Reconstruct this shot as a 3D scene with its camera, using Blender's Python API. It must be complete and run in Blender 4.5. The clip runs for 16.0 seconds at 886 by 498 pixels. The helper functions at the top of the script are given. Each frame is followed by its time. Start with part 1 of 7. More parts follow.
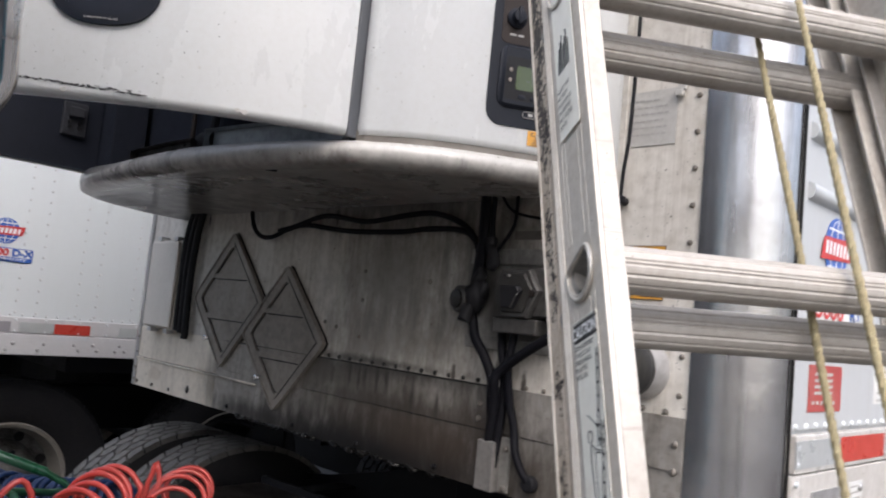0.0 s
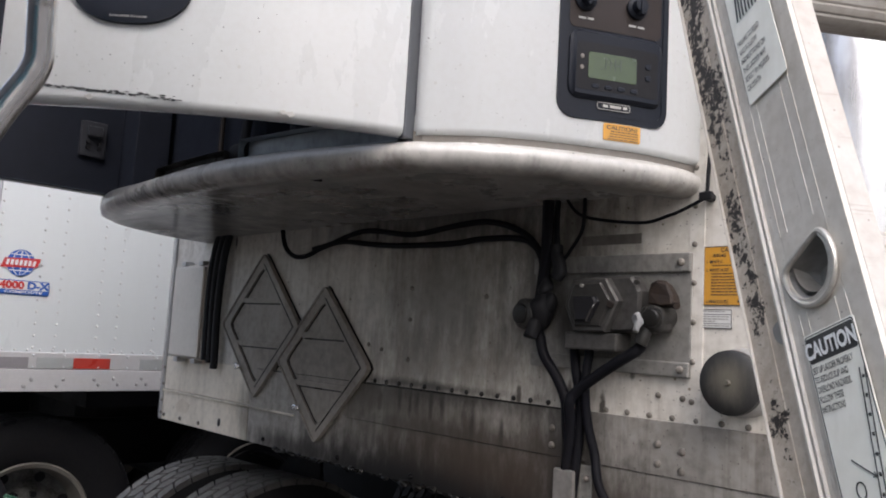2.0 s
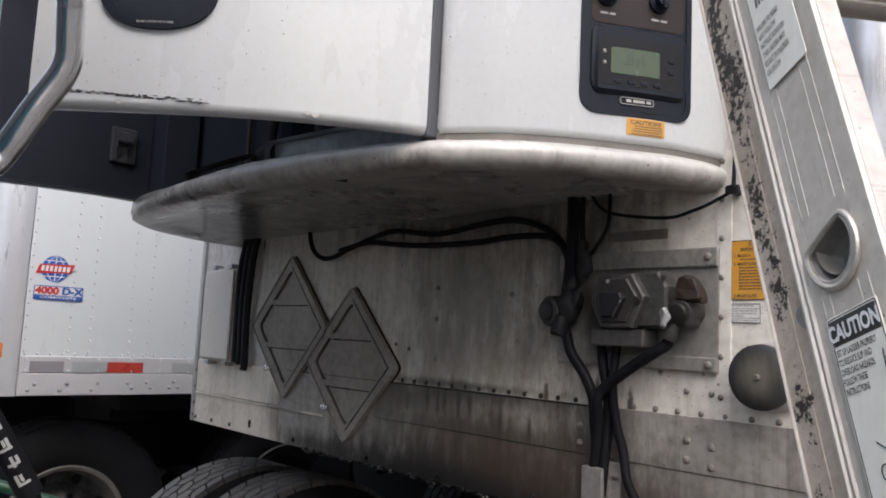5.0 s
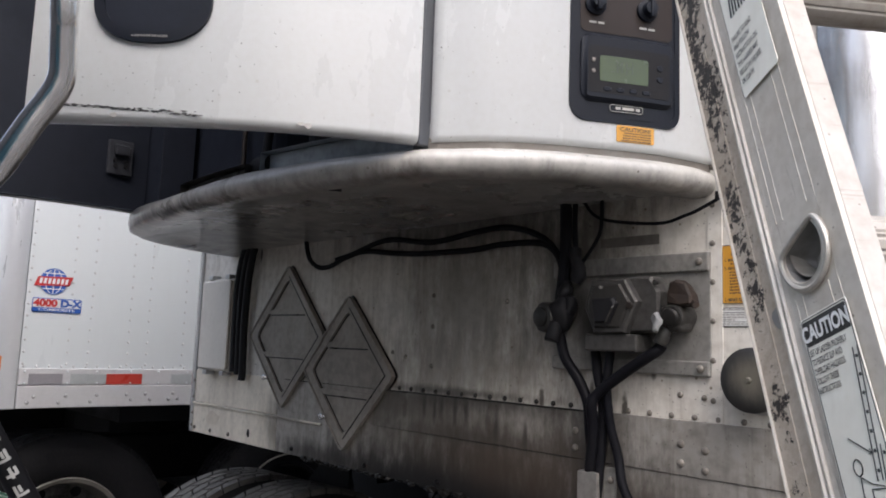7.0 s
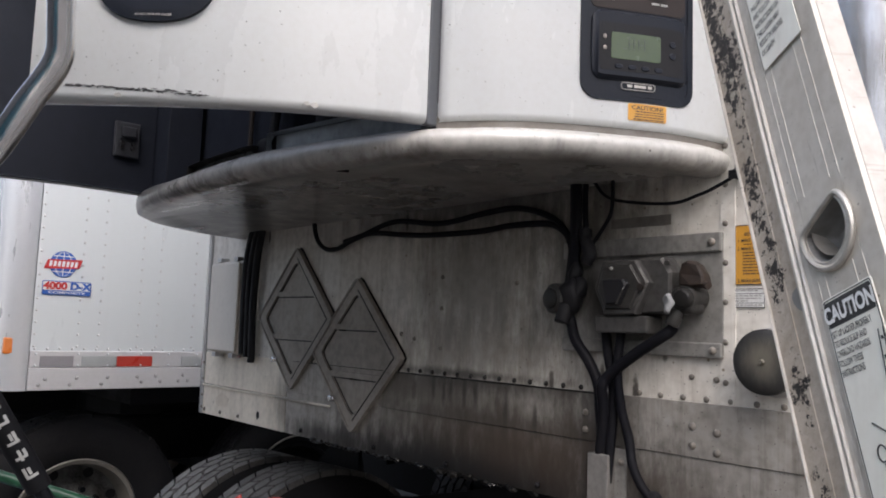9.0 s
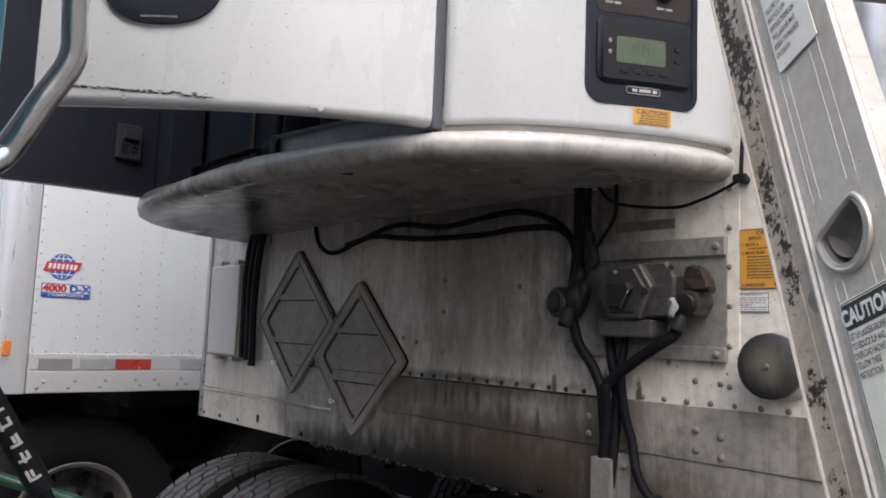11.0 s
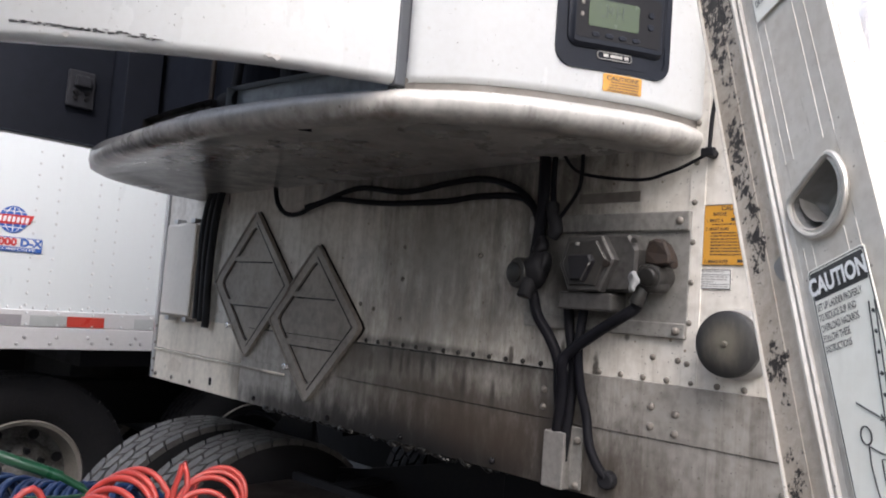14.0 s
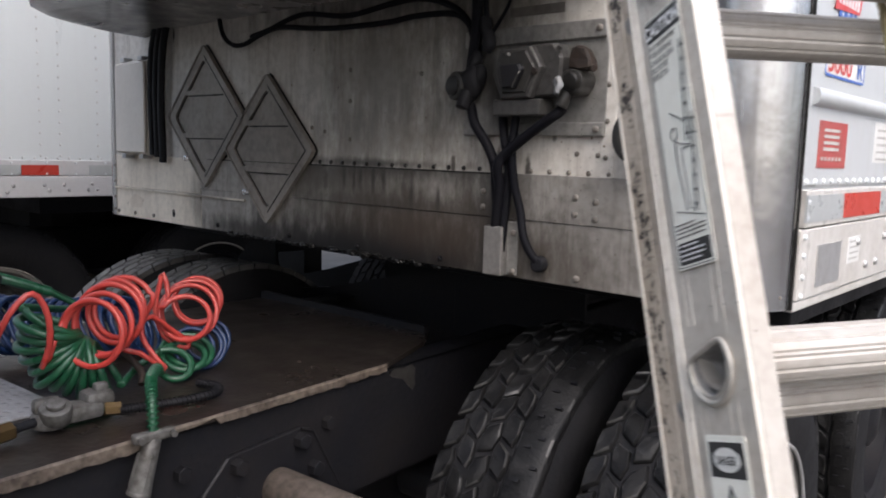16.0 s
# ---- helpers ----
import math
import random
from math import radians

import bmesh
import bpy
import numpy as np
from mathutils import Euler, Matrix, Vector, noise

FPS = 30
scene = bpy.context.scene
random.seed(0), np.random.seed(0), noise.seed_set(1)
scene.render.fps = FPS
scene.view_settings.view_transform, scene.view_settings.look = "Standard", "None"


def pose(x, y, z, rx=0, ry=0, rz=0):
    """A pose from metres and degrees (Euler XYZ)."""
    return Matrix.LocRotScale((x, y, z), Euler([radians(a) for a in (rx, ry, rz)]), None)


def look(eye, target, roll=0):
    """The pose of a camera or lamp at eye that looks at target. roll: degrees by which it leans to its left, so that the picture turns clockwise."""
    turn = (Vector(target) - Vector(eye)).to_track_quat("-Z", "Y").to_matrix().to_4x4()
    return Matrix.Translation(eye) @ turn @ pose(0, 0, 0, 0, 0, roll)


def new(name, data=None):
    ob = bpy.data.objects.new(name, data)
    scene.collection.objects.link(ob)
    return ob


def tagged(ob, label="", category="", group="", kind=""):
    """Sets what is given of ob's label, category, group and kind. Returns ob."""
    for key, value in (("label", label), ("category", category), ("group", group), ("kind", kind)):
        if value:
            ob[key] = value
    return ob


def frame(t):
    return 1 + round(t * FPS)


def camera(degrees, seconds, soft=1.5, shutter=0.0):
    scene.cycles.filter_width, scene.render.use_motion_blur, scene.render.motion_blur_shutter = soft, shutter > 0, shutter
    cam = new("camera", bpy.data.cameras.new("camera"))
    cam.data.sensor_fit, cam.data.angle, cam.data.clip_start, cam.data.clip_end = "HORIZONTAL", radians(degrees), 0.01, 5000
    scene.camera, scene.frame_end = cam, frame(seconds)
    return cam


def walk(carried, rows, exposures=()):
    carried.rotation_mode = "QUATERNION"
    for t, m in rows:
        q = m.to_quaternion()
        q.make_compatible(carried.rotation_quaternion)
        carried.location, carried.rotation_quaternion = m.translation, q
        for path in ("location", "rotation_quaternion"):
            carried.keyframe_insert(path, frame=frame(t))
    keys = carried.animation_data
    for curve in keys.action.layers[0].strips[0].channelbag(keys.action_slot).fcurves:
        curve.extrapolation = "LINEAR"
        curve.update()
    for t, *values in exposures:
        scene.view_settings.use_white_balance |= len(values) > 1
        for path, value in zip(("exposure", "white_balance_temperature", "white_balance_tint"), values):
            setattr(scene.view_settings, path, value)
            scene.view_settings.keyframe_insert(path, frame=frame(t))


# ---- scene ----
cam = camera(59.0, 16.0, soft=1.85, shutter=0.3)
PATH = [
    (0, (3.044, -1.364, 1.567), (1.622, 0.031, 1.747), 5.6),
    (0.5, (2.984, -1.366, 1.565), (1.512, -0.02, 1.716), 1.0),
    (1, (2.884, -1.359, 1.562), (1.496, 0.07, 1.74), 0.3),
    (1.5, (2.844, -1.337, 1.557), (1.437, 0.07, 1.76), 3.6),
    (2, (2.853, -1.331, 1.561), (1.418, 0.045, 1.784), 3.3),
    (2.5, (2.857, -1.331, 1.555), (1.361, -0.024, 1.784), 2.6),
    (3, (2.86, -1.332, 1.55), (1.362, -0.024, 1.767), 3.1),
    (3.5, (2.865, -1.329, 1.552), (1.368, -0.019, 1.765), 2.7),
    (4, (2.863, -1.332, 1.551), (1.372, -0.015, 1.759), 2.6),
    (4.5, (2.859, -1.328, 1.553), (1.386, 0.008, 1.766), 2.8),
    (4.7, (2.859, -1.329, 1.552), (1.38, 0.0, 1.772), 2.9),
    (7, (2.877, -1.332, 1.549), (1.398, -0.009, 1.797), 2.1),
    (7.5, (2.874, -1.33, 1.549), (1.393, -0.009, 1.792), 2.3),
    (8, (2.866, -1.323, 1.546), (1.375, -0.01, 1.772), 2.1),
    (8.5, (2.864, -1.318, 1.549), (1.369, -0.006, 1.75), 2.2),
    (9, (2.865, -1.321, 1.549), (1.368, -0.01, 1.751), 2.0),
    (11.5, (2.855, -1.33, 1.546), (1.364, -0.014, 1.761), 2.2),
    (12, (2.851, -1.323, 1.545), (1.38, 0.017, 1.742), 2.1),
    (12.5, (2.838, -1.291, 1.526), (1.475, 0.172, 1.559), 4.0),
    (13, (2.863, -1.302, 1.537), (1.414, 0.071, 1.655), 3.4),
    (13.5, (2.856, -1.31, 1.544), (1.401, 0.046, 1.753), 2.6),
    (14, (2.833, -1.285, 1.538), (1.395, 0.097, 1.685), 4.3),
    (14.5, (2.82, -1.272, 1.512), (1.427, 0.161, 1.579), 2.9),
    (15, (2.852, -1.293, 1.466), (1.627, 0.283, 1.346), 6.2),
    (15.3, (2.944, -1.339, 1.474), (1.674, 0.188, 1.242), 4.8),
    (15.5, (3.005, -1.359, 1.476), (1.705, 0.141, 1.231), 4.1),
    (15.6, (3.02, -1.372, 1.479), (1.699, 0.109, 1.231), 2.2),
    (15.7, (3.022, -1.381, 1.485), (1.692, 0.092, 1.237), 2.0),
    (16, (2.961, -1.384, 1.471), (1.627, 0.086, 1.227), 1.6),
]
walk(cam, [(t, look(eye, target, roll)) for t, eye, target, roll in PATH], [(t, stops, 6500, 13) for t, stops in ((0, 0.04), (12, 0.06), (12.5, 0.26), (13, 0.50), (13.5, 0.50), (14, 0.48), (14.5, 0.52), (15, 0.42), (15.5, 0.31), (16, 0.14))])

# ---- world, sun, exposure ----
SUN_DIR = Vector((0.62, -0.40, 0.80)).normalized()
world = bpy.data.worlds.new("overcast_sky")
scene.world = world
world.use_nodes = True
wn = world.node_tree
sky = wn.nodes.new("ShaderNodeTexSky")
sky.sky_type, sky.sun_disc = "NISHITA", False
sky.sun_elevation, sky.sun_rotation = math.asin(SUN_DIR.z), math.atan2(SUN_DIR.x, SUN_DIR.y)
sky.air_density, sky.dust_density, sky.ozone_density = 1.0, 3.0, 1.0
haze = wn.nodes.new("ShaderNodeHueSaturation")
haze.inputs["Saturation"].default_value = 0.62
wn.links.new(sky.outputs[0], haze.inputs["Color"])
# cloud cover: brightest overhead, dim towards the horizon
up = wn.nodes.new("ShaderNodeTexCoord")
sep = wn.nodes.new("ShaderNodeSeparateXYZ")
wn.links.new(up.outputs["Generated"], sep.inputs[0])
rise = wn.nodes.new("ShaderNodeMapRange")
rise.inputs["From Min"].default_value, rise.inputs["From Max"].default_value = 0.0, 1.0
rise.inputs["To Min"].default_value, rise.inputs["To Max"].default_value = 1.0, 3.4
wn.links.new(sep.outputs["Z"], rise.inputs[0])
cloud = wn.nodes.new("ShaderNodeMix")
cloud.data_type, cloud.blend_type = "RGBA", "MULTIPLY"
cloud.inputs["Factor"].default_value = 1.0
wn.links.new(haze.outputs[0], cloud.inputs["A"])
wn.links.new(rise.outputs[0], cloud.inputs["B"])
wn.links.new(cloud.outputs["Result"], wn.nodes["Background"].inputs[0])
wn.nodes["Background"].inputs[1].default_value = 0.15
sun = new("sun", bpy.data.lights.new("sun", "SUN"))
sun.data.energy, sun.data.angle, sun.data.color = 1.4, radians(60), (0.985, 0.985, 1.0)
sun.matrix_world = look((0, 0, 0), -SUN_DIR)


# ---- materials ----
def material(name, base, rough=0.5, metal=0.0, dirt=(0.08, 0.07, 0.06), amount=0.3, big=3.0, small=60.0, streak=1.0, bump=0.1, coat=0.0, spots=0.0, rough_var=0.15, spec=0.5):
    """A surface with dirt at two scales: clouds or downward streaks, and fine grain or specks."""
    m = bpy.data.materials.new(name)
    m.use_nodes = True
    t = m.node_tree
    N, L = t.nodes, t.links
    b = N["Principled BSDF"]
    b.inputs["Metallic"].default_value = metal
    b.inputs["Coat Weight"].default_value = coat
    b.inputs["Specular IOR Level"].default_value = spec
    co = N.new("ShaderNodeTexCoord")
    mp = N.new("ShaderNodeMapping")
    mp.inputs["Scale"].default_value = (1, 1, 1 / streak)
    L.new(co.outputs["Object"], mp.inputs[0])
    n1 = N.new("ShaderNodeTexNoise")
    n1.inputs["Scale"].default_value, n1.inputs["Detail"].default_value, n1.inputs["Roughness"].default_value = big, 8, 0.65
    L.new(mp.outputs[0], n1.inputs["Vector"])
    n2 = N.new("ShaderNodeTexNoise")
    n2.inputs["Scale"].default_value, n2.inputs["Detail"].default_value = small, 4
    L.new(co.outputs["Object"], n2.inputs["Vector"])
    r1 = N.new("ShaderNodeMapRange")
    r1.inputs["From Min"].default_value, r1.inputs["From Max"].default_value = 0.35, 0.75
    r1.inputs["To Min"].default_value, r1.inputs["To Max"].default_value = 0.0, amount
    L.new(n1.outputs[0], r1.inputs[0])
    r2 = N.new("ShaderNodeMapRange")
    r2.inputs["From Min"].default_value, r2.inputs["From Max"].default_value = 0.4, 0.8
    r2.inputs["To Min"].default_value, r2.inputs["To Max"].default_value = 0.0, amount * 0.6
    L.new(n2.outputs[0], r2.inputs[0])
    add = N.new("ShaderNodeMath")
    add.operation, add.use_clamp = "ADD", True
    L.new(r1.outputs[0], add.inputs[0])
    L.new(r2.outputs[0], add.inputs[1])
    last = add
    if streak > 3:
        mp2 = N.new("ShaderNodeMapping")
        mp2.inputs["Scale"].default_value = (1, 1, 0.035)
        L.new(co.outputs["Object"], mp2.inputs[0])
        n3 = N.new("ShaderNodeTexNoise")
        n3.inputs["Scale"].default_value, n3.inputs["Detail"].default_value, n3.inputs["Roughness"].default_value = 26, 5, 0.7
        L.new(mp2.outputs[0], n3.inputs["Vector"])
        r4 = N.new("ShaderNodeMapRange")
        r4.inputs["From Min"].default_value, r4.inputs["From Max"].default_value = 0.5, 0.78
        r4.inputs["To Min"].default_value, r4.inputs["To Max"].default_value = 0.0, amount * 0.9
        L.new(n3.outputs[0], r4.inputs[0])
        last = N.new("ShaderNodeMath")
        last.operation, last.use_clamp = "ADD", True
        L.new(add.outputs[0], last.inputs[0])
        L.new(r4.outputs[0], last.inputs[1])
        add = last
    if spots:
        v = N.new("ShaderNodeTexVoronoi")
        v.inputs["Scale"].default_value = 28
        L.new(co.outputs["Object"], v.inputs["Vector"])
        r3 = N.new("ShaderNodeMapRange")
        r3.inputs["From Min"].default_value, r3.inputs["From Max"].default_value = 0.06, 0.10
        r3.inputs["To Min"].default_value, r3.inputs["To Max"].default_value = spots, 0.0
        L.new(v.outputs["Distance"], r3.inputs[0])
        keep = N.new("ShaderNodeMath")
        keep.operation = "GREATER_THAN"
        keep.inputs[1].default_value = 0.72
        sep = N.new("ShaderNodeSeparateColor")
        L.new(v.outputs["Color"], sep.inputs[0])
        L.new(sep.outputs[0], keep.inputs[0])
        mul = N.new("ShaderNodeMath")
        mul.operation = "MULTIPLY"
        L.new(r3.outputs[0], mul.inputs[0])
        L.new(keep.outputs[0], mul.inputs[1])
        last = N.new("ShaderNodeMath")
        last.operation, last.use_clamp = "ADD", True
        L.new(add.outputs[0], last.inputs[0])
        L.new(mul.outputs[0], last.inputs[1])
    mix = N.new("ShaderNodeMix")
    mix.data_type = "RGBA"
    mix.inputs["A"].default_value, mix.inputs["B"].default_value = (*base, 1), (*dirt, 1)
    L.new(last.outputs[0], mix.inputs["Factor"])
    L.new(mix.outputs["Result"], b.inputs["Base Color"])
    rr = N.new("ShaderNodeMapRange")
    rr.inputs["To Min"].default_value, rr.inputs["To Max"].default_value = max(0.02, rough - rough_var), min(1, rough + rough_var)
    rr.inputs["From Min"].default_value, rr.inputs["From Max"].default_value = 0.3, 0.7
    L.new(n1.outputs[0], rr.inputs[0])
    L.new(rr.outputs[0], b.inputs["Roughness"])
    if bump:
        bp = N.new("ShaderNodeBump")
        bp.inputs["Strength"].default_value, bp.inputs["Distance"].default_value = bump, 0.004
        L.new(n2.outputs[0], bp.inputs["Height"])
        L.new(bp.outputs[0], b.inputs["Normal"])
    return m


# the ladder: a point on its face, up along the rail, along the rungs, outwards
LP = Vector((2.6584, -0.8219, 1.5940))
LU = Vector((-0.2843, 0.1477, 0.9473)).normalized()
LR = Vector((0.5138, 0.8576, 0.0205)).normalized()
LN = LR.cross(LU).normalized()
RAIL_BAND = (LP - LN * 0.0545, LN)


def scratches(m, along, stretch, scale, amount, colour):
    """Adds thin worn scratches that run along one direction."""
    t = m.node_tree
    N, L = t.nodes, t.links
    b = N["Principled BSDF"]
    old = b.inputs["Base Color"].links[0].from_socket
    co = N.new("ShaderNodeTexCoord")
    dot = N.new("ShaderNodeVectorMath")
    dot.operation = "DOT_PRODUCT"
    dot.inputs[1].default_value = along
    L.new(co.outputs["Object"], dot.inputs[0])
    lay = N.new("ShaderNodeVectorMath")
    lay.operation = "SCALE"
    lay.inputs[0].default_value = along * stretch
    L.new(dot.outputs["Value"], lay.inputs["Scale"])
    sub = N.new("ShaderNodeVectorMath")
    sub.operation = "SUBTRACT"
    L.new(co.outputs["Object"], sub.inputs[0])
    L.new(lay.outputs[0], sub.inputs[1])
    no = N.new("ShaderNodeTexNoise")
    no.inputs["Scale"].default_value, no.inputs["Detail"].default_value, no.inputs["Roughness"].default_value = scale, 5, 0.7
    L.new(sub.outputs[0], no.inputs["Vector"])
    mr = N.new("ShaderNodeMapRange")
    mr.inputs["From Min"].default_value, mr.inputs["From Max"].default_value = 0.60, 0.70
    mr.inputs["To Max"].default_value = amount
    L.new(no.outputs[0], mr.inputs[0])
    mx = N.new("ShaderNodeMix")
    mx.data_type = "RGBA"
    mx.inputs["B"].default_value = (*colour, 1)
    L.new(mr.outputs[0], mx.inputs["Factor"])
    L.new(old, mx.inputs["A"])
    L.new(mx.outputs["Result"], b.inputs["Base Color"])


def speckled():
    """Tarnished aluminium with crusts of black mould."""
    m = material("tarnished_ladder_rail", (0.53, 0.465, 0.39), 0.6, 0.1, (0.30, 0.235, 0.17), 0.75, 11, 140, 2, 0.2)
    t = m.node_tree
    N, L = t.nodes, t.links
    b = N["Principled BSDF"]
    old = b.inputs["Base Color"].links[0].from_socket
    co = N.new("ShaderNodeTexCoord")
    n1 = N.new("ShaderNodeTexNoise")
    n1.inputs["Scale"].default_value, n1.inputs["Detail"].default_value, n1.inputs["Roughness"].default_value = 150, 6, 0.75
    n2 = N.new("ShaderNodeTexNoise")
    n2.inputs["Scale"].default_value, n2.inputs["Detail"].default_value = 19, 3
    L.new(co.outputs["Object"], n1.inputs["Vector"])
    L.new(co.outputs["Object"], n2.inputs["Vector"])
    ad = N.new("ShaderNodeMath")
    ad.operation = "MULTIPLY_ADD"
    ad.inputs[1].default_value = 0.55
    L.new(n2.outputs[0], ad.inputs[0])
    L.new(n1.outputs[0], ad.inputs[2])
    se = N.new("ShaderNodeSeparateXYZ")
    L.new(co.outputs["Object"], se.inputs[0])
    less = N.new("ShaderNodeMapRange")
    less.inputs["From Min"].default_value, less.inputs["From Max"].default_value = 1.48, 1.72
    less.inputs["To Min"].default_value, less.inputs["To Max"].default_value = -0.095, 0.0
    L.new(se.outputs["Z"], less.inputs[0])
    ad2 = N.new("ShaderNodeMath")
    L.new(ad.outputs[0], ad2.inputs[0])
    L.new(less.outputs[0], ad2.inputs[1])
    # the crust keeps to a band along the rail
    sub = N.new("ShaderNodeVectorMath")
    sub.operation = "SUBTRACT"
    sub.inputs[1].default_value = RAIL_BAND[0]
    L.new(co.outputs["Object"], sub.inputs[0])
    dot = N.new("ShaderNodeVectorMath")
    dot.operation = "DOT_PRODUCT"
    dot.inputs[1].default_value = RAIL_BAND[1]
    L.new(sub.outputs[0], dot.inputs[0])
    far = N.new("ShaderNodeMath")
    far.operation = "ABSOLUTE"
    L.new(dot.outputs["Value"], far.inputs[0])
    fade = N.new("ShaderNodeMapRange")
    fade.inputs["From Min"].default_value, fade.inputs["From Max"].default_value = 0.003, 0.019
    fade.inputs["To Min"].default_value, fade.inputs["To Max"].default_value = 0.035, -0.10
    L.new(far.outputs[0], fade.inputs[0])
    ad3 = N.new("ShaderNodeMath")
    L.new(ad2.outputs[0], ad3.inputs[0])
    L.new(fade.outputs[0], ad3.inputs[1])
    mr = N.new("ShaderNodeMapRange")
    mr.inputs["From Min"].default_value, mr.inputs["From Max"].default_value = 0.772, 0.796
    L.new(ad3.outputs[0], mr.inputs[0])
    mx = N.new("ShaderNodeMix")
    mx.data_type = "RGBA"
    mx.inputs["B"].default_value = (0.025, 0.02, 0.018, 1)
    L.new(mr.outputs[0], mx.inputs["Factor"])
    L.new(old, mx.inputs["A"])
    L.new(mx.outputs["Result"], b.inputs["Base Color"])
    return m


WHITE = material("white_trailer_skin", (0.71, 0.68, 0.62), 0.45, 0, (0.20, 0.16, 0.11), 0.52, 3.2, 40, 7, 0.05, spots=0.7, spec=0.35)
SIDE = material("white_side_skin", (0.64, 0.672, 0.682), 0.35, 0, (0.45, 0.44, 0.42), 0.07, 1.2, 30, 5, 0.04)
PANEL = material("white_moulded_panel", (0.625, 0.64, 0.64), 0.32, 0, (0.45, 0.43, 0.38), 0.2, 2.0, 90, 3, 0.03, coat=0.2, spots=0.35)
SKIRT = material("grimy_white_moulding", (0.58, 0.565, 0.53), 0.30, 0, (0.14, 0.12, 0.10), 0.32, 3.5, 70, 1, 0.02, coat=0.25, spots=0.5, rough_var=0.08, spec=0.45)
RAIL = material("dirty_white_rail", (0.56, 0.54, 0.51), 0.4, 0, (0.26, 0.235, 0.20), 0.5, 5, 60, 3, 0.05, spots=0.5)
ALU = material("dull_aluminium", (0.50, 0.50, 0.50), 0.45, 0.6, (0.22, 0.20, 0.18), 0.45, 5, 80, 2, 0.06)
BAND = material("weathered_metal_band", (0.40, 0.378, 0.345), 0.5, 0.15, (0.11, 0.095, 0.08), 0.62, 3.0, 50, 4, 0.06, spots=0.4, spec=0.35)
LADDER = material("brushed_ladder_aluminium", (0.62, 0.585, 0.535), 0.5, 0.25, (0.32, 0.275, 0.215), 0.52, 6, 120, 3, 0.05)
SPECK = speckled()
# brown streaks in the colour imitate the broken reflections in the steel
STEEL = material("polished_stainless", (0.66, 0.67, 0.69), 0.24, 0.95, (0.27, 0.25, 0.24), 0.6, 6, 9, 7, 0.5, rough_var=0.1)
REEFER = material("white_trailer_side_skin", (0.47, 0.49, 0.50), 0.4, 0, (0.36, 0.35, 0.33), 0.2, 1.5, 30, 5, 0.04, spots=0.3)
RUNGAL = material("ribbed_rung_aluminium", (0.47, 0.445, 0.41), 0.5, 0.25, (0.25, 0.21, 0.165), 0.5, 6, 120, 1, 0.05)
LABELP = material("yellowed_label_film", (0.86, 0.85, 0.785), 0.4, 0, (0.55, 0.52, 0.44), 0.3, 14, 90, 4, 0.02)
PALERED = material("faded_red_film", (0.40, 0.055, 0.05), 0.45, 0, (0.35, 0.14, 0.12), 0.5, 14, 120, 1, 0.0)
SATIN = material("satin_steel_bar", (0.88, 0.88, 0.89), 0.22, 1.0, (0.55, 0.54, 0.53), 0.25, 9, 90, 3, 0.03, rough_var=0.08)
GREYP = material("grey_placard_metal", (0.315, 0.285, 0.25), 0.55, 0.2, (0.10, 0.088, 0.075), 0.55, 5, 60, 2, 0.08, spec=0.3)
BLACK = material("black_rubber", (0.010, 0.0102, 0.0125), 0.6, 0, (0.02, 0.018, 0.017), 0.35, 8, 120, 1, 0.1, spec=0.2)
TYRE = material("worn_tyre_rubber", (0.012, 0.0122, 0.0138), 0.65, 0, (0.022, 0.021, 0.0215), 0.6, 7, 70, 1, 0.35, spec=0.1)
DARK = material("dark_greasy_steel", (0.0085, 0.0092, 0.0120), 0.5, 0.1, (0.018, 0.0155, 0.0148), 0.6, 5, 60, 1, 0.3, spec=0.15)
RUST = material("rusty_grimy_steel", (0.16, 0.13, 0.11), 0.6, 0.2, (0.03, 0.024, 0.02), 0.8, 6, 70, 1, 0.25, spec=0.3)
DECK = material("oily_wet_deck_plate", (0.027, 0.021, 0.0175), 0.36, 0.1, (0.012, 0.010, 0.009), 0.9, 4, 70, 1, 0.2, rough_var=0.2, spec=0.25)
TREAD = material("grey_tread_plate", (0.42, 0.42, 0.43), 0.4, 0.6, (0.18, 0.17, 0.16), 0.5, 6, 80, 1, 0.1)
PLASTIC = material("black_bezel_plastic", (0.009, 0.0115, 0.018), 0.42, 0, (0.02, 0.021, 0.026), 0.3, 12, 160, 1, 0.05, spec=0.18)
INSIDE = material("dark_unit_interior", (0.015, 0.018, 0.027), 0.6, 0, (0.012, 0.014, 0.02), 0.6, 4, 40, 1, 0.1, spec=0.15)
LCD = material("green_lcd", (0.050, 0.072, 0.028), 0.2, 0, (0.04, 0.06, 0.03), 0.3, 20, 90, 1, 0.0)
KNOB = material("brown_control_face", (0.03, 0.021, 0.018), 0.45, 0, (0.02, 0.02, 0.02), 0.3, 15, 90, 1, 0.02, spec=0.2)
YELLOW = material("yellow_sticker", (0.62, 0.295, 0.032), 0.45, 0, (0.4, 0.25, 0.08), 0.35, 14, 120, 1, 0.0)
PAPER = material("white_sticker", (0.72, 0.72, 0.70), 0.45, 0, (0.35, 0.33, 0.3), 0.3, 14, 120, 1, 0.0)
FADED = material("faded_grey_sticker", (0.50, 0.49, 0.46), 0.55, 0, (0.33, 0.31, 0.28), 0.5, 12, 100, 1, 0.0)
INK = material("black_ink", (0.03, 0.03, 0.03), 0.5, 0, (0.08, 0.08, 0.08), 0.3, 20, 100, 1, 0.0)
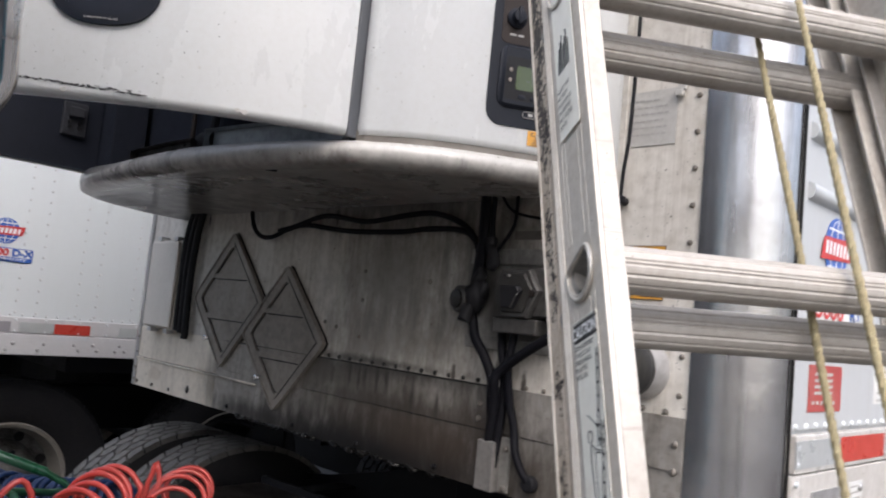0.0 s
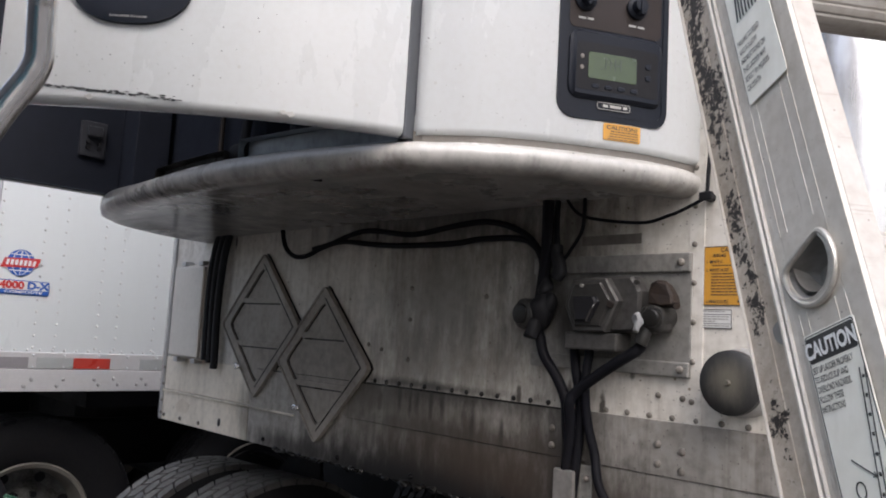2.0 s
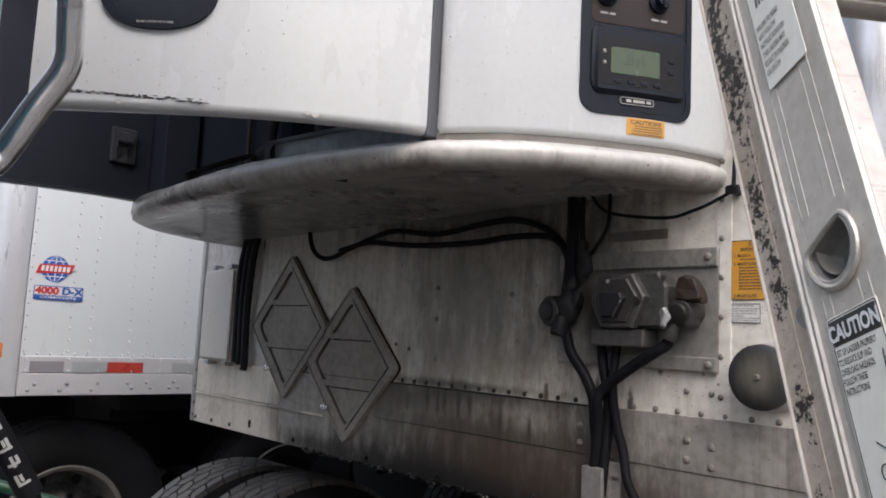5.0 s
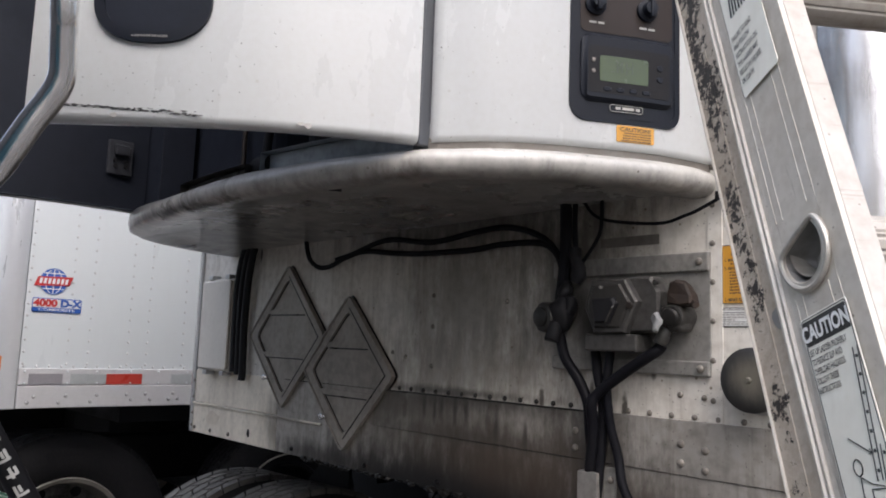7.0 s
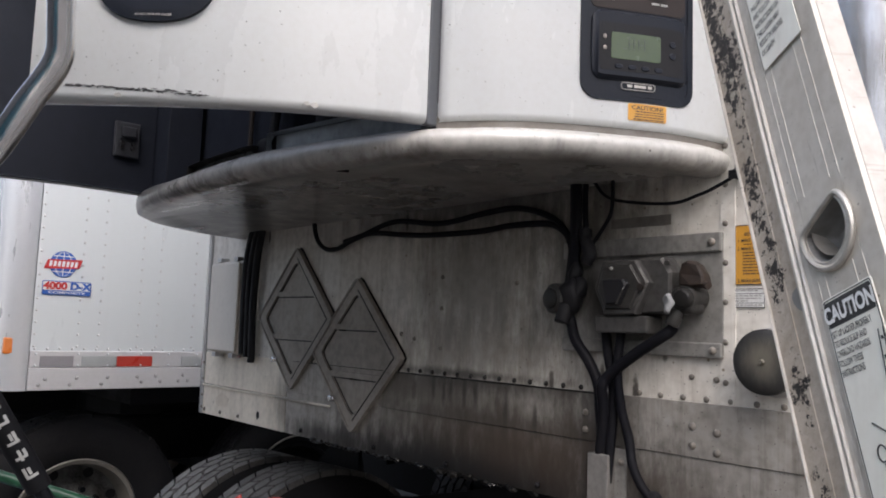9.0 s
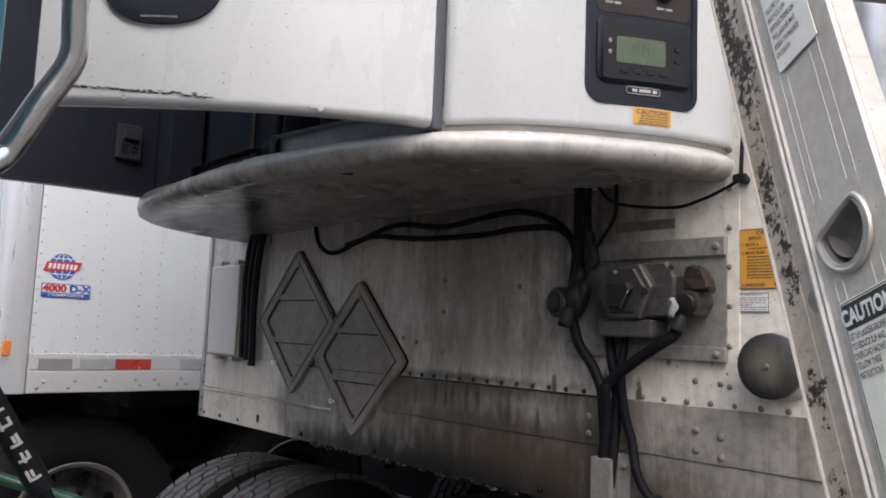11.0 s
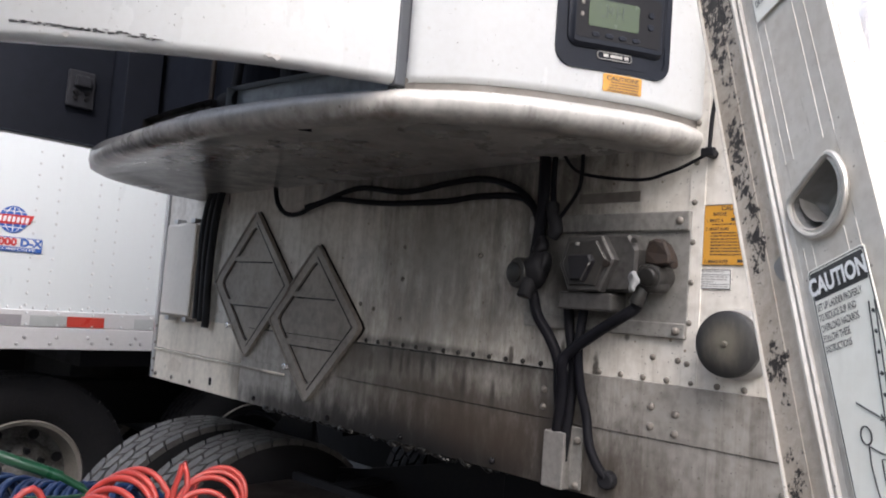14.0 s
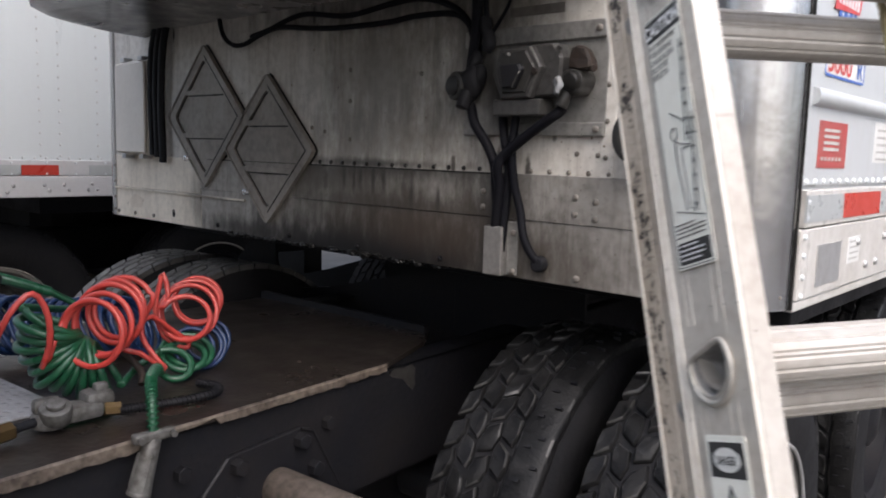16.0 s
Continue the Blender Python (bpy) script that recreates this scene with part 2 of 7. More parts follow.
WHITEINK = material("white_ink", (0.78, 0.78, 0.78), 0.5, 0, (0.5, 0.5, 0.5), 0.2, 20, 100, 1, 0.0)
GREYINK = material("grey_ink", (0.33, 0.32, 0.30), 0.5, 0, (0.5, 0.48, 0.45), 0.4, 20, 100, 1, 0.0)
REDINK = material("red_ink", (0.55, 0.03, 0.03), 0.4, 0, (0.4, 0.1, 0.08), 0.2, 20, 100, 1, 0.0)
BLUEINK = material("blue_ink", (0.02, 0.10, 0.42), 0.4, 0, (0.1, 0.15, 0.35), 0.2, 20, 100, 1, 0.0)
REDTAPE = material("red_reflective_tape", (0.50, 0.045, 0.03), 0.35, 0, (0.3, 0.08, 0.06), 0.3, 14, 200, 1, 0.05)
SILTAPE = material("silver_reflective_tape", (0.46, 0.48, 0.48), 0.35, 0.2, (0.3, 0.31, 0.3), 0.3, 14, 200, 1, 0.05)
AMBER = material("amber_lens", (0.75, 0.22, 0.05), 0.3, 0, (0.5, 0.2, 0.08), 0.3, 10, 90, 1, 0.0)
REDHOSE = material("red_coiled_hose", (0.44, 0.042, 0.034), 0.34, 0, (0.24, 0.05, 0.04), 0.4, 10, 90, 1, 0.02)
GREENHOSE = material("green_coiled_hose", (0.008, 0.066, 0.030), 0.35, 0, (0.015, 0.05, 0.028), 0.3, 10, 90, 1, 0.02)
BLUEHOSE = material("blue_coiled_hose", (0.006, 0.024, 0.085), 0.38, 0, (0.01, 0.02, 0.05), 0.3, 10, 90, 1, 0.02)
CAST = material("grey_cast_metal", (0.17, 0.168, 0.162), 0.5, 0.4, (0.05, 0.045, 0.04), 0.9, 12, 90, 1, 0.12, spec=0.25)
HOSE = material("dusty_black_hose", (0.0065, 0.0068, 0.0095), 0.5, 0, (0.012, 0.011, 0.0115), 0.6, 7, 90, 1, 0.1, spec=0.08)
DULL = material("dull_dirty_casting", (0.048, 0.046, 0.043), 0.38, 0.25, (0.018, 0.016, 0.015), 0.6, 14, 90, 1, 0.15, spec=0.3)
DUSTY = material("dusty_tread_rubber", (0.125, 0.121, 0.115), 0.6, 0, (0.04, 0.038, 0.036), 0.55, 8, 110, 1, 0.4, spec=0.25)
TREADR = material("wet_worn_tread", (0.005, 0.005, 0.0054), 0.48, 0, (0.014, 0.0135, 0.0132), 0.6, 22, 120, 1, 0.5, rough_var=0.2, spec=0.2)
# paler block edges: worn rubber, with the wet edge glint put into the colour
WORNGLINT = material("worn_rubber_edge_glint", (0.050, 0.048, 0.046), 0.38, 0, (0.012, 0.012, 0.012), 0.7, 30, 140, 1, 0.3, spec=0.4)
PLATE = material("soiled_aluminium_sheet", (0.31, 0.30, 0.28), 0.5, 0.3, (0.09, 0.08, 0.07), 0.55, 6, 80, 2, 0.08, spots=0.4, spec=0.35)
GREASY = material("greasy_black_cast_metal", (0.020, 0.019, 0.018), 0.33, 0.2, (0.010, 0.009, 0.008), 0.7, 12, 90, 1, 0.2, spec=0.3)
CLEANER = material("dusty_white_metal", (0.77, 0.70, 0.585), 0.45, 0, (0.28, 0.24, 0.19), 0.4, 4, 50, 4, 0.04, spots=0.5, spec=0.35)
BOXWHITE = material("off_white_box_plastic", (0.68, 0.635, 0.56), 0.45, 0, (0.45, 0.41, 0.35), 0.3, 6, 60, 2, 0.03, spots=0.3)
BRASS = material("tarnished_brass", (0.22, 0.15, 0.065), 0.4, 0.9, (0.15, 0.1, 0.06), 0.5, 14, 90, 1, 0.05)
TEAL = material("teal_cab_paint", (0.015, 0.14, 0.19), 0.25, 0, (0.04, 0.12, 0.15), 0.2, 4, 60, 1, 0.0, coat=0.6)
RIM = material("cream_steel_rim", (0.235, 0.222, 0.20), 0.5, 0.2, (0.12, 0.10, 0.08), 0.5, 6, 70, 1, 0.1)
RIVET = material("dull_rivet", (0.20, 0.185, 0.165), 0.5, 0.2, (0.15, 0.13, 0.11), 0.6, 20, 120, 1, 0.0, spec=0.3)
VANRIVET = material("painted_rivet", (0.60, 0.60, 0.60), 0.45, 0.1, (0.4, 0.4, 0.4), 0.3, 20, 120, 1, 0.0)
HOLLOWRIM = material("worn_rung_flare", (0.56, 0.535, 0.49), 0.4, 0.5, (0.16, 0.14, 0.12), 0.5, 20, 120, 1, 0.1)
HOLLOW = material("dull_rung_end", (0.34, 0.335, 0.33), 0.4, 0.4, (0.16, 0.15, 0.14), 0.7, 12, 90, 1, 0.05)
ROPE = material("yellow_poly_rope", (0.34, 0.29, 0.165), 0.7, 0, (0.24, 0.19, 0.11), 0.5, 20, 300, 1, 0.4)
ASPHALT = material("damp_concrete_yard", (0.105, 0.099, 0.091), 0.85, 0, (0.06, 0.056, 0.051), 0.6, 0.8, 90, 1, 0.5, rough_var=0.12, spec=0.12)
RUSTCAP = material("rust_brown_cap", (0.020, 0.017, 0.016), 0.6, 0.1, (0.050, 0.032, 0.022), 0.6, 30, 90, 1, 0.2, spec=0.2)
DUSTCAST = material("dusty_socket_casting", (0.085, 0.082, 0.078), 0.5, 0.2, (0.022, 0.02, 0.019), 0.7, 16, 90, 1, 0.15, spec=0.25)
CORRODE = material("white_corrosion", (0.20, 0.20, 0.20), 0.7, 0.1, (0.3, 0.3, 0.3), 0.5, 40, 200, 1, 0.4)


def grime_shade(m, centre, size, amount, colour=(0.025, 0.022, 0.02)):
    """Adds one ragged blotch to a material: dirt mostly, painted-in shade at some calls."""
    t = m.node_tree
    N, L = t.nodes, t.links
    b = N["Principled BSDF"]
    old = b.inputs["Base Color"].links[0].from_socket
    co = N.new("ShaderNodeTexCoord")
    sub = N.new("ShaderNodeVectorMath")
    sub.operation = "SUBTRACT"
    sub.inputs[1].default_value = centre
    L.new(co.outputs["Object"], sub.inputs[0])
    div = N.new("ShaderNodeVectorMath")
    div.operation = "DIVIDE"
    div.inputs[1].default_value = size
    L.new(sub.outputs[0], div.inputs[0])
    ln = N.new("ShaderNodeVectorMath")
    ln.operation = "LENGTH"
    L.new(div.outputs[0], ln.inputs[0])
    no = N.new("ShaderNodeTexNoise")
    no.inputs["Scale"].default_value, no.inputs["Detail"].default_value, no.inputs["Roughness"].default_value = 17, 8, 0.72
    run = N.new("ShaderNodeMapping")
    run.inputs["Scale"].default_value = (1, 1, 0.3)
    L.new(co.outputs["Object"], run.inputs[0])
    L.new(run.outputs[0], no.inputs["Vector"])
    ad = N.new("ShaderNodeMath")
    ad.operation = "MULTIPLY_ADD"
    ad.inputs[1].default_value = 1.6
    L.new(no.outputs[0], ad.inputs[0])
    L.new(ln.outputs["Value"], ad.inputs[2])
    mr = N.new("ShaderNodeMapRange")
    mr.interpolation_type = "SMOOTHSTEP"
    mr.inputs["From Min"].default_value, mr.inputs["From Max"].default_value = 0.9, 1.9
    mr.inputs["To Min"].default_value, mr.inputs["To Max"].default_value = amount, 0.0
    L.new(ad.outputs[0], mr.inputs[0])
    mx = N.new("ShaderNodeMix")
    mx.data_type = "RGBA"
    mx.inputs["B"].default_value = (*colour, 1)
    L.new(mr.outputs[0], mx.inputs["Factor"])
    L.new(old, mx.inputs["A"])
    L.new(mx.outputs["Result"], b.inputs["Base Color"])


def specks(m, scale, size, share, amount, colour=(0.03, 0.025, 0.02)):
    """Adds fine scattered flecks of dirt, each of its own size."""
    t = m.node_tree
    N, L = t.nodes, t.links
    b = N["Principled BSDF"]
    old = b.inputs["Base Color"].links[0].from_socket
    co = N.new("ShaderNodeTexCoord")
    wob = N.new("ShaderNodeTexNoise")
    wob.inputs["Scale"].default_value = scale * 2.2
    L.new(co.outputs["Object"], wob.inputs["Vector"])
    v = N.new("ShaderNodeTexVoronoi")
    v.inputs["Scale"].default_value = scale
    L.new(co.outputs["Object"], v.inputs["Vector"])
    sp = N.new("ShaderNodeSeparateColor")
    L.new(v.outputs["Color"], sp.inputs[0])
    ad = N.new("ShaderNodeMath")
    ad.operation = "MULTIPLY_ADD"
    ad.inputs[1].default_value = 0.35
    L.new(wob.outputs[0], ad.inputs[0])
    L.new(v.outputs["Distance"], ad.inputs[2])
    mr = N.new("ShaderNodeMapRange")
    mr.inputs["From Min"].default_value, mr.inputs["From Max"].default_value = size, size + 0.06
    mr.inputs["To Min"].default_value, mr.inputs["To Max"].default_value = amount, 0.0
    L.new(ad.outputs[0], mr.inputs[0])
    gt = N.new("ShaderNodeMath")
    gt.operation = "LESS_THAN"
    gt.inputs[1].default_value = share
    L.new(sp.outputs[0], gt.inputs[0])
    mu = N.new("ShaderNodeMath")
    mu.operation = "MULTIPLY"
    L.new(mr.outputs[0], mu.inputs[0])
    L.new(gt.outputs[0], mu.inputs[1])
    mx = N.new("ShaderNodeMix")
    mx.data_type = "RGBA"
    mx.inputs["B"].default_value = (*colour, 1)
    L.new(mu.outputs[0], mx.inputs["Factor"])
    L.new(old, mx.inputs["A"])
    L.new(mx.outputs["Result"], b.inputs["Base Color"])


def drips(m, scale, amount, colour=(0.02, 0.015, 0.012)):
    """Adds small dark runs under old screw holes and chips."""
    t = m.node_tree
    N, L = t.nodes, t.links
    b = N["Principled BSDF"]
    old = b.inputs["Base Color"].links[0].from_socket
    co = N.new("ShaderNodeTexCoord")
    mp = N.new("ShaderNodeMapping")
    mp.inputs["Scale"].default_value = (scale, 0.0, scale * 0.28)
    L.new(co.outputs["Object"], mp.inputs[0])
    se = N.new("ShaderNodeSeparateXYZ")
    L.new(mp.outputs[0], se.inputs[0])
    cb = N.new("ShaderNodeCombineXYZ")
    L.new(se.outputs["X"], cb.inputs["X"])
    L.new(se.outputs["Z"], cb.inputs["Y"])
    v = N.new("ShaderNodeTexVoronoi")
    v.voronoi_dimensions = "2D"
    v.inputs["Scale"].default_value = 1.0
    L.new(cb.outputs[0], v.inputs["Vector"])
    rag = N.new("ShaderNodeTexNoise")
    rag.inputs["Scale"].default_value = 70
    L.new(co.outputs["Object"], rag.inputs["Vector"])
    ad = N.new("ShaderNodeMath")
    ad.operation = "MULTIPLY_ADD"
    ad.inputs[1].default_value = 0.09
    L.new(rag.outputs[0], ad.inputs[0])
    L.new(v.outputs["Distance"], ad.inputs[2])
    mr = N.new("ShaderNodeMapRange")
    mr.inputs["From Min"].default_value, mr.inputs["From Max"].default_value = 0.085, 0.125
    mr.inputs["To Min"].default_value, mr.inputs["To Max"].default_value = amount, 0.0
    L.new(ad.outputs[0], mr.inputs[0])
    sp = N.new("ShaderNodeSeparateColor")
    L.new(v.outputs["Color"], sp.inputs[0])
    gt = N.new("ShaderNodeMath")
    gt.operation = "GREATER_THAN"
    gt.inputs[1].default_value = 0.6
    L.new(sp.outputs[1], gt.inputs[0])
    mu = N.new("ShaderNodeMath")
    mu.operation = "MULTIPLY"
    L.new(mr.outputs[0], mu.inputs[0])
    L.new(gt.outputs[0], mu.inputs[1])
    mx = N.new("ShaderNodeMix")
    mx.data_type = "RGBA"
    mx.inputs["B"].default_value = (*colour, 1)
    L.new(mu.outputs[0], mx.inputs["Factor"])
    L.new(old, mx.inputs["A"])
    L.new(mx.outputs["Result"], b.inputs["Base Color"])


grime_shade(BAND, (1.32, 0.0, 1.19), (0.75, 0.2, 0.13), 0.95)
grime_shade(BAND, (1.25, 0.0, 1.40), (0.35, 0.2, 0.06), 0.7)
grime_shade(WHITE, (1.85, 0.0, 1.68), (0.20, 0.1, 0.22), 0.7)
grime_shade(PLATE, (1.90, 0.0, 1.64), (0.17, 0.1, 0.16), 0.8)
grime_shade(BAND, (0.9, 0.0, 1.22), (0.35, 0.2, 0.05), 0.8)
specks(PANEL, 160, 0.26, 0.12, 0.7, (0.12, 0.10, 0.08))
specks(PANEL, 62, 0.23, 0.05, 0.8)
specks(SKIRT, 150, 0.30, 0.16, 0.5, (0.08, 0.06, 0.045))
specks(SKIRT, 60, 0.26, 0.10, 0.8, (0.05, 0.04, 0.03))
specks(WHITE, 150, 0.29, 0.28, 0.75)
specks(WHITE, 55, 0.24, 0.08, 0.85)
specks(BAND, 140, 0.29, 0.25, 0.7)
specks(CLEANER, 140, 0.27, 0.2, 0.7)
specks(PLATE, 140, 0.29, 0.25, 0.7)
specks(LADDER, 170, 0.26, 0.18, 0.65, (0.09, 0.075, 0.06))
specks(LADDER, 330, 0.30, 0.22, 0.35, (0.20, 0.18, 0.15))
specks(LADDER, 45, 0.17, 0.06, 0.6, (0.12, 0.10, 0.085))
specks(DUSTY, 130, 0.30, 0.3, 0.6, (0.03, 0.029, 0.028))
scratches(LADDER, LU, 0.93, 120, 0.55, (0.24, 0.205, 0.165))
scratches(RUNGAL, LR, 0.94, 130, 0.45, (0.20, 0.175, 0.145))
specks(RUNGAL, 170, 0.26, 0.15, 0.6, (0.10, 0.085, 0.07))
specks(REEFER, 90, 0.25, 0.08, 0.6, (0.12, 0.11, 0.10))
specks(PAPER, 150, 0.27, 0.12, 0.5, (0.15, 0.13, 0.1))
# shade under the unit's skirt, put into the wall colour
grime_shade(WHITE, (1.30, 0.0, 1.88), (0.85, 0.1, 0.11), 0.45, (0.06, 0.053, 0.046))
drips(WHITE, 9.0, 0.85)
drips(CLEANER, 9.0, 0.8)
grime_shade(CLEANER, (0.66, 0.0, 1.28), (0.16, 0.2, 0.16), 0.75, (0.10, 0.088, 0.075))
drips(BAND, 7.0, 0.6)
# darker brown towards the skirt's underside
grime_shade(SKIRT, (1.2, -0.2, 1.815), (3.0, 2.0, 0.066), 0.92, (0.062, 0.052, 0.043))
grime_shade(SKIRT, (1.3, -0.15, 1.840), (0.7, 0.4, 0.04), 0.65, (0.09, 0.075, 0.06))
grime_shade(SKIRT, (0.97, -0.50, 1.850), (0.16, 0.08, 0.03), 0.6, (0.30, 0.28, 0.25))
# brown dirt at the wall's top, with the skirt's shade painted in
grime_shade(WHITE, (1.6, 0.0, 1.86), (0.55, 0.1, 0.14), 0.45, (0.08, 0.07, 0.06))
grime_shade(WHITE, (1.82, 0.0, 1.70), (0.26, 0.1, 0.30), 0.6, (0.06, 0.052, 0.045))
grime_shade(BAND, (1.55, 0.0, 1.19), (0.62, 0.2, 0.11), 0.97, (0.012, 0.010, 0.009))
grime_shade(BAND, (1.62, 0.0, 1.27), (0.75, 0.2, 0.13), 0.8, (0.05, 0.042, 0.034))
grime_shade(BAND, (1.86, 0.0, 1.33), (0.17, 0.2, 0.22), 0.85, (0.035, 0.03, 0.026))
grime_shade(BAND, (1.35, 0.0, 1.36), (0.6, 0.2, 0.14), 0.6, (0.10, 0.085, 0.065))
grime_shade(BAND, (1.55, 0.0, 1.425), (0.45, 0.2, 0.035), 0.7, (0.03, 0.025, 0.02))
grime_shade(BAND, (2.0, 0.0, 1.22), (0.5, 0.2, 0.10), 0.5, (0.09, 0.075, 0.06))
# weaker light low on the wall, painted as a darker tone
grime_shade(WHITE, (1.52, 0.0, 1.50), (0.55, 0.1, 0.14), 0.55, (0.12, 0.10, 0.078))
grime_shade(WHITE, (1.45, 0.0, 1.44), (0.40, 0.1, 0.018), 0.8, (0.03, 0.026, 0.022))
grime_shade(BAND, (1.50, 0.0, 1.185), (0.50, 0.2, 0.14), 0.95, (0.012, 0.010, 0.009))
grime_shade(BAND, (1.05, 0.0, 1.190), (0.40, 0.2, 0.06), 0.6, (0.020, 0.016, 0.013))
grime_shade(BAND, (1.36, 0.0, 1.19), (0.42, 0.2, 0.075), 1.0, (0.008, 0.007, 0.0065))
grime_shade(BAND, (1.62, 0.0, 1.30), (0.40, 0.2, 0.09), 0.55, (0.06, 0.042, 0.030))
for x, w, z in ((1.345, 0.012, 1.405), (1.385, 0.009, 1.39), (1.41, 0.014, 1.40), (1.46, 0.010, 1.395), (1.50, 0.016, 1.40), (1.60, 0.012, 1.375), (1.69, 0.010, 1.355)):
    grime_shade(BAND, (x, 0.0, z), (w, 0.2, 0.05), 0.75, (0.03, 0.025, 0.022))
grime_shade(BAND, (1.53, 0.0, 1.34), (0.5, 0.2, 0.03), 0.55, (0.05, 0.042, 0.034))
specks(SKIRT, 85, 0.30, 0.10, 0.45, (0.10, 0.065, 0.04))
# dark blue-grey towards the skirt's left end
grime_shade(SKIRT, (0.45, -0.44, 1.895), (0.75, 0.40, 0.10), 0.90, (0.045, 0.050, 0.056))
grime_shade(SKIRT, (0.30, -0.44, 1.885), (1.1, 0.8, 0.3), 0.75, (0.085, 0.088, 0.092))
grime_shade(SKIRT, (0.78, -0.56, 1.905), (0.30, 0.10, 0.03), 0.6, (0.10, 0.105, 0.11))
# deeper skirt shadow behind the cables, also painted on the wall
grime_shade(WHITE, (1.45, 0.0, 1.885), (0.60, 0.1, 0.10), 0.6, (0.04, 0.036, 0.033))
# darker over the middle of the wall
grime_shade(WHITE, (1.48, 0.0, 1.66), (0.42, 0.1, 0.30), 0.72, (0.10, 0.09, 0.08))
specks(TREADR, 110, 0.30, 0.14, 0.45, (0.05, 0.048, 0.047))
grime_shade(GREYP, (1.95, 0.0, 1.76), (0.3, 0.1, 0.1), 0.6)


# ---- mesh helpers ----
BASE = {}


def thing(name, at, label, category, group="", kind=""):
    e = new(name)
    e.location = at
    e.empty_display_size = 0.1
    BASE[e] = Matrix.Translation(-Vector(at))
    return tagged(e, label, category, group, kind)


def link(name, mesh, mat, parent=None, label="", kind=""):
    if mat and not mesh.materials:
        mesh.materials.append(mat)
    ob = new(name, mesh)
    if parent:
        ob.parent = parent
        if parent in BASE:
            ob.matrix_parent_inverse = BASE[parent]
    return tagged(ob, label, kind=kind)


def part(name, bm, mat, parent=None, label="", smooth=None, kind=""):
    me = bpy.data.meshes.new(name)
    bmesh.ops.recalc_face_normals(bm, faces=bm.faces[:])
    bm.to_mesh(me)
    bm.free()
    if smooth is not None:
        me.polygons.foreach_set("use_smooth", [True] * len(me.polygons))
        me.set_sharp_from_angle(angle=radians(smooth))
    return link(name, me, mat, parent, label, kind)


def B():
    return bmesh.new()


def box(bm, a, b, bev=0.0, m=None, seg=2):
    g = bmesh.ops.create_cube(bm, size=1.0)["verts"]
    lo = [min(p, q) for p, q in zip(a, b)]
    hi = [max(p, q) for p, q in zip(a, b)]
    for v in g:
        v.co = Vector([l + (c + 0.5) * (h - l) for l, h, c in zip(lo, hi, v.co)])
    if bev:
        es = list({e for v in g for e in v.link_edges})
        r = bmesh.ops.bevel(bm, geom=es, offset=bev, segments=seg, affect="EDGES", profile=0.5)
        g = list({v for f in r["faces"] for v in f.verts} | {v for v in g if v.is_valid})
    if m:
        bmesh.ops.transform(bm, matrix=m, verts=g)
    return bm


def cyl(bm, p, q, r, r2=None, seg=20, bev=0.0):
    p, q = Vector(p), Vector(q)
    d = q - p
    g = bmesh.ops.create_cone(bm, cap_ends=True, segments=seg, radius1=r, radius2=r if r2 is None else r2, depth=d.length)["verts"]
    if bev:
        caps = [e for e in {e for v in g for e in v.link_edges} if any(len(f.verts) > 4 for f in e.link_faces)]
        rr = bmesh.ops.bevel(bm, geom=caps, offset=bev, segments=2, affect="EDGES", profile=0.5)
        g = list({v for f in rr["faces"] for v in f.verts} | {v for v in g if v.is_valid})
    bmesh.ops.transform(bm, matrix=Matrix.Translation((p + q) / 2) @ d.to_track_quat("Z", "Y").to_matrix().to_4x4(), verts=g)
    return bm


def smooth_path(pts, n=8):
    pts = [Vector(p) for p in pts]
    ext = [2 * pts[0] - pts[1]] + pts + [2 * pts[-1] - pts[-2]]
    out = []
    for i in range(1, len(ext) - 2):
        a, b, c, d = ext[i - 1:i + 3]
        for k in range(n):
            t = k / n
            out.append(0.5 * (2 * b + (c - a) * t + (2 * a - 5 * b + 4 * c - d) * t * t + (3 * b - a - 3 * c + d) * t ** 3))
    return out + [pts[-1]]


def tube(bm, pts, r, seg=10):
    """A round tube along points; r may be a function of the share of the way."""
    pts = [Vector(p) for p in pts]
    rad = r if callable(r) else (lambda s: r)
    tang = [(pts[min(i + 1, len(pts) - 1)] - pts[max(i - 1, 0)]).normalized() for i in range(len(pts))]
    side = tang[0].orthogonal().normalized()
    rings = []
    for i, p in enumerate(pts):
        side = (side - tang[i] * side.dot(tang[i])).normalized()
        other = tang[i].cross(side)
        k = rad(i / (len(pts) - 1))
        rings.append([bm.verts.new(p + (side * math.cos(2 * math.pi * j / seg) + other * math.sin(2 * math.pi * j / seg)) * k) for j in range(seg)])
    for a, b in zip(rings, rings[1:]):
        for j in range(seg):
            bm.faces.new((a[j], a[(j + 1) % seg], b[(j + 1) % seg], b[j]))
    bm.faces.new(rings[0][::-1])
    bm.faces.new(rings[-1])
    return bm


def lathe(bm, profile, seg=48, m=None, closed=False):
    """Turns (radius, along) pairs round the x axis."""
    rings = []
    for r, h in profile:
        rings.append([bm.verts.new((h, r * math.cos(2 * math.pi * j / seg), r * math.sin(2 * math.pi * j / seg))) for j in range(seg)])
    pairs = list(zip(rings, rings[1:])) + ([(rings[-1], rings[0])] if closed else [])
    for a, b in pairs:
        for j in range(seg):
            bm.faces.new((a[j], a[(j + 1) % seg], b[(j + 1) % seg], b[j]))
    if m:
        bmesh.ops.transform(bm, matrix=m, verts=[v for ring in rings for v in ring])
    return bm


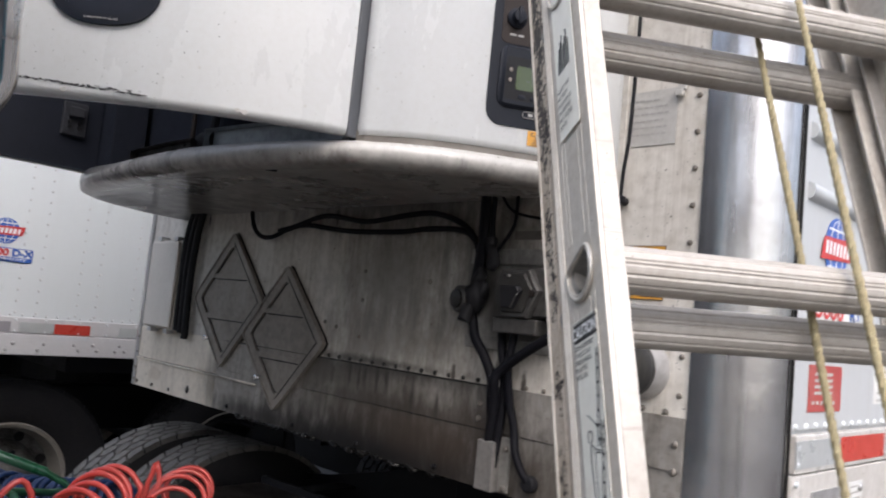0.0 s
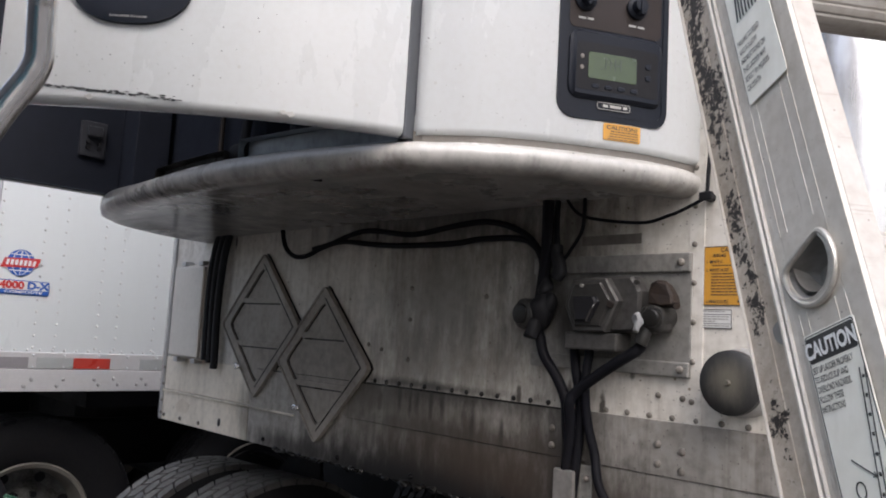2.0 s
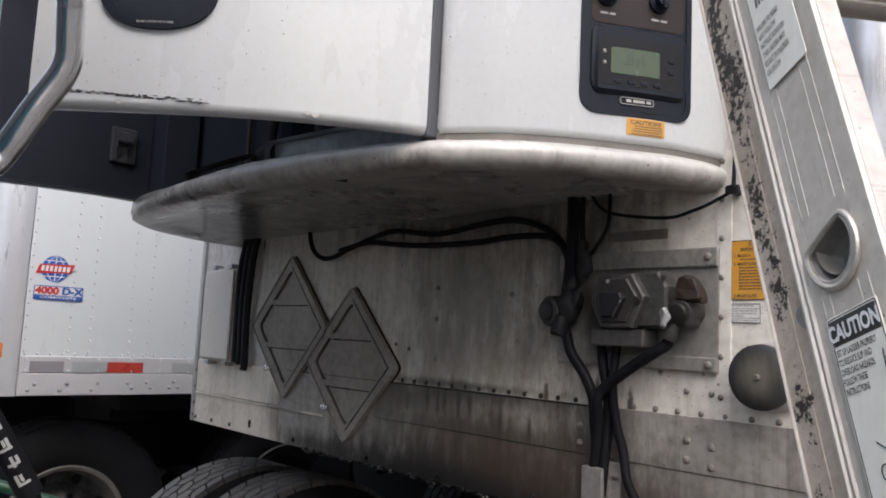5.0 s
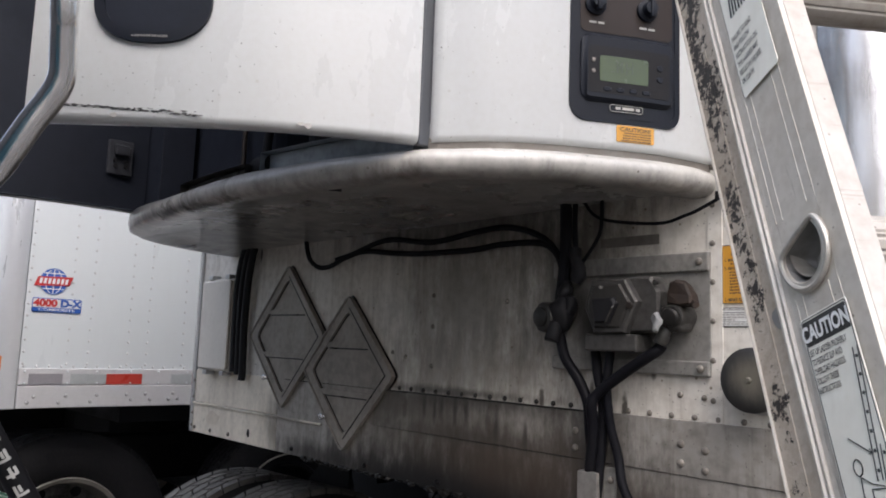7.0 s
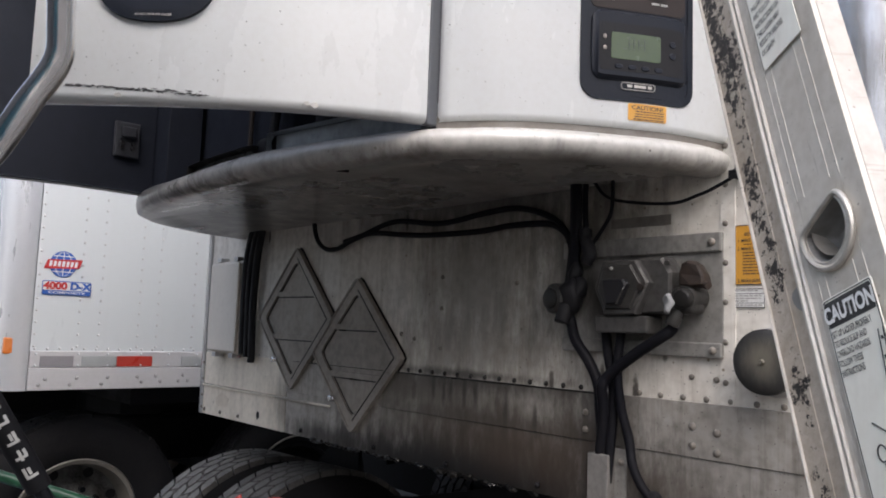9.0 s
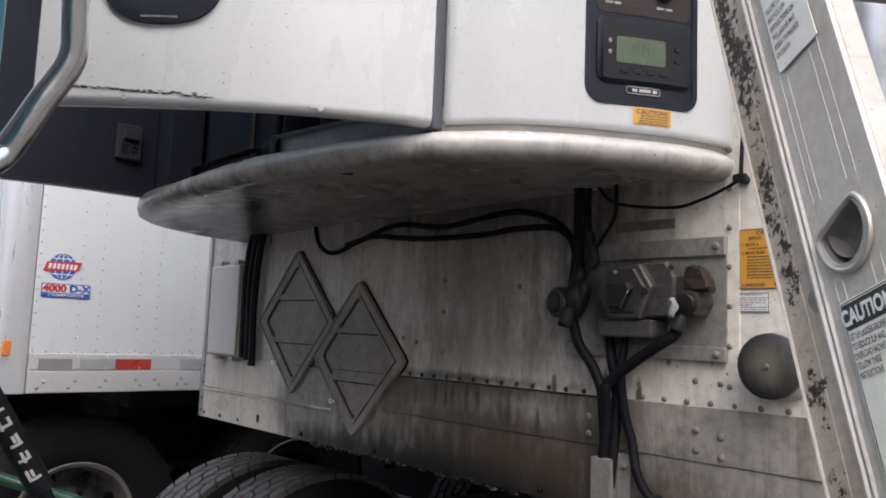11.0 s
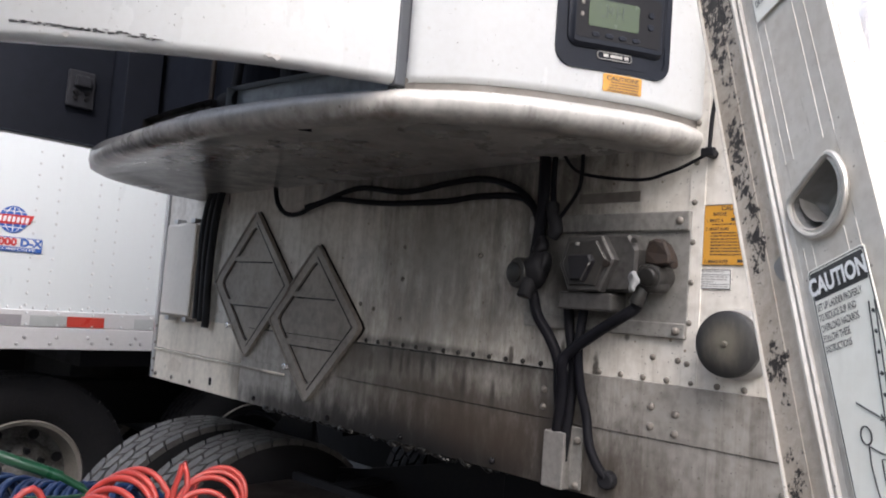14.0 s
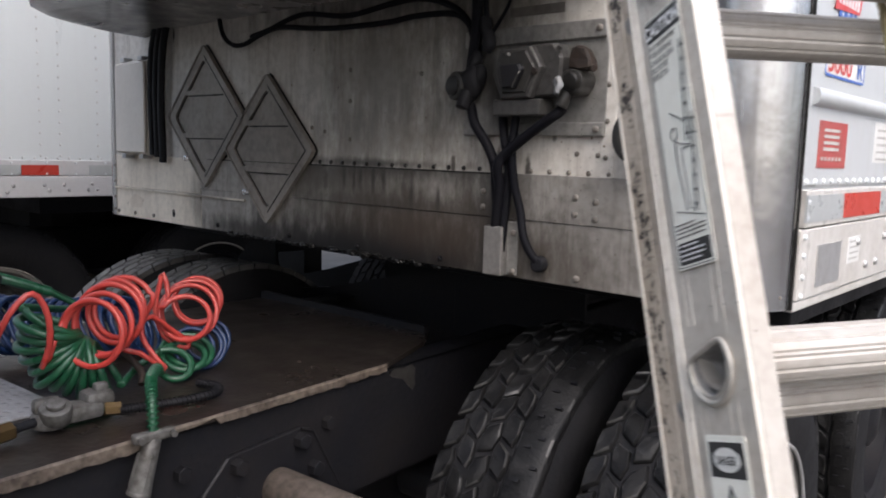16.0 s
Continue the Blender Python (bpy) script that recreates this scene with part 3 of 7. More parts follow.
def prism(bm, outline, put, d0, d1, bev=0.0):
    """A plate with a flat outline of (a, b) pairs, laid by put(a, b, d) between the depths d0 and d1."""
    n = len(outline)
    lo = [bm.verts.new(put(a, b, d0)) for a, b in outline]
    if bev:
        ca, cb = sum(a for a, b in outline) / n, sum(b for a, b in outline) / n
        mid = [bm.verts.new(put(a, b, d1 - bev * (1 if d1 > d0 else -1))) for a, b in outline]
        ins = []
        for a, b in outline:
            l = math.hypot(a - ca, b - cb)
            k = max(0.0, 1 - bev / l)
            ins.append(bm.verts.new(put(ca + (a - ca) * k, cb + (b - cb) * k, d1)))
        rings = [lo, mid, ins]
    else:
        rings = [lo, [bm.verts.new(put(a, b, d1)) for a, b in outline]]
    for a, b in zip(rings, rings[1:]):
        for j in range(n):
            bm.faces.new((a[j], a[(j + 1) % n], b[(j + 1) % n], b[j]))
    bm.faces.new(lo[::-1])
    bm.faces.new(rings[-1])
    return bm


def rounded(a0, a1, b0, b1, r, k=5):
    out = []
    for ca, cb, s in ((a1 - r, b1 - r, 0), (a0 + r, b1 - r, 90), (a0 + r, b0 + r, 180), (a1 - r, b0 + r, 270)):
        for i in range(k + 1):
            w = radians(s + 90 * i / k)
            out.append((ca + r * math.cos(w), cb + r * math.sin(w)))
    return out


def slab(bm, a0, a1, b0, b1, r, put, d0, d1, n=14, soft=0.0):
    """A rounded plate in columns, so that it follows a curved face."""
    cols = []
    xs = sorted({a0 + r * (1 - math.cos(radians(15 * i))) for i in range(7)} | {a1 - r * (1 - math.cos(radians(15 * i))) for i in range(7)} | {a0 + (a1 - a0) * i / n for i in range(1, n)})
    for a in xs:
        e = min(a - a0, a1 - a)
        k = 0.0 if e >= r else r - math.sqrt(max(0.0, r * r - (r - e) ** 2))
        k = min(k, (b1 - b0) / 2 - 1e-4)
        w = soft if soft and e < soft else 0.0
        cols.append([bm.verts.new(put(a, b, d)) for b, d in ((b0 + k, d0), (b0 + k, d1 - soft), (b0 + k + soft, d1 - w * 0.7), (b1 - k - soft, d1 - w * 0.7), (b1 - k, d1 - soft), (b1 - k, d0))])
    for p, q in zip(cols, cols[1:]):
        for j in range(5):
            bm.faces.new((p[j], q[j], q[j + 1], p[j + 1]))
    bm.faces.new(cols[0])
    bm.faces.new(cols[-1][::-1])
    return bm


def ring_plate(bm, outer, inner, put, d0, d1):
    """A frame between two outlines of equal count."""
    n = len(outer)
    v = [[bm.verts.new(put(a, b, d)) for a, b in o] for o, d in ((outer, d0), (outer, d1), (inner, d1), (inner, d0))]
    for p, q in zip(v, v[1:] + v[:1]):
        for j in range(n):
            bm.faces.new((p[j], p[(j + 1) % n], q[(j + 1) % n], q[j]))
    return bm


def letters(name, body, size, put, mat, parent, label="", align="LEFT", squeeze=1.0, lift=0.0008, bold=0.016):
    """Flat lettering laid by put(a, b, d), from the text's lower left or middle."""
    cu = bpy.data.curves.new(name, "FONT")
    cu.body, cu.size, cu.align_x, cu.offset = body, size, align, size * bold
    ob = bpy.data.objects.new(name, cu)
    scene.collection.objects.link(ob)
    bpy.context.view_layer.update()
    me = bpy.data.meshes.new_from_object(ob.evaluated_get(bpy.context.evaluated_depsgraph_get()))
    bpy.data.objects.remove(ob)
    for v in me.vertices:
        v.co = put(v.co.x * squeeze, v.co.y, lift)
    me.materials.clear()
    me.name = name
    return link(name, me, mat, parent, label)


def bars(bm, put, a0, a1, b1, step, height, count, rng, short=0.35, lift=0.0007):
    """Rows of small bars where writing is too small to read."""
    for i in range(count):
        b = b1 - i * step
        a = a0
        end = a1 - rng.random() * short * (a1 - a0) * (0.4 if i % 3 else 1)
        while a < end - height:
            w = min(height * rng.uniform(1.5, 5), end - a)
            vs = [bm.verts.new(put(x, y, lift)) for x, y in ((a, b - height), (a + w, b - height), (a + w, b), (a, b))]
            bm.faces.new(vs)
            a += w + height * 0.7
    return bm


def dome_mesh(name, r, h, mat, axis):
    bm = B()
    prof = [(r, 0), (r, h * 0.35), (r * 0.75, h * 0.8), (r * 0.35, h)]
    lathe(bm, prof, 8)
    bm.verts.ensure_lookup_table()
    bm.faces.new(bm.verts[-8:])
    if axis == "-y":
        bmesh.ops.transform(bm, matrix=Matrix.Rotation(radians(-90), 4, "Z"), verts=bm.verts[:])
    bmesh.ops.recalc_face_normals(bm, faces=bm.faces[:])
    me = bpy.data.meshes.new(name)
    bm.to_mesh(me)
    bm.free()
    me.polygons.foreach_set("use_smooth", [True] * len(me.polygons))
    me.materials.append(mat)
    return me


def place(name, mesh, at, parent):
    ob = link(name, mesh, None, parent)
    ob.location = at
    return ob


def on_front(x, z, d):
    return Vector((x, -d, z))


def on_side(y, z, d):
    return Vector((2.48 + d, y, z))


RNG = random.Random(7)

# ---- ground ----
bm = B()
bmesh.ops.create_grid(bm, x_segments=60, y_segments=60, size=120)
for v in bm.verts:
    v.co.z = 0.012 * noise.noise(v.co * 0.35) - 0.012
tagged(part("ground", bm, ASPHALT), "damp grey concrete yard under the parked trailers", "ground", kind="structure")

# unseen walls added to keep bright horizon out of the gaps under the trailers
far_screen = part("backdrop", box(box(B(), (-90, 60, -0.1), (60, 61, 7.0)), (-91, -60, -0.1), (-90, 59.9, 7.0)), material("dim_horizon_screen", (0.05, 0.05, 0.052), 0.8, amount=0.5, big=0.2, small=3), None)
tagged(far_screen, "added dim screen across the far horizon", "backdrop", kind="structure")

# ---- refrigerated trailer ----
trailer = thing("refrigerated_trailer", (1.185, 6, 0), "white refrigerated semi-trailer with grimy riveted front wall and polished corners", "trailer")
Z0, Z1 = 1.20, 4.05
bm = B()
box(bm, (0.0, 0.0, 1.43), (2.335, 0.09, Z1))
front = part("front_wall", bm, WHITE, trailer, "dirt-streaked white riveted front wall with painted-in skirt shade")
bm = B()
box(bm, (0.62, -0.006, 1.3305), (2.335, 0.09, 1.43), 0.0012)
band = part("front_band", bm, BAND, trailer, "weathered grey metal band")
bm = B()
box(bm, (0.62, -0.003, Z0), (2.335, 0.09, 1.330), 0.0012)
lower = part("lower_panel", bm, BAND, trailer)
bm = B()
box(bm, (0.0, -0.004, 1.312), (0.618, 0.09, 1.43), 0.002)
box(bm, (0.0, -0.004, Z0), (0.618, 0.09, 1.305), 0.002)
part("lower_end_panel", bm, CLEANER, trailer, "dusty beige lower panel")
bm = B()
box(bm, (0.01, -0.011, 1.304), (0.88, -0.0045, 1.311), 0.002)
part("trim_strip", bm, CLEANER, trailer)
part("paint_patch", prism(B(), [(0.172 + 0.052 * math.cos(w) + 0.006 * math.sin(3 * w), 1.262 + 0.024 * math.sin(w) + 0.003 * math.cos(4 * w)) for w in [2 * math.pi * i / 24 for i in range(24)]], on_front, 0.0041, 0.0046), material("bare_tan_primer", (0.60, 0.53, 0.43), 0.6, 0, (0.40, 0.34, 0.27), 0.5, 20, 90, 1, 0.05), trailer, "pale oval patch")
part("drain_hole", prism(B(), [(0.441 + 0.009 * math.cos(w), 1.236 + 0.014 * math.sin(w)) for w in [2 * math.pi * i / 16 for i in range(16)]], on_front, 0.0041, 0.0052), DARK, trailer, "dark drain hole")
bm = B()
box(bm, (-0.008, -0.01, Z0), (0.012, 0.05, Z1), 0.004)
part("edge_trim", bm, ALU, trailer)
for xx in (0.36, 2.128):
    part("seam_strip", box(B(), (xx, -0.003, 1.43), (xx + 0.03, 0.0, 3.9), 0.001), WHITE, trailer)


def corner(bm, x0, x1, sgn):
    pts = []
    for i in range(13):
        w = radians(90 * i / 12)
        pts.append((x0 + (x1 - x0) * math.sin(w), 0.104 - 0.108 * math.cos(w)))
    a = [bm.verts.new((x, y, Z0)) for x, y in pts]
    b = [bm.verts.new((x, y, Z1)) for x, y in pts]
    for i in range(12):
        bm.faces.new((a[i], a[i + 1], b[i + 1], b[i]))
    return bm


bm = corner(B(), 2.337, 2.478, 1)
steel_corner = part("corner_panel", bm, STEEL, trailer, "polished stainless steel corner panel", smooth=60)
bm = corner(B(), -0.002, -0.11, -1)
part("corner_panel", bm, STEEL, trailer, "polished stainless steel corner panel", smooth=60)
bm = B()
box(bm, (-0.105, 0.11, Z0 + 0.01), (2.475, 13.0, Z1))
part("body", bm, REEFER, trailer)
bm = B()
box(bm, (2.47, 0.106, 1.43), (2.482, 13.0, Z1))
side = part("side_wall", bm, REEFER, trailer, "clean white side wall")
bm = B()
box(bm, (2.46, 0.112, 1.352), (2.492, 13.0, 1.422), 0.003)
part("tape_rail", bm, RAIL, trailer)
bm = B()
box(bm, (2.46, 0.104, 1.195), (2.485, 13.0, 1.214), 0.003)
part("bottom_flange", bm, RAIL, trailer)
bm = B()
box(bm, (2.46, 0.104, 1.215), (2.49, 13.0, 1.35), 0.004)
siderail = part("side_rail", bm, RAIL, trailer, "dirty white riveted bottom side rail")
for z in (1.592, 1.875, 1.99):
    bm = B()
    prof = [(0, -0.018), (0.012, -0.012), (0.016, 0), (0.012, 0.012), (0, 0.018)]
    a = [bm.verts.new((2.481 + d, 0.125, z + h)) for d, h in prof]
    b = [bm.verts.new((2.481 + d, 13.0, z + h)) for d, h in prof]
    for i in range(4):
        bm.faces.new((a[i], a[i + 1], b[i + 1], b[i]))
    bm.faces.new(a)
    bm.faces.new(b)
    part("rub_rail", bm, REEFER, trailer, smooth=50)
part("corner_seam", box(B(), (2.4795, 0.098, Z0), (2.4845, 0.1035, Z1), 0.0008), GREASY, trailer, "dark seam beside the corner panel")
y = 0.112
k = 0
while y < 12.5:
    w = 0.222 if k % 2 == 0 else 0.28
    bm = B()
    prism(bm, [(y, 1.362), (y + w, 1.362), (y + w, 1.412), (y, 1.412)], on_side, 0.010, 0.0135)
    part("reflective_tape", bm, SILTAPE if k % 2 == 0 else REDTAPE, siderail, "silver reflective tape" if k % 2 == 0 else "red reflective tape")
    y += w
    k += 1
part("seam", box(B(), (0.66, -0.0080, 1.4265), (1.86, -0.0062, 1.4300), 0.0005), GREASY, trailer, "dark greasy seam")
# rivets
RV_F = dome_mesh("rivet", 0.0060, 0.005, RIVET, "-y")
RV_B = dome_mesh("bolt_head", 0.0075, 0.007, RIVET, "-y")
RV_D = dome_mesh("bolt_head", 0.0075, 0.007, DARK, "-y")
RV_K = dome_mesh("rivet", 0.0060, 0.0055, DULL, "-y")
RV_S = dome_mesh("rivet", 0.006, 0.005, SIDE, "x")
RV_SB = dome_mesh("bolt_head", 0.009, 0.008, ALU, "x")
x = 0.66
while x < 2.31:
    place("rivet", RV_K if 0.95 < x < 1.82 else RV_F, (x, 0, 1.437), front)
    x += 0.048
z = 1.47
while z < 2.6:
    place("rivet", RV_F, (2.318, 0, z), front)
    place("rivet", RV_F, (2.139, -0.002, z), front)
    z += 0.072
for z in (1.23, 1.28, 1.33, 1.38):
    place("rivet", RV_B, (2.318, -0.004, z), lower)
for xx, zz in ((2.075, 1.387), (2.075, 1.352), (2.124, 1.380), (2.124, 1.345), (1.83, 1.387), (1.83, 1.352)):
    place("bolt_head", RV_B, (xx, -0.005, zz), band)
for xx, zz in ((2.07, 1.476), (2.12, 1.474), (1.835, 1.476), (1.36, 1.60), (1.36, 1.50), (1.20, 1.53), (1.255, 1.52), (1.36, 1.68), (1.62, 1.66)):
    place("rivet", RV_F, (xx, 0, zz), front)
for xx in (0.03, 0.16, 0.30, 0.72, 1.10, 1.40, 1.70, 2.085, 2.26):
    place("bolt_head", RV_B if xx < 0.5 or xx > 2 else RV_D, (xx, -0.003, 1.218), lower)
for zz in (1.225, 1.27, 1.33, 1.39):
    place("rivet", RV_F, (0.012, -0.008, zz), lower)
yy = 0.125
while yy < 3.2:
    place("rivet", RV_S, (2.482, yy, 1.436), side)
    yy += 0.05
for zz in (1.225, 1.26, 1.30, 1.335, 1.37, 1.40):
    place("rivet", RV_S, (2.49, 0.122, zz), siderail)
for i in range(26):
    place("bolt_head", RV_SB, (2.49, 0.47 + i * 0.075 + RNG.uniform(-0.01, 0.01), 1.25 if i % 3 else 1.305), siderail)
for xx, yy in ((2.352, 0.001), (2.425, 0.03), (2.468, 0.078)):
    place("rivet", RV_F, (xx, yy - 0.003, 1.225), steel_corner)


# stickers on the side
def globe(parent, put, a, b, r):
    bm = prism(B(), [(a + r * math.cos(w), b + r * 1.02 * math.sin(w)) for w in [2 * math.pi * i / 40 for i in range(40)]], put, 0, 0.0012)
    g = part("round_badge", bm, BLUEINK, parent, "blue globe badge with a red band")
    bm = B()
    for k in (-0.62, 0.0, 0.62):
        out = [(a + r * 0.95 * k * math.cos(w), b + r * 0.95 * math.sin(w)) for w in [math.pi * i / 24 - math.pi / 2 for i in range(25)]]
        for (p, q), (s, t) in zip(out, out[1:]):
            bm.faces.new([bm.verts.new(put(u, v, 0.0018)) for u, v in ((p - r * 0.035, q), (p + r * 0.035, q), (s + r * 0.035, t), (s - r * 0.035, t))])
    for v in (-0.6, 0.62):
        w = r * math.sqrt(1 - v * v) * 0.97
        bm.faces.new([bm.verts.new(put(a + i * w, b + v * r + j * r * 0.035, 0.0016)) for i, j in ((-1, -1), (1, -1), (1, 1), (-1, 1))])
    part("grid_lines", bm, WHITEINK, g)
    bm = prism(B(), [(a - r * 1.4, b - r * 0.42), (a + r * 1.18, b - r * 0.28), (a + r * 1.42, b + r * 0.42), (a - r * 1.15, b + r * 0.32)], put, 0.0020, 0.0026)
    part("red_band", bm, REDINK, g)
    bm = B()
    for i in range(7):
        u = a - r * 1.05 + i * r * 0.31
        bm.faces.new([bm.verts.new(put(x, y, 0.0031)) for x, y in ((u, b - r * 0.2), (u + r * 0.2, b - r * 0.2), (u + r * 0.26, b + r * 0.22), (u + r * 0.06, b + r * 0.22))])
    part("white_bars", bm, WHITEINK, g)
    return g


globe(trailer, lambda a, b, d: on_side(a, b, 0.003 + d), 0.285, 1.782, 0.062)
bm = prism(B(), rounded(0.178, 0.432, 1.633, 1.690, 0.008), on_side, 0.002, 0.0035)
badge = part("model_badge", bm, PAPER, trailer, "white badge with blue edge and red figures")
bm = ring_plate(B(), rounded(0.178, 0.432, 1.633, 1.690, 0.008), rounded(0.183, 0.427, 1.638, 1.685, 0.005), on_side, 0.0036, 0.0042)
part("badge_edge", bm, BLUEINK, badge)
letters("figures", "3000", 0.052, lambda a, b, d: on_side(0.19 + a, 1.643 + b, 0.004 + d), REDINK, badge, squeeze=1.45)
letters("figures", "R", 0.052, lambda a, b, d: on_side(0.375 + a, 1.643 + b, 0.004 + d), BLUEINK, badge, squeeze=1.3)
bm = prism(B(), [(0.178, 1.462), (0.352, 1.462), (0.352, 1.551), (0.178, 1.551)], on_side, 0.002, 0.0035)
red = part("notice_sticker", bm, PALERED, trailer, "red notice sticker with white printed lines")
bm = B()
for i in range(4):
    bm.faces.new([bm.verts.new(on_side(a, b, 0.0042)) for a, b in ((0.205, 1.531 - i * 0.012), (0.30, 1.531 - i * 0.012), (0.30, 1.537 - i * 0.012), (0.205, 1.537 - i * 0.012))])
for i in range(6):
    bm.faces.new([bm.verts.new(on_side(a, b, 0.0042)) for a, b in ((0.195 + i * 0.022, 1.476), (0.207 + i * 0.022, 1.476), (0.207 + i * 0.022, 1.483), (0.195 + i * 0.022, 1.483))])
part("fine_print", bm, FADED, red)
bm = prism(B(), [(0.56, 1.475), (0.86, 1.475), (0.86, 1.565), (0.56, 1.565)], on_side, 0.002, 0.003)
st = part("plate_sticker", bm, PAPER, trailer, "white printed sticker with small lines")
part("fine_print", bars(B(), lambda a, b, d: on_side(a, b, 0.003 + d), 0.58, 0.84, 1.55, 0.016, 0.005, 5, RNG), GREYINK, st)
bm = prism(B(), [(0.20, 1.235), (0.345, 1.235), (0.345, 1.315), (0.20, 1.315)], on_side, 0.0095, 0.0125)
part("grey_plate", bm, ALU, siderail, "dull grey metal plate")
bm = prism(B(), [(0.40, 1.262), (0.485, 1.262), (0.485, 1.318), (0.40, 1.318)], on_side, 0.0095, 0.0115)
st = part("small_sticker", bm, PAPER, trailer, "small white printed sticker")
part("fine_print", bars(B(), lambda a, b, d: on_side(a, b, 0.0115 + d), 0.41, 0.475, 1.31, 0.012, 0.004, 4, RNG), GREYINK, st)

# grease squeezed out along the lower edge
bm = B()
rg = random.Random(21)
for i in range(150):
    x = 0.78 + 0.95 * rg.random()
    r = rg.uniform(0.003, 0.009)
    bmesh.ops.create_icosphere(bm, subdivisions=1, radius=r, matrix=Matrix.Translation((x, rg.uniform(-0.010, 0.02), Z0 - r * 0.4 + rg.uniform(-0.004, 0.006))) @ Matrix.Diagonal((rg.uniform(1, 3), 1, rg.uniform(0.6, 1.3), 1)))
for v in bm.verts:
    v.co += 0.004 * noise.noise_vector(v.co * 80)
part("grease_clumps", bm, GREASY, trailer, "black grease clumps on the lower edge", kind="stuff")

# underside and coupler plate
bm = B()
box(bm, (-0.05, 0.30, 1.128), (2.42, 4.0, 1.205), 0.004)
box(bm, (0.0, 0.09, 1.202), (2.33, 0.31, 1.212), 0.002)
part("coupler_plate", bm, DARK, trailer, "black greasy coupler plate")


# placard holders
def placard(cx, cz, h):
    put = lambda a, b, d: on_front(cx + a, cz + b, d + 0.005)

    def gem(k, soft):
        """A diamond of half-width k with its tips rounded off."""
        out = []
        for tx, tz in ((0, -k), (k, 0), (0, k), (-k, 0)):
            for e in (-1, 0, 1):
                side = Vector((-tz, tx)).normalized()
                back = -Vector((tx, tz)).normalized()
                w = soft if e else 0.0
                out.append((tx + side.x * w * e + back.x * (w if e else soft * 0.42), tz + side.y * w * e + back.y * (w if e else soft * 0.42)))
        return out

    p = part("placard_holder", prism(B(), gem(h, 0.014), put, 0.0, 0.003), GREYP, trailer, "grimy grey diamond placard holder with a raised rim")
    i = h - 0.046
    part("rim", ring_plate(B(), gem(h, 0.014), gem(i, 0.016), put, 0.0028, 0.0105), GREYP, p)
    part("rim_lip", ring_plate(B(), gem(h, 0.014), gem(h - 0.007, 0.014), put, 0.0103, 0.0140), GREYP, p)
    # thin dark lines draw the shade of the recess steps and under the bars
    part("seam_shade", ring_plate(B(), gem(i - 0.0002, 0.016), gem(i - 0.0055, 0.016), put, 0.0026, 0.0044), GREASY, p, "dark shade line along the inner edge")
    # dirt and the shadow beside the plate, drawn as one dark outline
    part("edge_dirt_shadow", ring_plate(B(), gem(h + 0.0055, 0.014), gem(h - 0.004, 0.014), put, -0.0042, -0.0034), GREASY, p, "dark line of dirt and shadow round the edge")
    for c in (0.078, -0.060):
        w = i - abs(c)
        e = 0.004 if c > 0 else -0.004
        part("cross_bar", prism(B(), [(-w - 0.006 - e, c - 0.008), (w + 0.006 + e, c - 0.008), (w + 0.006 - e, c + 0.008), (-w - 0.006 + e, c + 0.008)], put, 0.0028, 0.0100, 0.001), GREYP, p)
        part("seam_shade", prism(B(), [(-w + 0.004, c - 0.0082), (w - 0.004, c - 0.0082), (w - 0.006, c - 0.0125), (-w + 0.006, c - 0.0125)], put, 0.0026, 0.0042), GREASY, p)
    g = i + 0.011
    part("seam_shade", prism(B(), [(0.004, g), (g, 0.0), (0.004, -g), (0.004, 0.0065 - g), (g - 0.0065, 0.0), (0.004, g - 0.0065)], put, 0.0100, 0.0109), GREASY, p)
    b = B()
    cyl(b, (cx - h * 0.40, -0.01, cz - h * 0.585), (cx - h * 0.40, -0.034, cz - h * 0.585), 0.0095, seg=10, bev=0.002)
    box(b, (cx - h * 0.40 - 0.018, -0.030, cz - h * 0.585 - 0.006), (cx - h * 0.40 + 0.012, -0.020, cz - h * 0.585 + 0.006), 0.003)
    part("latch", b, SATIN, p)
    return p


placard(0.660, 1.565, 0.231)
placard(1.004, 1.466, 0.224)

# document box and cables on the far edge
bm = B()
box(bm, (0.105, -0.034, 1.432), (0.325, -0.004, 1.766), 0.010, seg=3)
dbox = part("document_box", bm, BOXWHITE, trailer, "off-white hinged document box")
bm = B()
box(bm, (0.100, -0.046, 1.440), (0.320, -0.035, 1.758), 0.006, seg=3)
part("lid", bm, BOXWHITE, dbox)
for zz in (1.77, 1.428):
    for xx in (0.14, 0.27):
        part("hinge", box(B(), (xx, -0.042, zz - 0.008), (xx + 0.03, -0.008, zz + 0.008), 0.002), ALU, dbox)
for r, pts in ((0.0130, ((0.460, 1.90), (0.432, 1.84), (0.412, 1.754), (0.402, 1.60), (0.410, 1.44), (0.407, 1.412))),
               (0.0115, ((0.445, 1.90), (0.400, 1.85), (0.375, 1.76), (0.366, 1.65), (0.372, 1.50), (0.374, 1.428))),
               (0.0120, ((0.425, 1.90), (0.372, 1.86), (0.342, 1.78), (0.334, 1.68), (0.338, 1.50), (0.342, 1.435)))):
    part("cable", tube(B(), smooth_path([(x, -0.025, z) for x, z in pts]), r), BLACK, trailer, smooth=40)

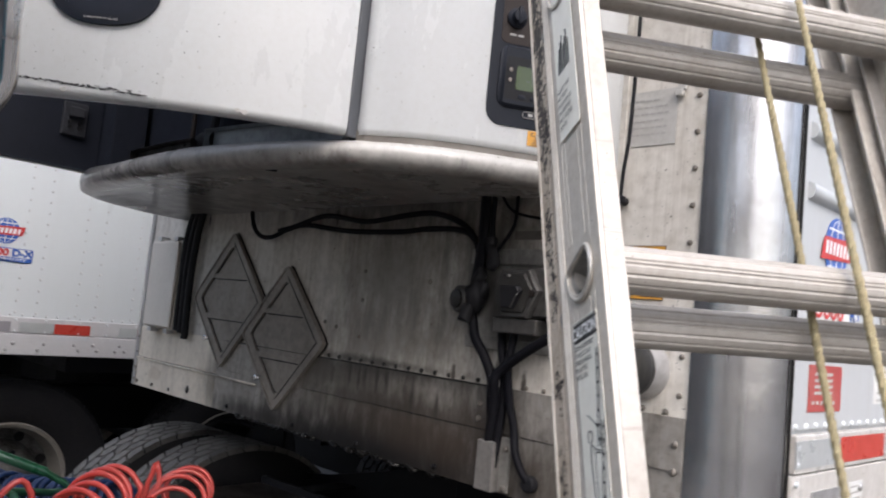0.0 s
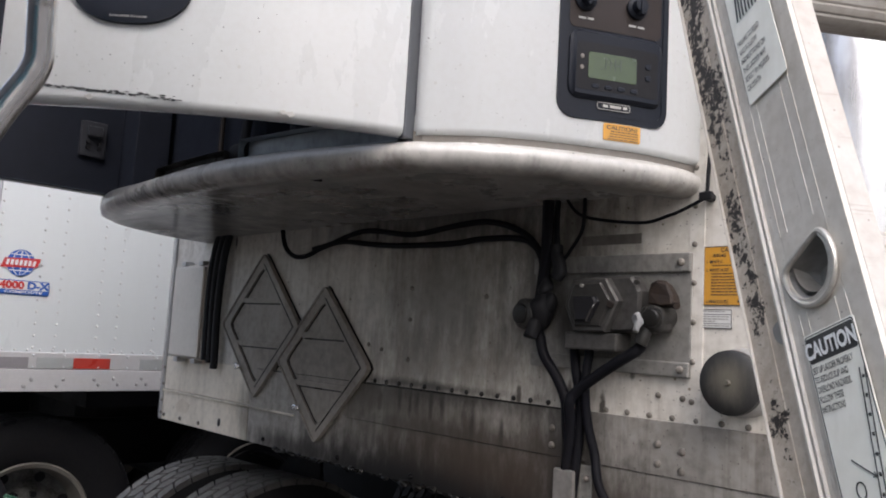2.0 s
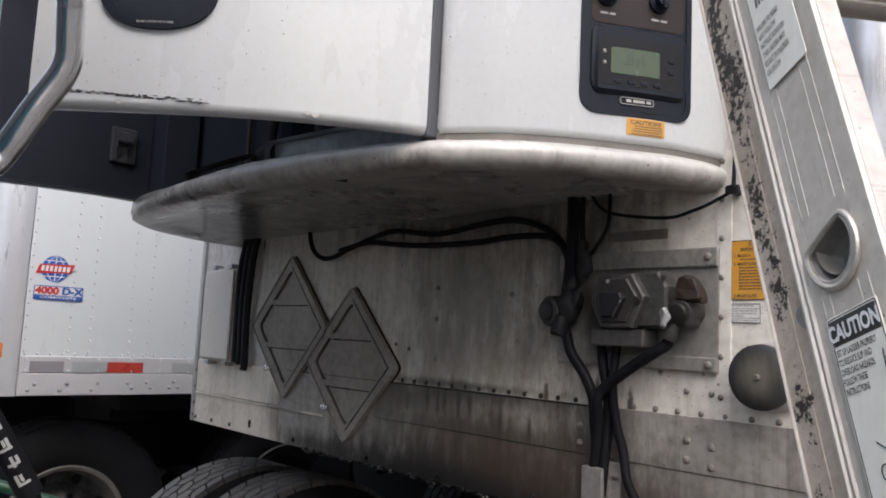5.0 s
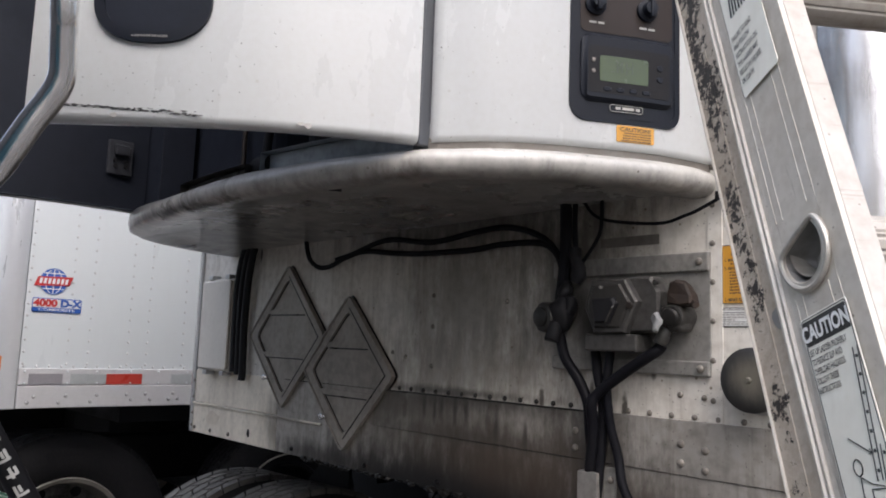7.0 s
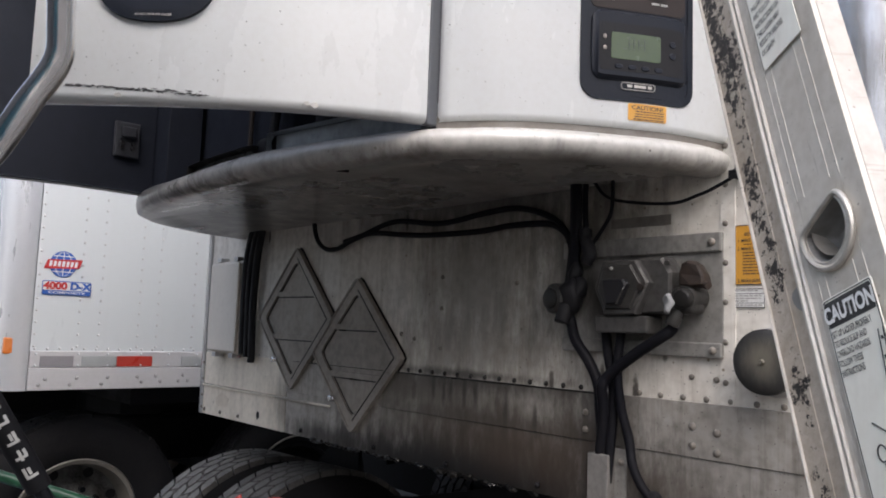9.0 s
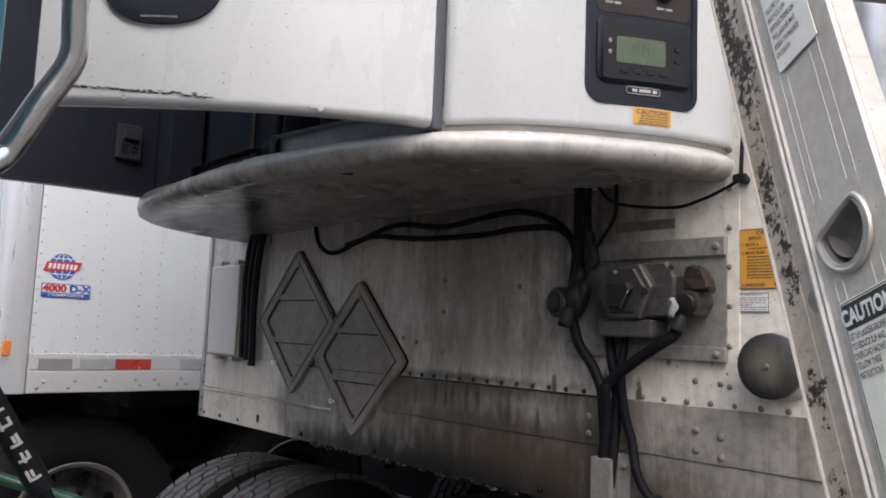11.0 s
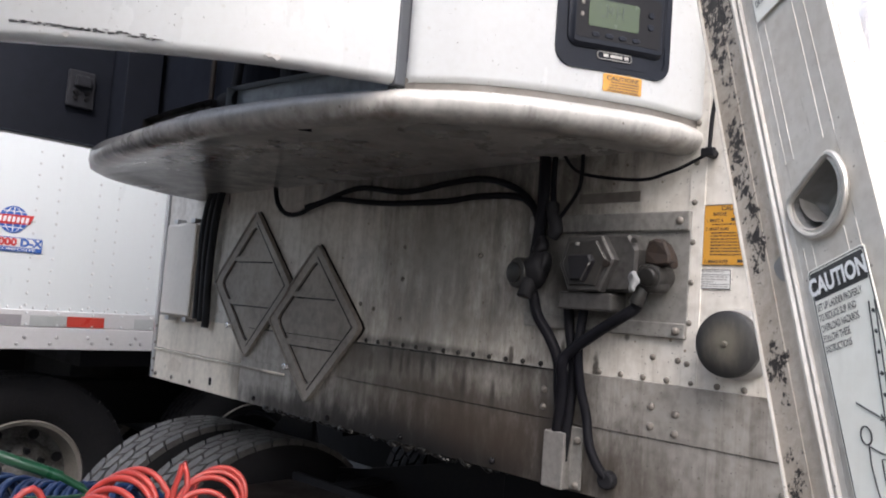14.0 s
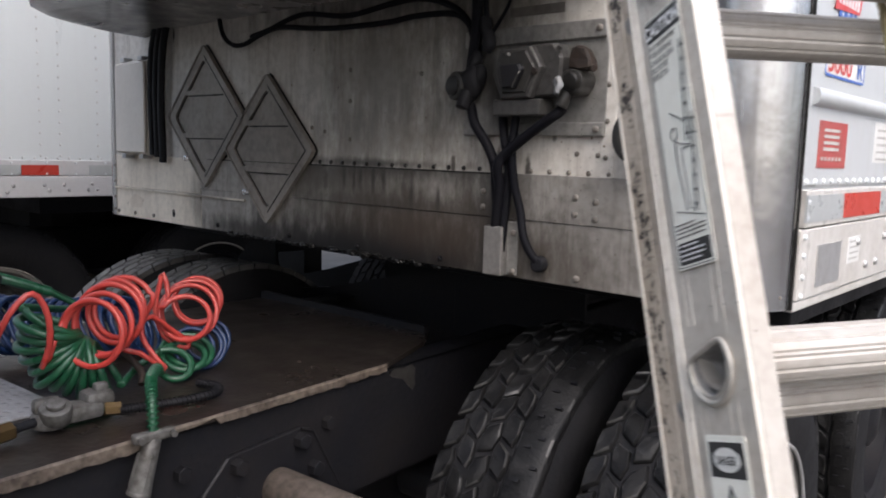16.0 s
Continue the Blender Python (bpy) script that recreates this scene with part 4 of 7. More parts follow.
# connector plate
bm = B()
box(bm, (1.768, -0.006, 1.512), (2.136, 0.0, 1.742), 0.002)
plate = part("connector_plate", bm, PLATE, trailer, "dirty grey connector plate")
part("plate_lip", box(B(), (1.768, -0.014, 1.706), (2.136, -0.0065, 1.742), 0.003), PLATE, plate)
part("plate_lip", box(B(), (1.768, -0.013, 1.512), (2.136, -0.0065, 1.540), 0.003), PLATE, plate)
for xx, zz in ((2.118, 1.724), (2.120, 1.526), (1.81, 1.526)):
    place("bolt_head", RV_B, (xx, -0.014, zz), plate)
FLANGE = [(1.905, 1.587), (2.044, 1.591), (2.056, 1.612), (2.057, 1.668), (2.037, 1.697), (1.905, 1.694)]
bm = prism(B(), FLANGE, on_front, 0.006, 0.052, 0.006)
socket = part("socket_box", bm, DUSTCAST, trailer, "grimy cast electrical socket box")
bm = prism(B(), [(1.921, 1.586), (1.993, 1.588), (2.021, 1.648), (1.993, 1.692), (1.914, 1.690), (1.897, 1.638)], on_front, 0.052, 0.072, 0.004)
part("socket_cover", bm, DUSTCAST, socket)
bm = prism(B(), [(1.928, 1.597), (1.986, 1.598), (2.008, 1.648), (1.985, 1.682), (1.922, 1.680), (1.909, 1.638)], on_front, 0.072, 0.078, 0.003)
part("cover_face", bm, DULL, socket)
bm = prism(B(), [(1.938, 1.606), (1.966, 1.606), (1.986, 1.643), (1.979, 1.655), (1.929, 1.654)], on_front, 0.078, 0.092, 0.004)
part("cover_latch", bm, BLACK, socket)
bm = tube(B(), [(1.984, -0.082, 1.648), (1.980, -0.094, 1.634), (1.966, -0.094, 1.606)], 0.0016, 6)
part("latch_wire", bm, DULL, socket)
for xx, zz, d, r, mt in ((1.899, 1.639, 0.054, 0.0070, DULL), (2.008, 1.640, 0.072, 0.0068, RUSTCAP), (1.945, 1.676, 0.077, 0.0035, PLATE), (2.052, 1.684, 0.052, 0.0055, DULL)):
    b = B()
    cyl(b, (xx, -d, zz), (xx, -d - 0.007, zz), r, seg=10, bev=0.001)
    part("screw", b, mt, socket)
bm = B()
box(bm, (1.892, -0.062, 1.552), (2.014, -0.008, 1.586), 0.004)
part("lower_bracket", bm, DUSTCAST, plate)
bm = B()
tube(bm, smooth_path([(1.836, -0.024, 1.765), (1.838, -0.026, 1.745), (1.846, -0.028, 1.730), (1.850, -0.028, 1.712), (1.842, -0.028, 1.694)], 6), 0.0135, 14)
for v in bm.verts:
    v.co += 0.004 * noise.noise_vector(v.co * 45)
part("cable_clamp", bm, BLACK, plate, "taped cable joint", smooth=60)
# air couplings either side of the socket
bm = B()
cyl(bm, (1.790, -0.010, 1.620), (1.776, -0.058, 1.620), 0.036, 0.032, seg=28, bev=0.004)
lg = part("gladhand", bm, DULL, trailer, "worn cast air coupling", smooth=40)
bm = B()
cyl(bm, (1.7745, -0.058, 1.620), (1.7735, -0.064, 1.620), 0.022, seg=24, bev=0.002)
part("coupling_face", bm, GREASY, lg, smooth=40)
bm = B()
for q, r, sz in (((1.815, -0.040, 1.628), 0.030, 1.35), ((1.803, -0.044, 1.606), 0.022, 1.1), ((1.818, -0.036, 1.672), 0.019, 1.4), ((1.832, -0.034, 1.640), 0.020, 1.2)):
    bmesh.ops.create_icosphere(bm, subdivisions=3, radius=r, matrix=Matrix.Translation(q) @ Matrix.Diagonal((0.9, 0.85, sz, 1)))
cyl(bm, (1.810, -0.052, 1.606), (1.806, -0.062, 1.570), 0.016, seg=16, bev=0.003)
for v in bm.verts:
    v.co += 0.007 * noise.noise_vector(v.co * 42)
part("hose_boot", bm, BLACK, lg, "black rubber hose boot", smooth=50)
bm = B()
cyl(bm, (2.086, -0.008, 1.622), (2.090, -0.062, 1.618), 0.025, 0.022, seg=24, bev=0.004)
box(bm, (2.060, -0.060, 1.590), (2.108, -0.014, 1.640), 0.010, seg=3)
cyl(bm, (2.072, -0.050, 1.598), (2.062, -0.056, 1.568), 0.013, seg=14, bev=0.002)
rg = part("gladhand", bm, DULL, trailer, "worn cast air coupling", smooth=40)
bm = B()
cyl(bm, (2.090, -0.062, 1.618), (2.091, -0.074, 1.617), 0.019, 0.016, seg=24, bev=0.003)
part("coupling_face", bm, GREASY, rg, smooth=40)
bm = prism(B(), [(2.076, 1.642), (2.103, 1.638), (2.128, 1.640), (2.124, 1.658), (2.112, 1.680), (2.096, 1.688), (2.080, 1.682), (2.075, 1.664)], on_front, 0.030, 0.058, 0.005)
for v in bm.verts:
    v.co += 0.0045 * noise.noise_vector(v.co * 60)
part("coupling_cap", bm, RUSTCAP, rg, "rusty dust cap")
bm = B()
cyl(bm, (2.127, -0.050, 1.642), (2.135, -0.056, 1.640), 0.007, seg=10, bev=0.001)
part("cap_pin", bm, RUSTCAP, rg)
bm = B()
bmesh.ops.create_icosphere(bm, subdivisions=3, radius=0.011, matrix=Matrix.Translation((2.074, -0.086, 1.606)) @ Matrix.Diagonal((0.8, 0.7, 1.9, 1)))
for v in bm.verts:
    v.co += 0.007 * noise.noise_vector(v.co * 70)
part("corroded_fitting", bm, CORRODE, rg, "white corroded fitting", smooth=60)
HOSES = (
    ("air_hose", 0.0112, -0.040, ((1.806, 1.590), (1.812, 1.570), (1.830, 1.535), (1.862, 1.493), (1.882, 1.449), (1.888, 1.40), (1.885, 1.33), (1.882, 1.25))),
    ("cable", 0.0098, -0.024, ((1.888, 1.57), (1.890, 1.543), (1.900, 1.508), (1.908, 1.46), (1.908, 1.402), (1.898, 1.25))),
    ("air_hose", 0.0112, -0.050, ((2.064, 1.580), (2.056, 1.562), (2.038, 1.547), (1.977, 1.511), (1.918, 1.470), (1.903, 1.445), (1.896, 1.39), (1.870, 1.25))),
    ("cable", 0.0092, -0.030, ((1.932, 1.57), (1.929, 1.546), (1.927, 1.48), (1.932, 1.406), (1.945, 1.35), (1.958, 1.30), (1.975, 1.265), (1.994, 1.244))),
)
for nm, r, d, pts in HOSES:
    part(nm, tube(B(), smooth_path([(x, d + 0.004 * math.sin(i * 2.1) + (-0.020 - d) * min(1.0, max(0.0, (1.46 - z) / 0.14)), z) for i, (x, z) in enumerate(pts)]), r, 12), HOSE, trailer, smooth=40)
for r, pts in ((0.0074, ((0.766, 1.90), (0.768, 1.857), (0.79, 1.808), (0.84, 1.778), (0.905, 1.776), (0.98, 1.796), (1.078, 1.81), (1.21, 1.797), (1.326, 1.788), (1.515, 1.785), (1.618, 1.791), (1.727, 1.787), (1.772, 1.769), (1.797, 1.731), (1.803, 1.65))),
               (0.0074, ((0.94, 1.795), (1.024, 1.807), (1.18, 1.835), (1.369, 1.815), (1.532, 1.828), (1.634, 1.83), (1.722, 1.807), (1.778, 1.769), (1.811, 1.707), (1.812, 1.64))),
               (0.0125, ((1.814, 1.90), (1.816, 1.80), (1.815, 1.74), (1.804, 1.65))),
               (0.006, ((1.835, 1.90), (1.832, 1.82), (1.836, 1.76), (1.840, 1.73))),
               (0.0034, ((1.851, 1.87), (1.885, 1.832), (1.937, 1.815), (2.04, 1.802), (2.095, 1.812), (2.122, 1.820), (2.171, 1.840))),
               (0.004, ((1.902, 1.87), (1.902, 1.832), (1.896, 1.791), (1.862, 1.745), (1.83, 1.71)))):
    part("cable", tube(B(), smooth_path([(x, -0.022 - (0.01 if r > 0.009 else 0), z) for x, z in pts]), r, 8), HOSE, trailer, smooth=40)
bm = B()
cyl(bm, (2.170, -0.0, 1.842), (2.170, -0.03, 1.842), 0.009, seg=10, bev=0.002)
box(bm, (2.158, -0.03, 1.834), (2.184, -0.02, 1.850), 0.003)
part("cable_clip", bm, BLACK, trailer)
part("cable", tube(B(), smooth_path([(2.171, -0.022, 1.84), (2.176, -0.026, 1.90), (2.186, -0.028, 2.0), (2.190, -0.028, 2.3), (2.19, -0.028, 2.9)]), 0.004, 8), BLACK, trailer)
bm = B()
box(bm, (1.858, -0.036, 1.204), (1.908, -0.006, 1.313), 0.003)
cover = part("cable_guard", bm, material("stained_guard_sheet", (0.24, 0.23, 0.215), 0.45, 0.3, (0.08, 0.072, 0.065), 0.6, 8, 80, 3, 0.08, spec=0.3), trailer, "stained aluminium cable guard")
bm = B()
box(bm, (1.905, -0.012, 1.206), (1.934, -0.006, 1.325), 0.002)
part("guard_flange", bm, PLATE, cover)
for zz in (1.215, 1.30):
    place("bolt_head", RV_B, (1.924, -0.012, zz), cover)
bm = B()
cyl(bm, (1.996, -0.002, 1.240), (1.996, -0.024, 1.240), 0.018, seg=16, bev=0.005)
part("grommet", bm, BLACK, trailer)
# round lamp, stickers on the front wall
bm = B()
lathe(bm, [(0.066, 0), (0.066, 0.012), (0.060, 0.028), (0.058, 0.05), (0.052, 0.056), (0.040, 0.058), (0.001, 0.060)], 40, Matrix.Translation((2.236, 0, 1.512)) @ Matrix.Rotation(radians(-90), 4, "Z") @ Matrix.Diagonal((1, 0.9, 0.9, 1)))
vent = part("round_vent", bm, ALU, trailer, "round grey vent with a dark rubber cover", smooth=35)
bm = B()
lathe(bm, [(0.056, 0.040), (0.0615, 0.046), (0.0605, 0.056), (0.054, 0.0600), (0.030, 0.0625), (0.006, 0.0630), (0.004, 0.068), (0.0005, 0.068)], 40, Matrix.Translation((2.236, 0, 1.512)) @ Matrix.Rotation(radians(-90), 4, "Z") @ Matrix.Diagonal((1, 0.9, 0.9, 1)))
VENTC = material("dusty_rubber_cover", (0.018, 0.018, 0.0185), 0.5, 0, (0.035, 0.033, 0.029), 0.6, 12, 90, 1, 0.05)
grime_shade(VENTC, (2.232, -0.06, 1.515), (0.046, 0.06, 0.046), 0.85, (0.13, 0.118, 0.092))
part("vent_cover", bm, VENTC, vent, smooth=35)


def sticker(name, x0, x1, z0, z1, mat, label, d=0.002):
    return part(name, prism(B(), [(x0, z0), (x1, z0), (x1, z1), (x0, z1)], on_front, 0.0008, d), mat, trailer, label)


s = sticker("caution_sticker", 2.157, 2.270, 1.645, 1.752, YELLOW, "yellow caution sticker with small black print")
letters("caution_heading", "CAUTION", 0.0105, lambda a, b, d: on_front(2.2135 + a, 1.7415 + b, 0.002 + d), INK, s, align="CENTER")
part("sticker_edge", ring_plate(B(), [(2.157, 1.645), (2.270, 1.645), (2.270, 1.752), (2.157, 1.752)], [(2.1585, 1.6465), (2.2685, 1.6465), (2.2685, 1.7505), (2.1585, 1.7505)], on_front, 0.002, 0.0024), INK, s)
for tx, a0, a1, zz in (("BEFORE", 2.175, 2.208, 1.7325), ("1. MAKE A", 2.162, 2.205, 1.7215), ("2. MAKE SURE", 2.162, 2.219, 1.7065), ("3. MAKE SURE", 2.162, 2.219, 1.6495)):
    letters("instruction_text", tx, 0.0078, lambda a, b, d: on_front(a0 + a, zz + b, 0.002 + d), INK, s, squeeze=0.9)
    part("fine_print", bars(B(), lambda a, b, d: on_front(a, b, 0.0021 + d), a1 + 0.003, 2.263, zz + 0.006, 0.01, 0.0048, 1, RNG, 0.1), INK, s)
part("fine_print", bars(B(), lambda a, b, d: on_front(a, b, 0.0021 + d), 2.174, 2.25, 1.7180, 0.0054, 0.0019, 1, RNG), INK, s)
part("fine_print", bars(B(), lambda a, b, d: on_front(a, b, 0.0021 + d), 2.172, 2.262, 1.7030, 0.0054, 0.0019, 8, RNG), INK, s)
s = sticker("data_sticker", 2.153, 2.212, 1.604, 1.638, PAPER, "small white printed data sticker")
part("sticker_edge", ring_plate(B(), [(2.153, 1.604), (2.212, 1.604), (2.212, 1.638), (2.153, 1.638)], [(2.1542, 1.6052), (2.2108, 1.6052), (2.2108, 1.6368), (2.1542, 1.6368)], on_front, 0.002, 0.0024), INK, s)
for zz in (1.6290, 1.6125):
    part("ruled_line", prism(B(), [(2.1535, zz - 0.0005), (2.2115, zz - 0.0005), (2.2115, zz + 0.0005), (2.1535, zz + 0.0005)], on_front, 0.002, 0.0023), INK, s)
for a0, a1, zz, n in ((2.157, 2.208, 1.6358, 1), (2.157, 2.208, 1.6265, 2), (2.157, 2.185, 1.6175, 1), (2.157, 2.208, 1.6100, 1)):
    part("fine_print", bars(B(), lambda a, b, d: on_front(a, b, 0.0021 + d), a0, a1, zz, 0.0046, 0.0026, n, RNG, 0.15), GREYINK, s)
s = sticker("faded_sticker", 2.165, 2.272, 1.955, 2.068, FADED, "faded illegible grey notice")
part("fine_print", bars(B(), lambda a, b, d: on_front(a, b, 0.0021 + d), 2.172, 2.262, 2.05, 0.014, 0.004, 6, RNG, 0.4), GREYINK, s)
bm = B()
box(bm, (2.271, -0.014, 2.047), (2.288, -0.002, 2.060), 0.002)
box(bm, (2.275, -0.012, 2.058), (2.292, -0.002, 2.073), 0.003)
part("wire_clip", bm, FADED, trailer, "pale bent clip")
s = sticker("stained_sticker", 1.885, 2.025, 1.765, 1.785, GREYP, "grimy grey strip label")

# ---- refrigeration unit ----
unit = thing("refrigeration_unit", (1.2, -0.28, 1.86), "white front-mounted refrigeration unit with both doors open", "cooling unit")
CX = 1.2
HALF = [(0.9475, 0.014), (0.937, -0.046), (0.914, -0.132), (0.873, -0.215), (0.815, -0.315), (0.752, -0.392), (0.695, -0.436), (0.638, -0.468), (0.44, -0.515), (0.2, -0.548), (0.0, -0.556)]
CURVE = [Vector((CX + a, b, 0)) for a, b in HALF]
FULL = smooth_path(CURVE + [Vector((CX - a, b, 0)) for a, b in HALF[-2::-1]], 5)
CUM = [0.0]
for p, q in zip(FULL, FULL[1:]):
    CUM.append(CUM[-1] + (q - p).length)


def on_unit(s, z, off=0.0):
    """A place on the unit's curved face: s metres along it from the wall."""
    i = 0
    while i < len(CUM) - 2 and CUM[i + 1] < s:
        i += 1
    p, q = FULL[i], FULL[i + 1]
    d = (q - p).normalized()
    c = p + d * (s - CUM[i])
    return Vector((c.x - d.y * off, c.y + d.x * off, z))


def shell(bm, s0, s1, z0, z1, thick, n=24, lip=0.012, off=0.0):
    """A curved panel with rolled edges."""
    rows = [(z0 + lip, -thick), (z0, -thick + 0.004), (z0, off - lip), (z0 + lip * 0.35, off - lip * 0.3), (z0 + lip, off), (z1 - lip, off), (z1, off - lip), (z1, -thick)]
    cols = []
    for i in range(n + 1):
        t = i / n
        s = s0 + (s1 - s0) * t
        e = min(t, 1 - t) * (s1 - s0)
        k = 0.0 if e > lip else lip * (1 - math.sqrt(max(0, 1 - (1 - e / lip) ** 2)))
        cols.append([bm.verts.new(on_unit(s, z, o if o <= -lip else o - k)) for z, o in rows])
    for a, b in zip(cols, cols[1:]):
        for j in range(len(rows) - 1):
            bm.faces.new((a[j], b[j], b[j + 1], a[j + 1]))
    bm.faces.new(cols[0])
    bm.faces.new(cols[-1][::-1])
    return bm


S_GAP = 0.583
TOPZ = 3.75
part("side_panel", shell(B(), 0.0, S_GAP, 1.905, TOPZ, 0.03, 40), PANEL, unit, "white curved moulded panel", smooth=50)
SLEFT = CUM[-1] - S_GAP
part("side_panel", shell(B(), SLEFT, CUM[-1], 1.905, TOPZ, 0.03, 40), PANEL, unit, "white curved moulded panel", smooth=50)
# bull-nosed skirt under the unit
bm = B()
prof = [(-0.10, 1.862), (-0.06, 1.856), (-0.015, 1.845), (0.012, 1.847), (0.028, 1.855), (0.035, 1.870), (0.033, 1.889), (0.020, 1.900), (-0.02, 1.900), (-0.10, 1.900)]
cols = []
for i in range(len(FULL)):
    s = CUM[i]
    rise_l = 0.028 * min(1.0, max(0.0, (s / CUM[-1] - 0.60) / 0.25))
    flush = 1.0 - min(1.0, max(0.0, (s / CUM[-1] - 0.22) / 0.20))
    cols.append([bm.verts.new(on_unit(min(max(s, 0.001), CUM[-1] - 0.001), z + (rise_l * (z - 1.848) / 0.052 if z > 1.862 else 0.0) - (0.008 * flush + 0.010 * max(0.0, 1.0 - abs(s / CUM[-1] - 0.55) / 0.22) if z > 1.88 else 0.0), o - 0.022 * flush - 0.012 * max(0.0, 1.0 - s / 0.07))) for o, z in prof])
for a, b in zip(cols, cols[1:]):
    for j in range(len(prof) - 1):
        bm.faces.new((a[j], b[j], b[j + 1], a[j + 1]))
bm.faces.new([c[0] for c in cols])
bm.faces.new([c[-1] for c in cols][::-1])
# dull strip whose colour stands for the soft shadow in the groove
part("groove_shadow", shell(B(), 0.004, S_GAP, 1.888, 1.915, 0.03, 30, 0.001, -0.010), RIVET, unit, "dull strip drawing the shadow in the groove")
part("door_seal", shell(B(), S_GAP - 0.002, S_GAP + 0.030, 1.942, TOPZ, 0.03, 6, 0.001, -0.010), material("grey_seal_rubber", (0.055, 0.057, 0.07), 0.5, amount=0.3), unit, "grey rubber door seal")
part("skirt_slot", prism(B(), [(1.599, -0.494), (1.6015, -0.493), (1.6125, -0.474), (1.610, -0.474)], lambda a, b, d: Vector((a, b, d)), 1.8445, 1.850), BLACK, unit, "dark slit in the skirt")
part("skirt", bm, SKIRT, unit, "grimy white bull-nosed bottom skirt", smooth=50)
# inner kerb and filter behind the skirt
KERB = material("grey_inner_metal", (0.36, 0.39, 0.41), 0.5, 0.2, (0.06, 0.06, 0.06), 0.6, 6, 60, 1, 0.05)
part("inner_kerb", shell(B(), S_GAP + 0.034, 1.05, 1.898, 1.946, 0.012, 24, 0.003, -0.034), KERB, unit, "dull grey inner kerb", smooth=40)
# same kerb in a darker colour, which puts the unit's inner shade in
part("inner_kerb", shell(B(), 1.105, 1.46, 1.898, 1.930, 0.012, 24, 0.003, -0.034), DULL, unit, "dull grey inner kerb", smooth=40)
bm = B()
cyl(bm, on_unit(1.045, 1.926, -0.05), on_unit(1.115, 1.926, -0.05), 0.026, seg=18, bev=0.006)
part("filter", bm, BLACK, unit, "small black filter", smooth=40)
# interior
bm = B()
box(bm, (0.34, -0.10, 1.899), (2.06, -0.002, TOPZ - 0.02))
box(bm, (0.60, -0.36, 1.96), (1.16, -0.102, 2.9), 0.02)
box(bm, (1.22, -0.30, 1.90), (1.74, -0.102, 2.6), 0.02)
part("machine_housing", bm, INSIDE, unit, "dark machinery inside the open unit")
for a, b in ((0.02, S_GAP - 0.005), (SLEFT + 0.005, CUM[-1] - 0.02)):
    part("panel_lining", shell(B(), a, b, 1.906, TOPZ - 0.01, 0.036, 24, 0.002, -0.0315), INSIDE, unit, "dark panel lining")
bm = B()
cyl(bm, (1.02, -0.40, 1.93), (1.12, -0.40, 1.93), 0.035, seg=16, bev=0.006)
part("filter", bm, BLACK, unit)
bm = B()
cyl(bm, (1.45, -0.42, 1.94), (1.45, -0.42, 2.02), 0.03, seg=16, bev=0.006)
part("filter", bm, BLACK, unit)
bm = B()
prism(bm, [(CX - a, b) for a, b in HALF][::-1] + [(CX + a, b) for a, b in HALF][1:], lambda a, b, d: Vector((a, b, d)), TOPZ, TOPZ + 0.05)
part("top_cover", bm, PANEL, unit)


def door_sheet(pts, z0, z1, thick, inner):
    """A gently bowed door that follows plan points, outer skin and dark lining."""
    pts = smooth_path([(x, y, 0) for x, y in pts], 6)
    bm = B()
    nrm = []
    for i in range(len(pts)):
        d = (pts[min(i + 1, len(pts) - 1)] - pts[max(i - 1, 0)]).normalized()
        nrm.append(Vector((-d.y, d.x, 0)))
    lip = 0.014
    rows = [(z0 + 0.004, -thick), (z0, -thick + 0.006), (z0, -lip), (z0 + 0.004, -0.004), (z0 + lip, 0), (z1 - lip, 0), (z1, -lip), (z1, -thick)]
    cols = [[bm.verts.new(Vector((p.x, p.y, z)) + n * o) for z, o in rows] for p, n in zip(pts, nrm)]
    for a, b in zip(cols, cols[1:]):
        for j in range(len(rows) - 1):
            bm.faces.new((a[j], b[j], b[j + 1], a[j + 1]))
        bm.faces.new((a[-1], b[-1], b[0], a[0]))
    bm.faces.new(cols[0])
    bm.faces.new(cols[-1][::-1])
    return bm, pts, nrm


DOOR_PTS = [(1.850, -0.480), (1.828, -0.530), (1.762, -0.651), (1.702, -0.739), (1.612, -0.846), (1.487, -0.977), (1.453, -1.010)]
bm, dp, dn = door_sheet(DOOR_PTS, 1.902, 3.6, 0.035, None)
door = part("door", bm, PANEL, unit, "white moulded door standing open", smooth=50)
DC = [0.0]
for p, q in zip(dp, dp[1:]):
    DC.append(DC[-1] + (q - p).length)


def on_door(s, z, off=0.0):
    pts = dp
    i = 0
    while i < len(DC) - 2 and DC[i + 1] < s:
        i += 1
    p, q = pts[i], pts[i + 1]
    d = (q - p).normalized()
    c = p + d * (s - DC[i])
    return Vector((c.x + d.y * -off, c.y + d.x * off, z))


def ellipse(a, b, ra, rb, n=48, p=2.4):
    out = []
    for i in range(n):
        w = 2 * math.pi * i / n
        c, s = math.cos(w), math.sin(w)
        out.append((a + ra * math.copysign(abs(c) ** (2 / p), c), b + rb * math.copysign(abs(s) ** (2 / p), s)))
    return out


bm = B()
ring_plate(bm, ellipse(0.462, 2.115, 0.100, 0.078), ellipse(0.462, 2.118, 0.084, 0.062), on_door, 0.0, 0.008)
part("door_handle", bm, PLASTIC, door, "black oval handle recess", smooth=40)
bm = slab(B(), 0.379, 0.545, 2.057, 2.179, 0.055, on_door, -0.002, 0.003)
part("handle_recess", bm, INSIDE, door)
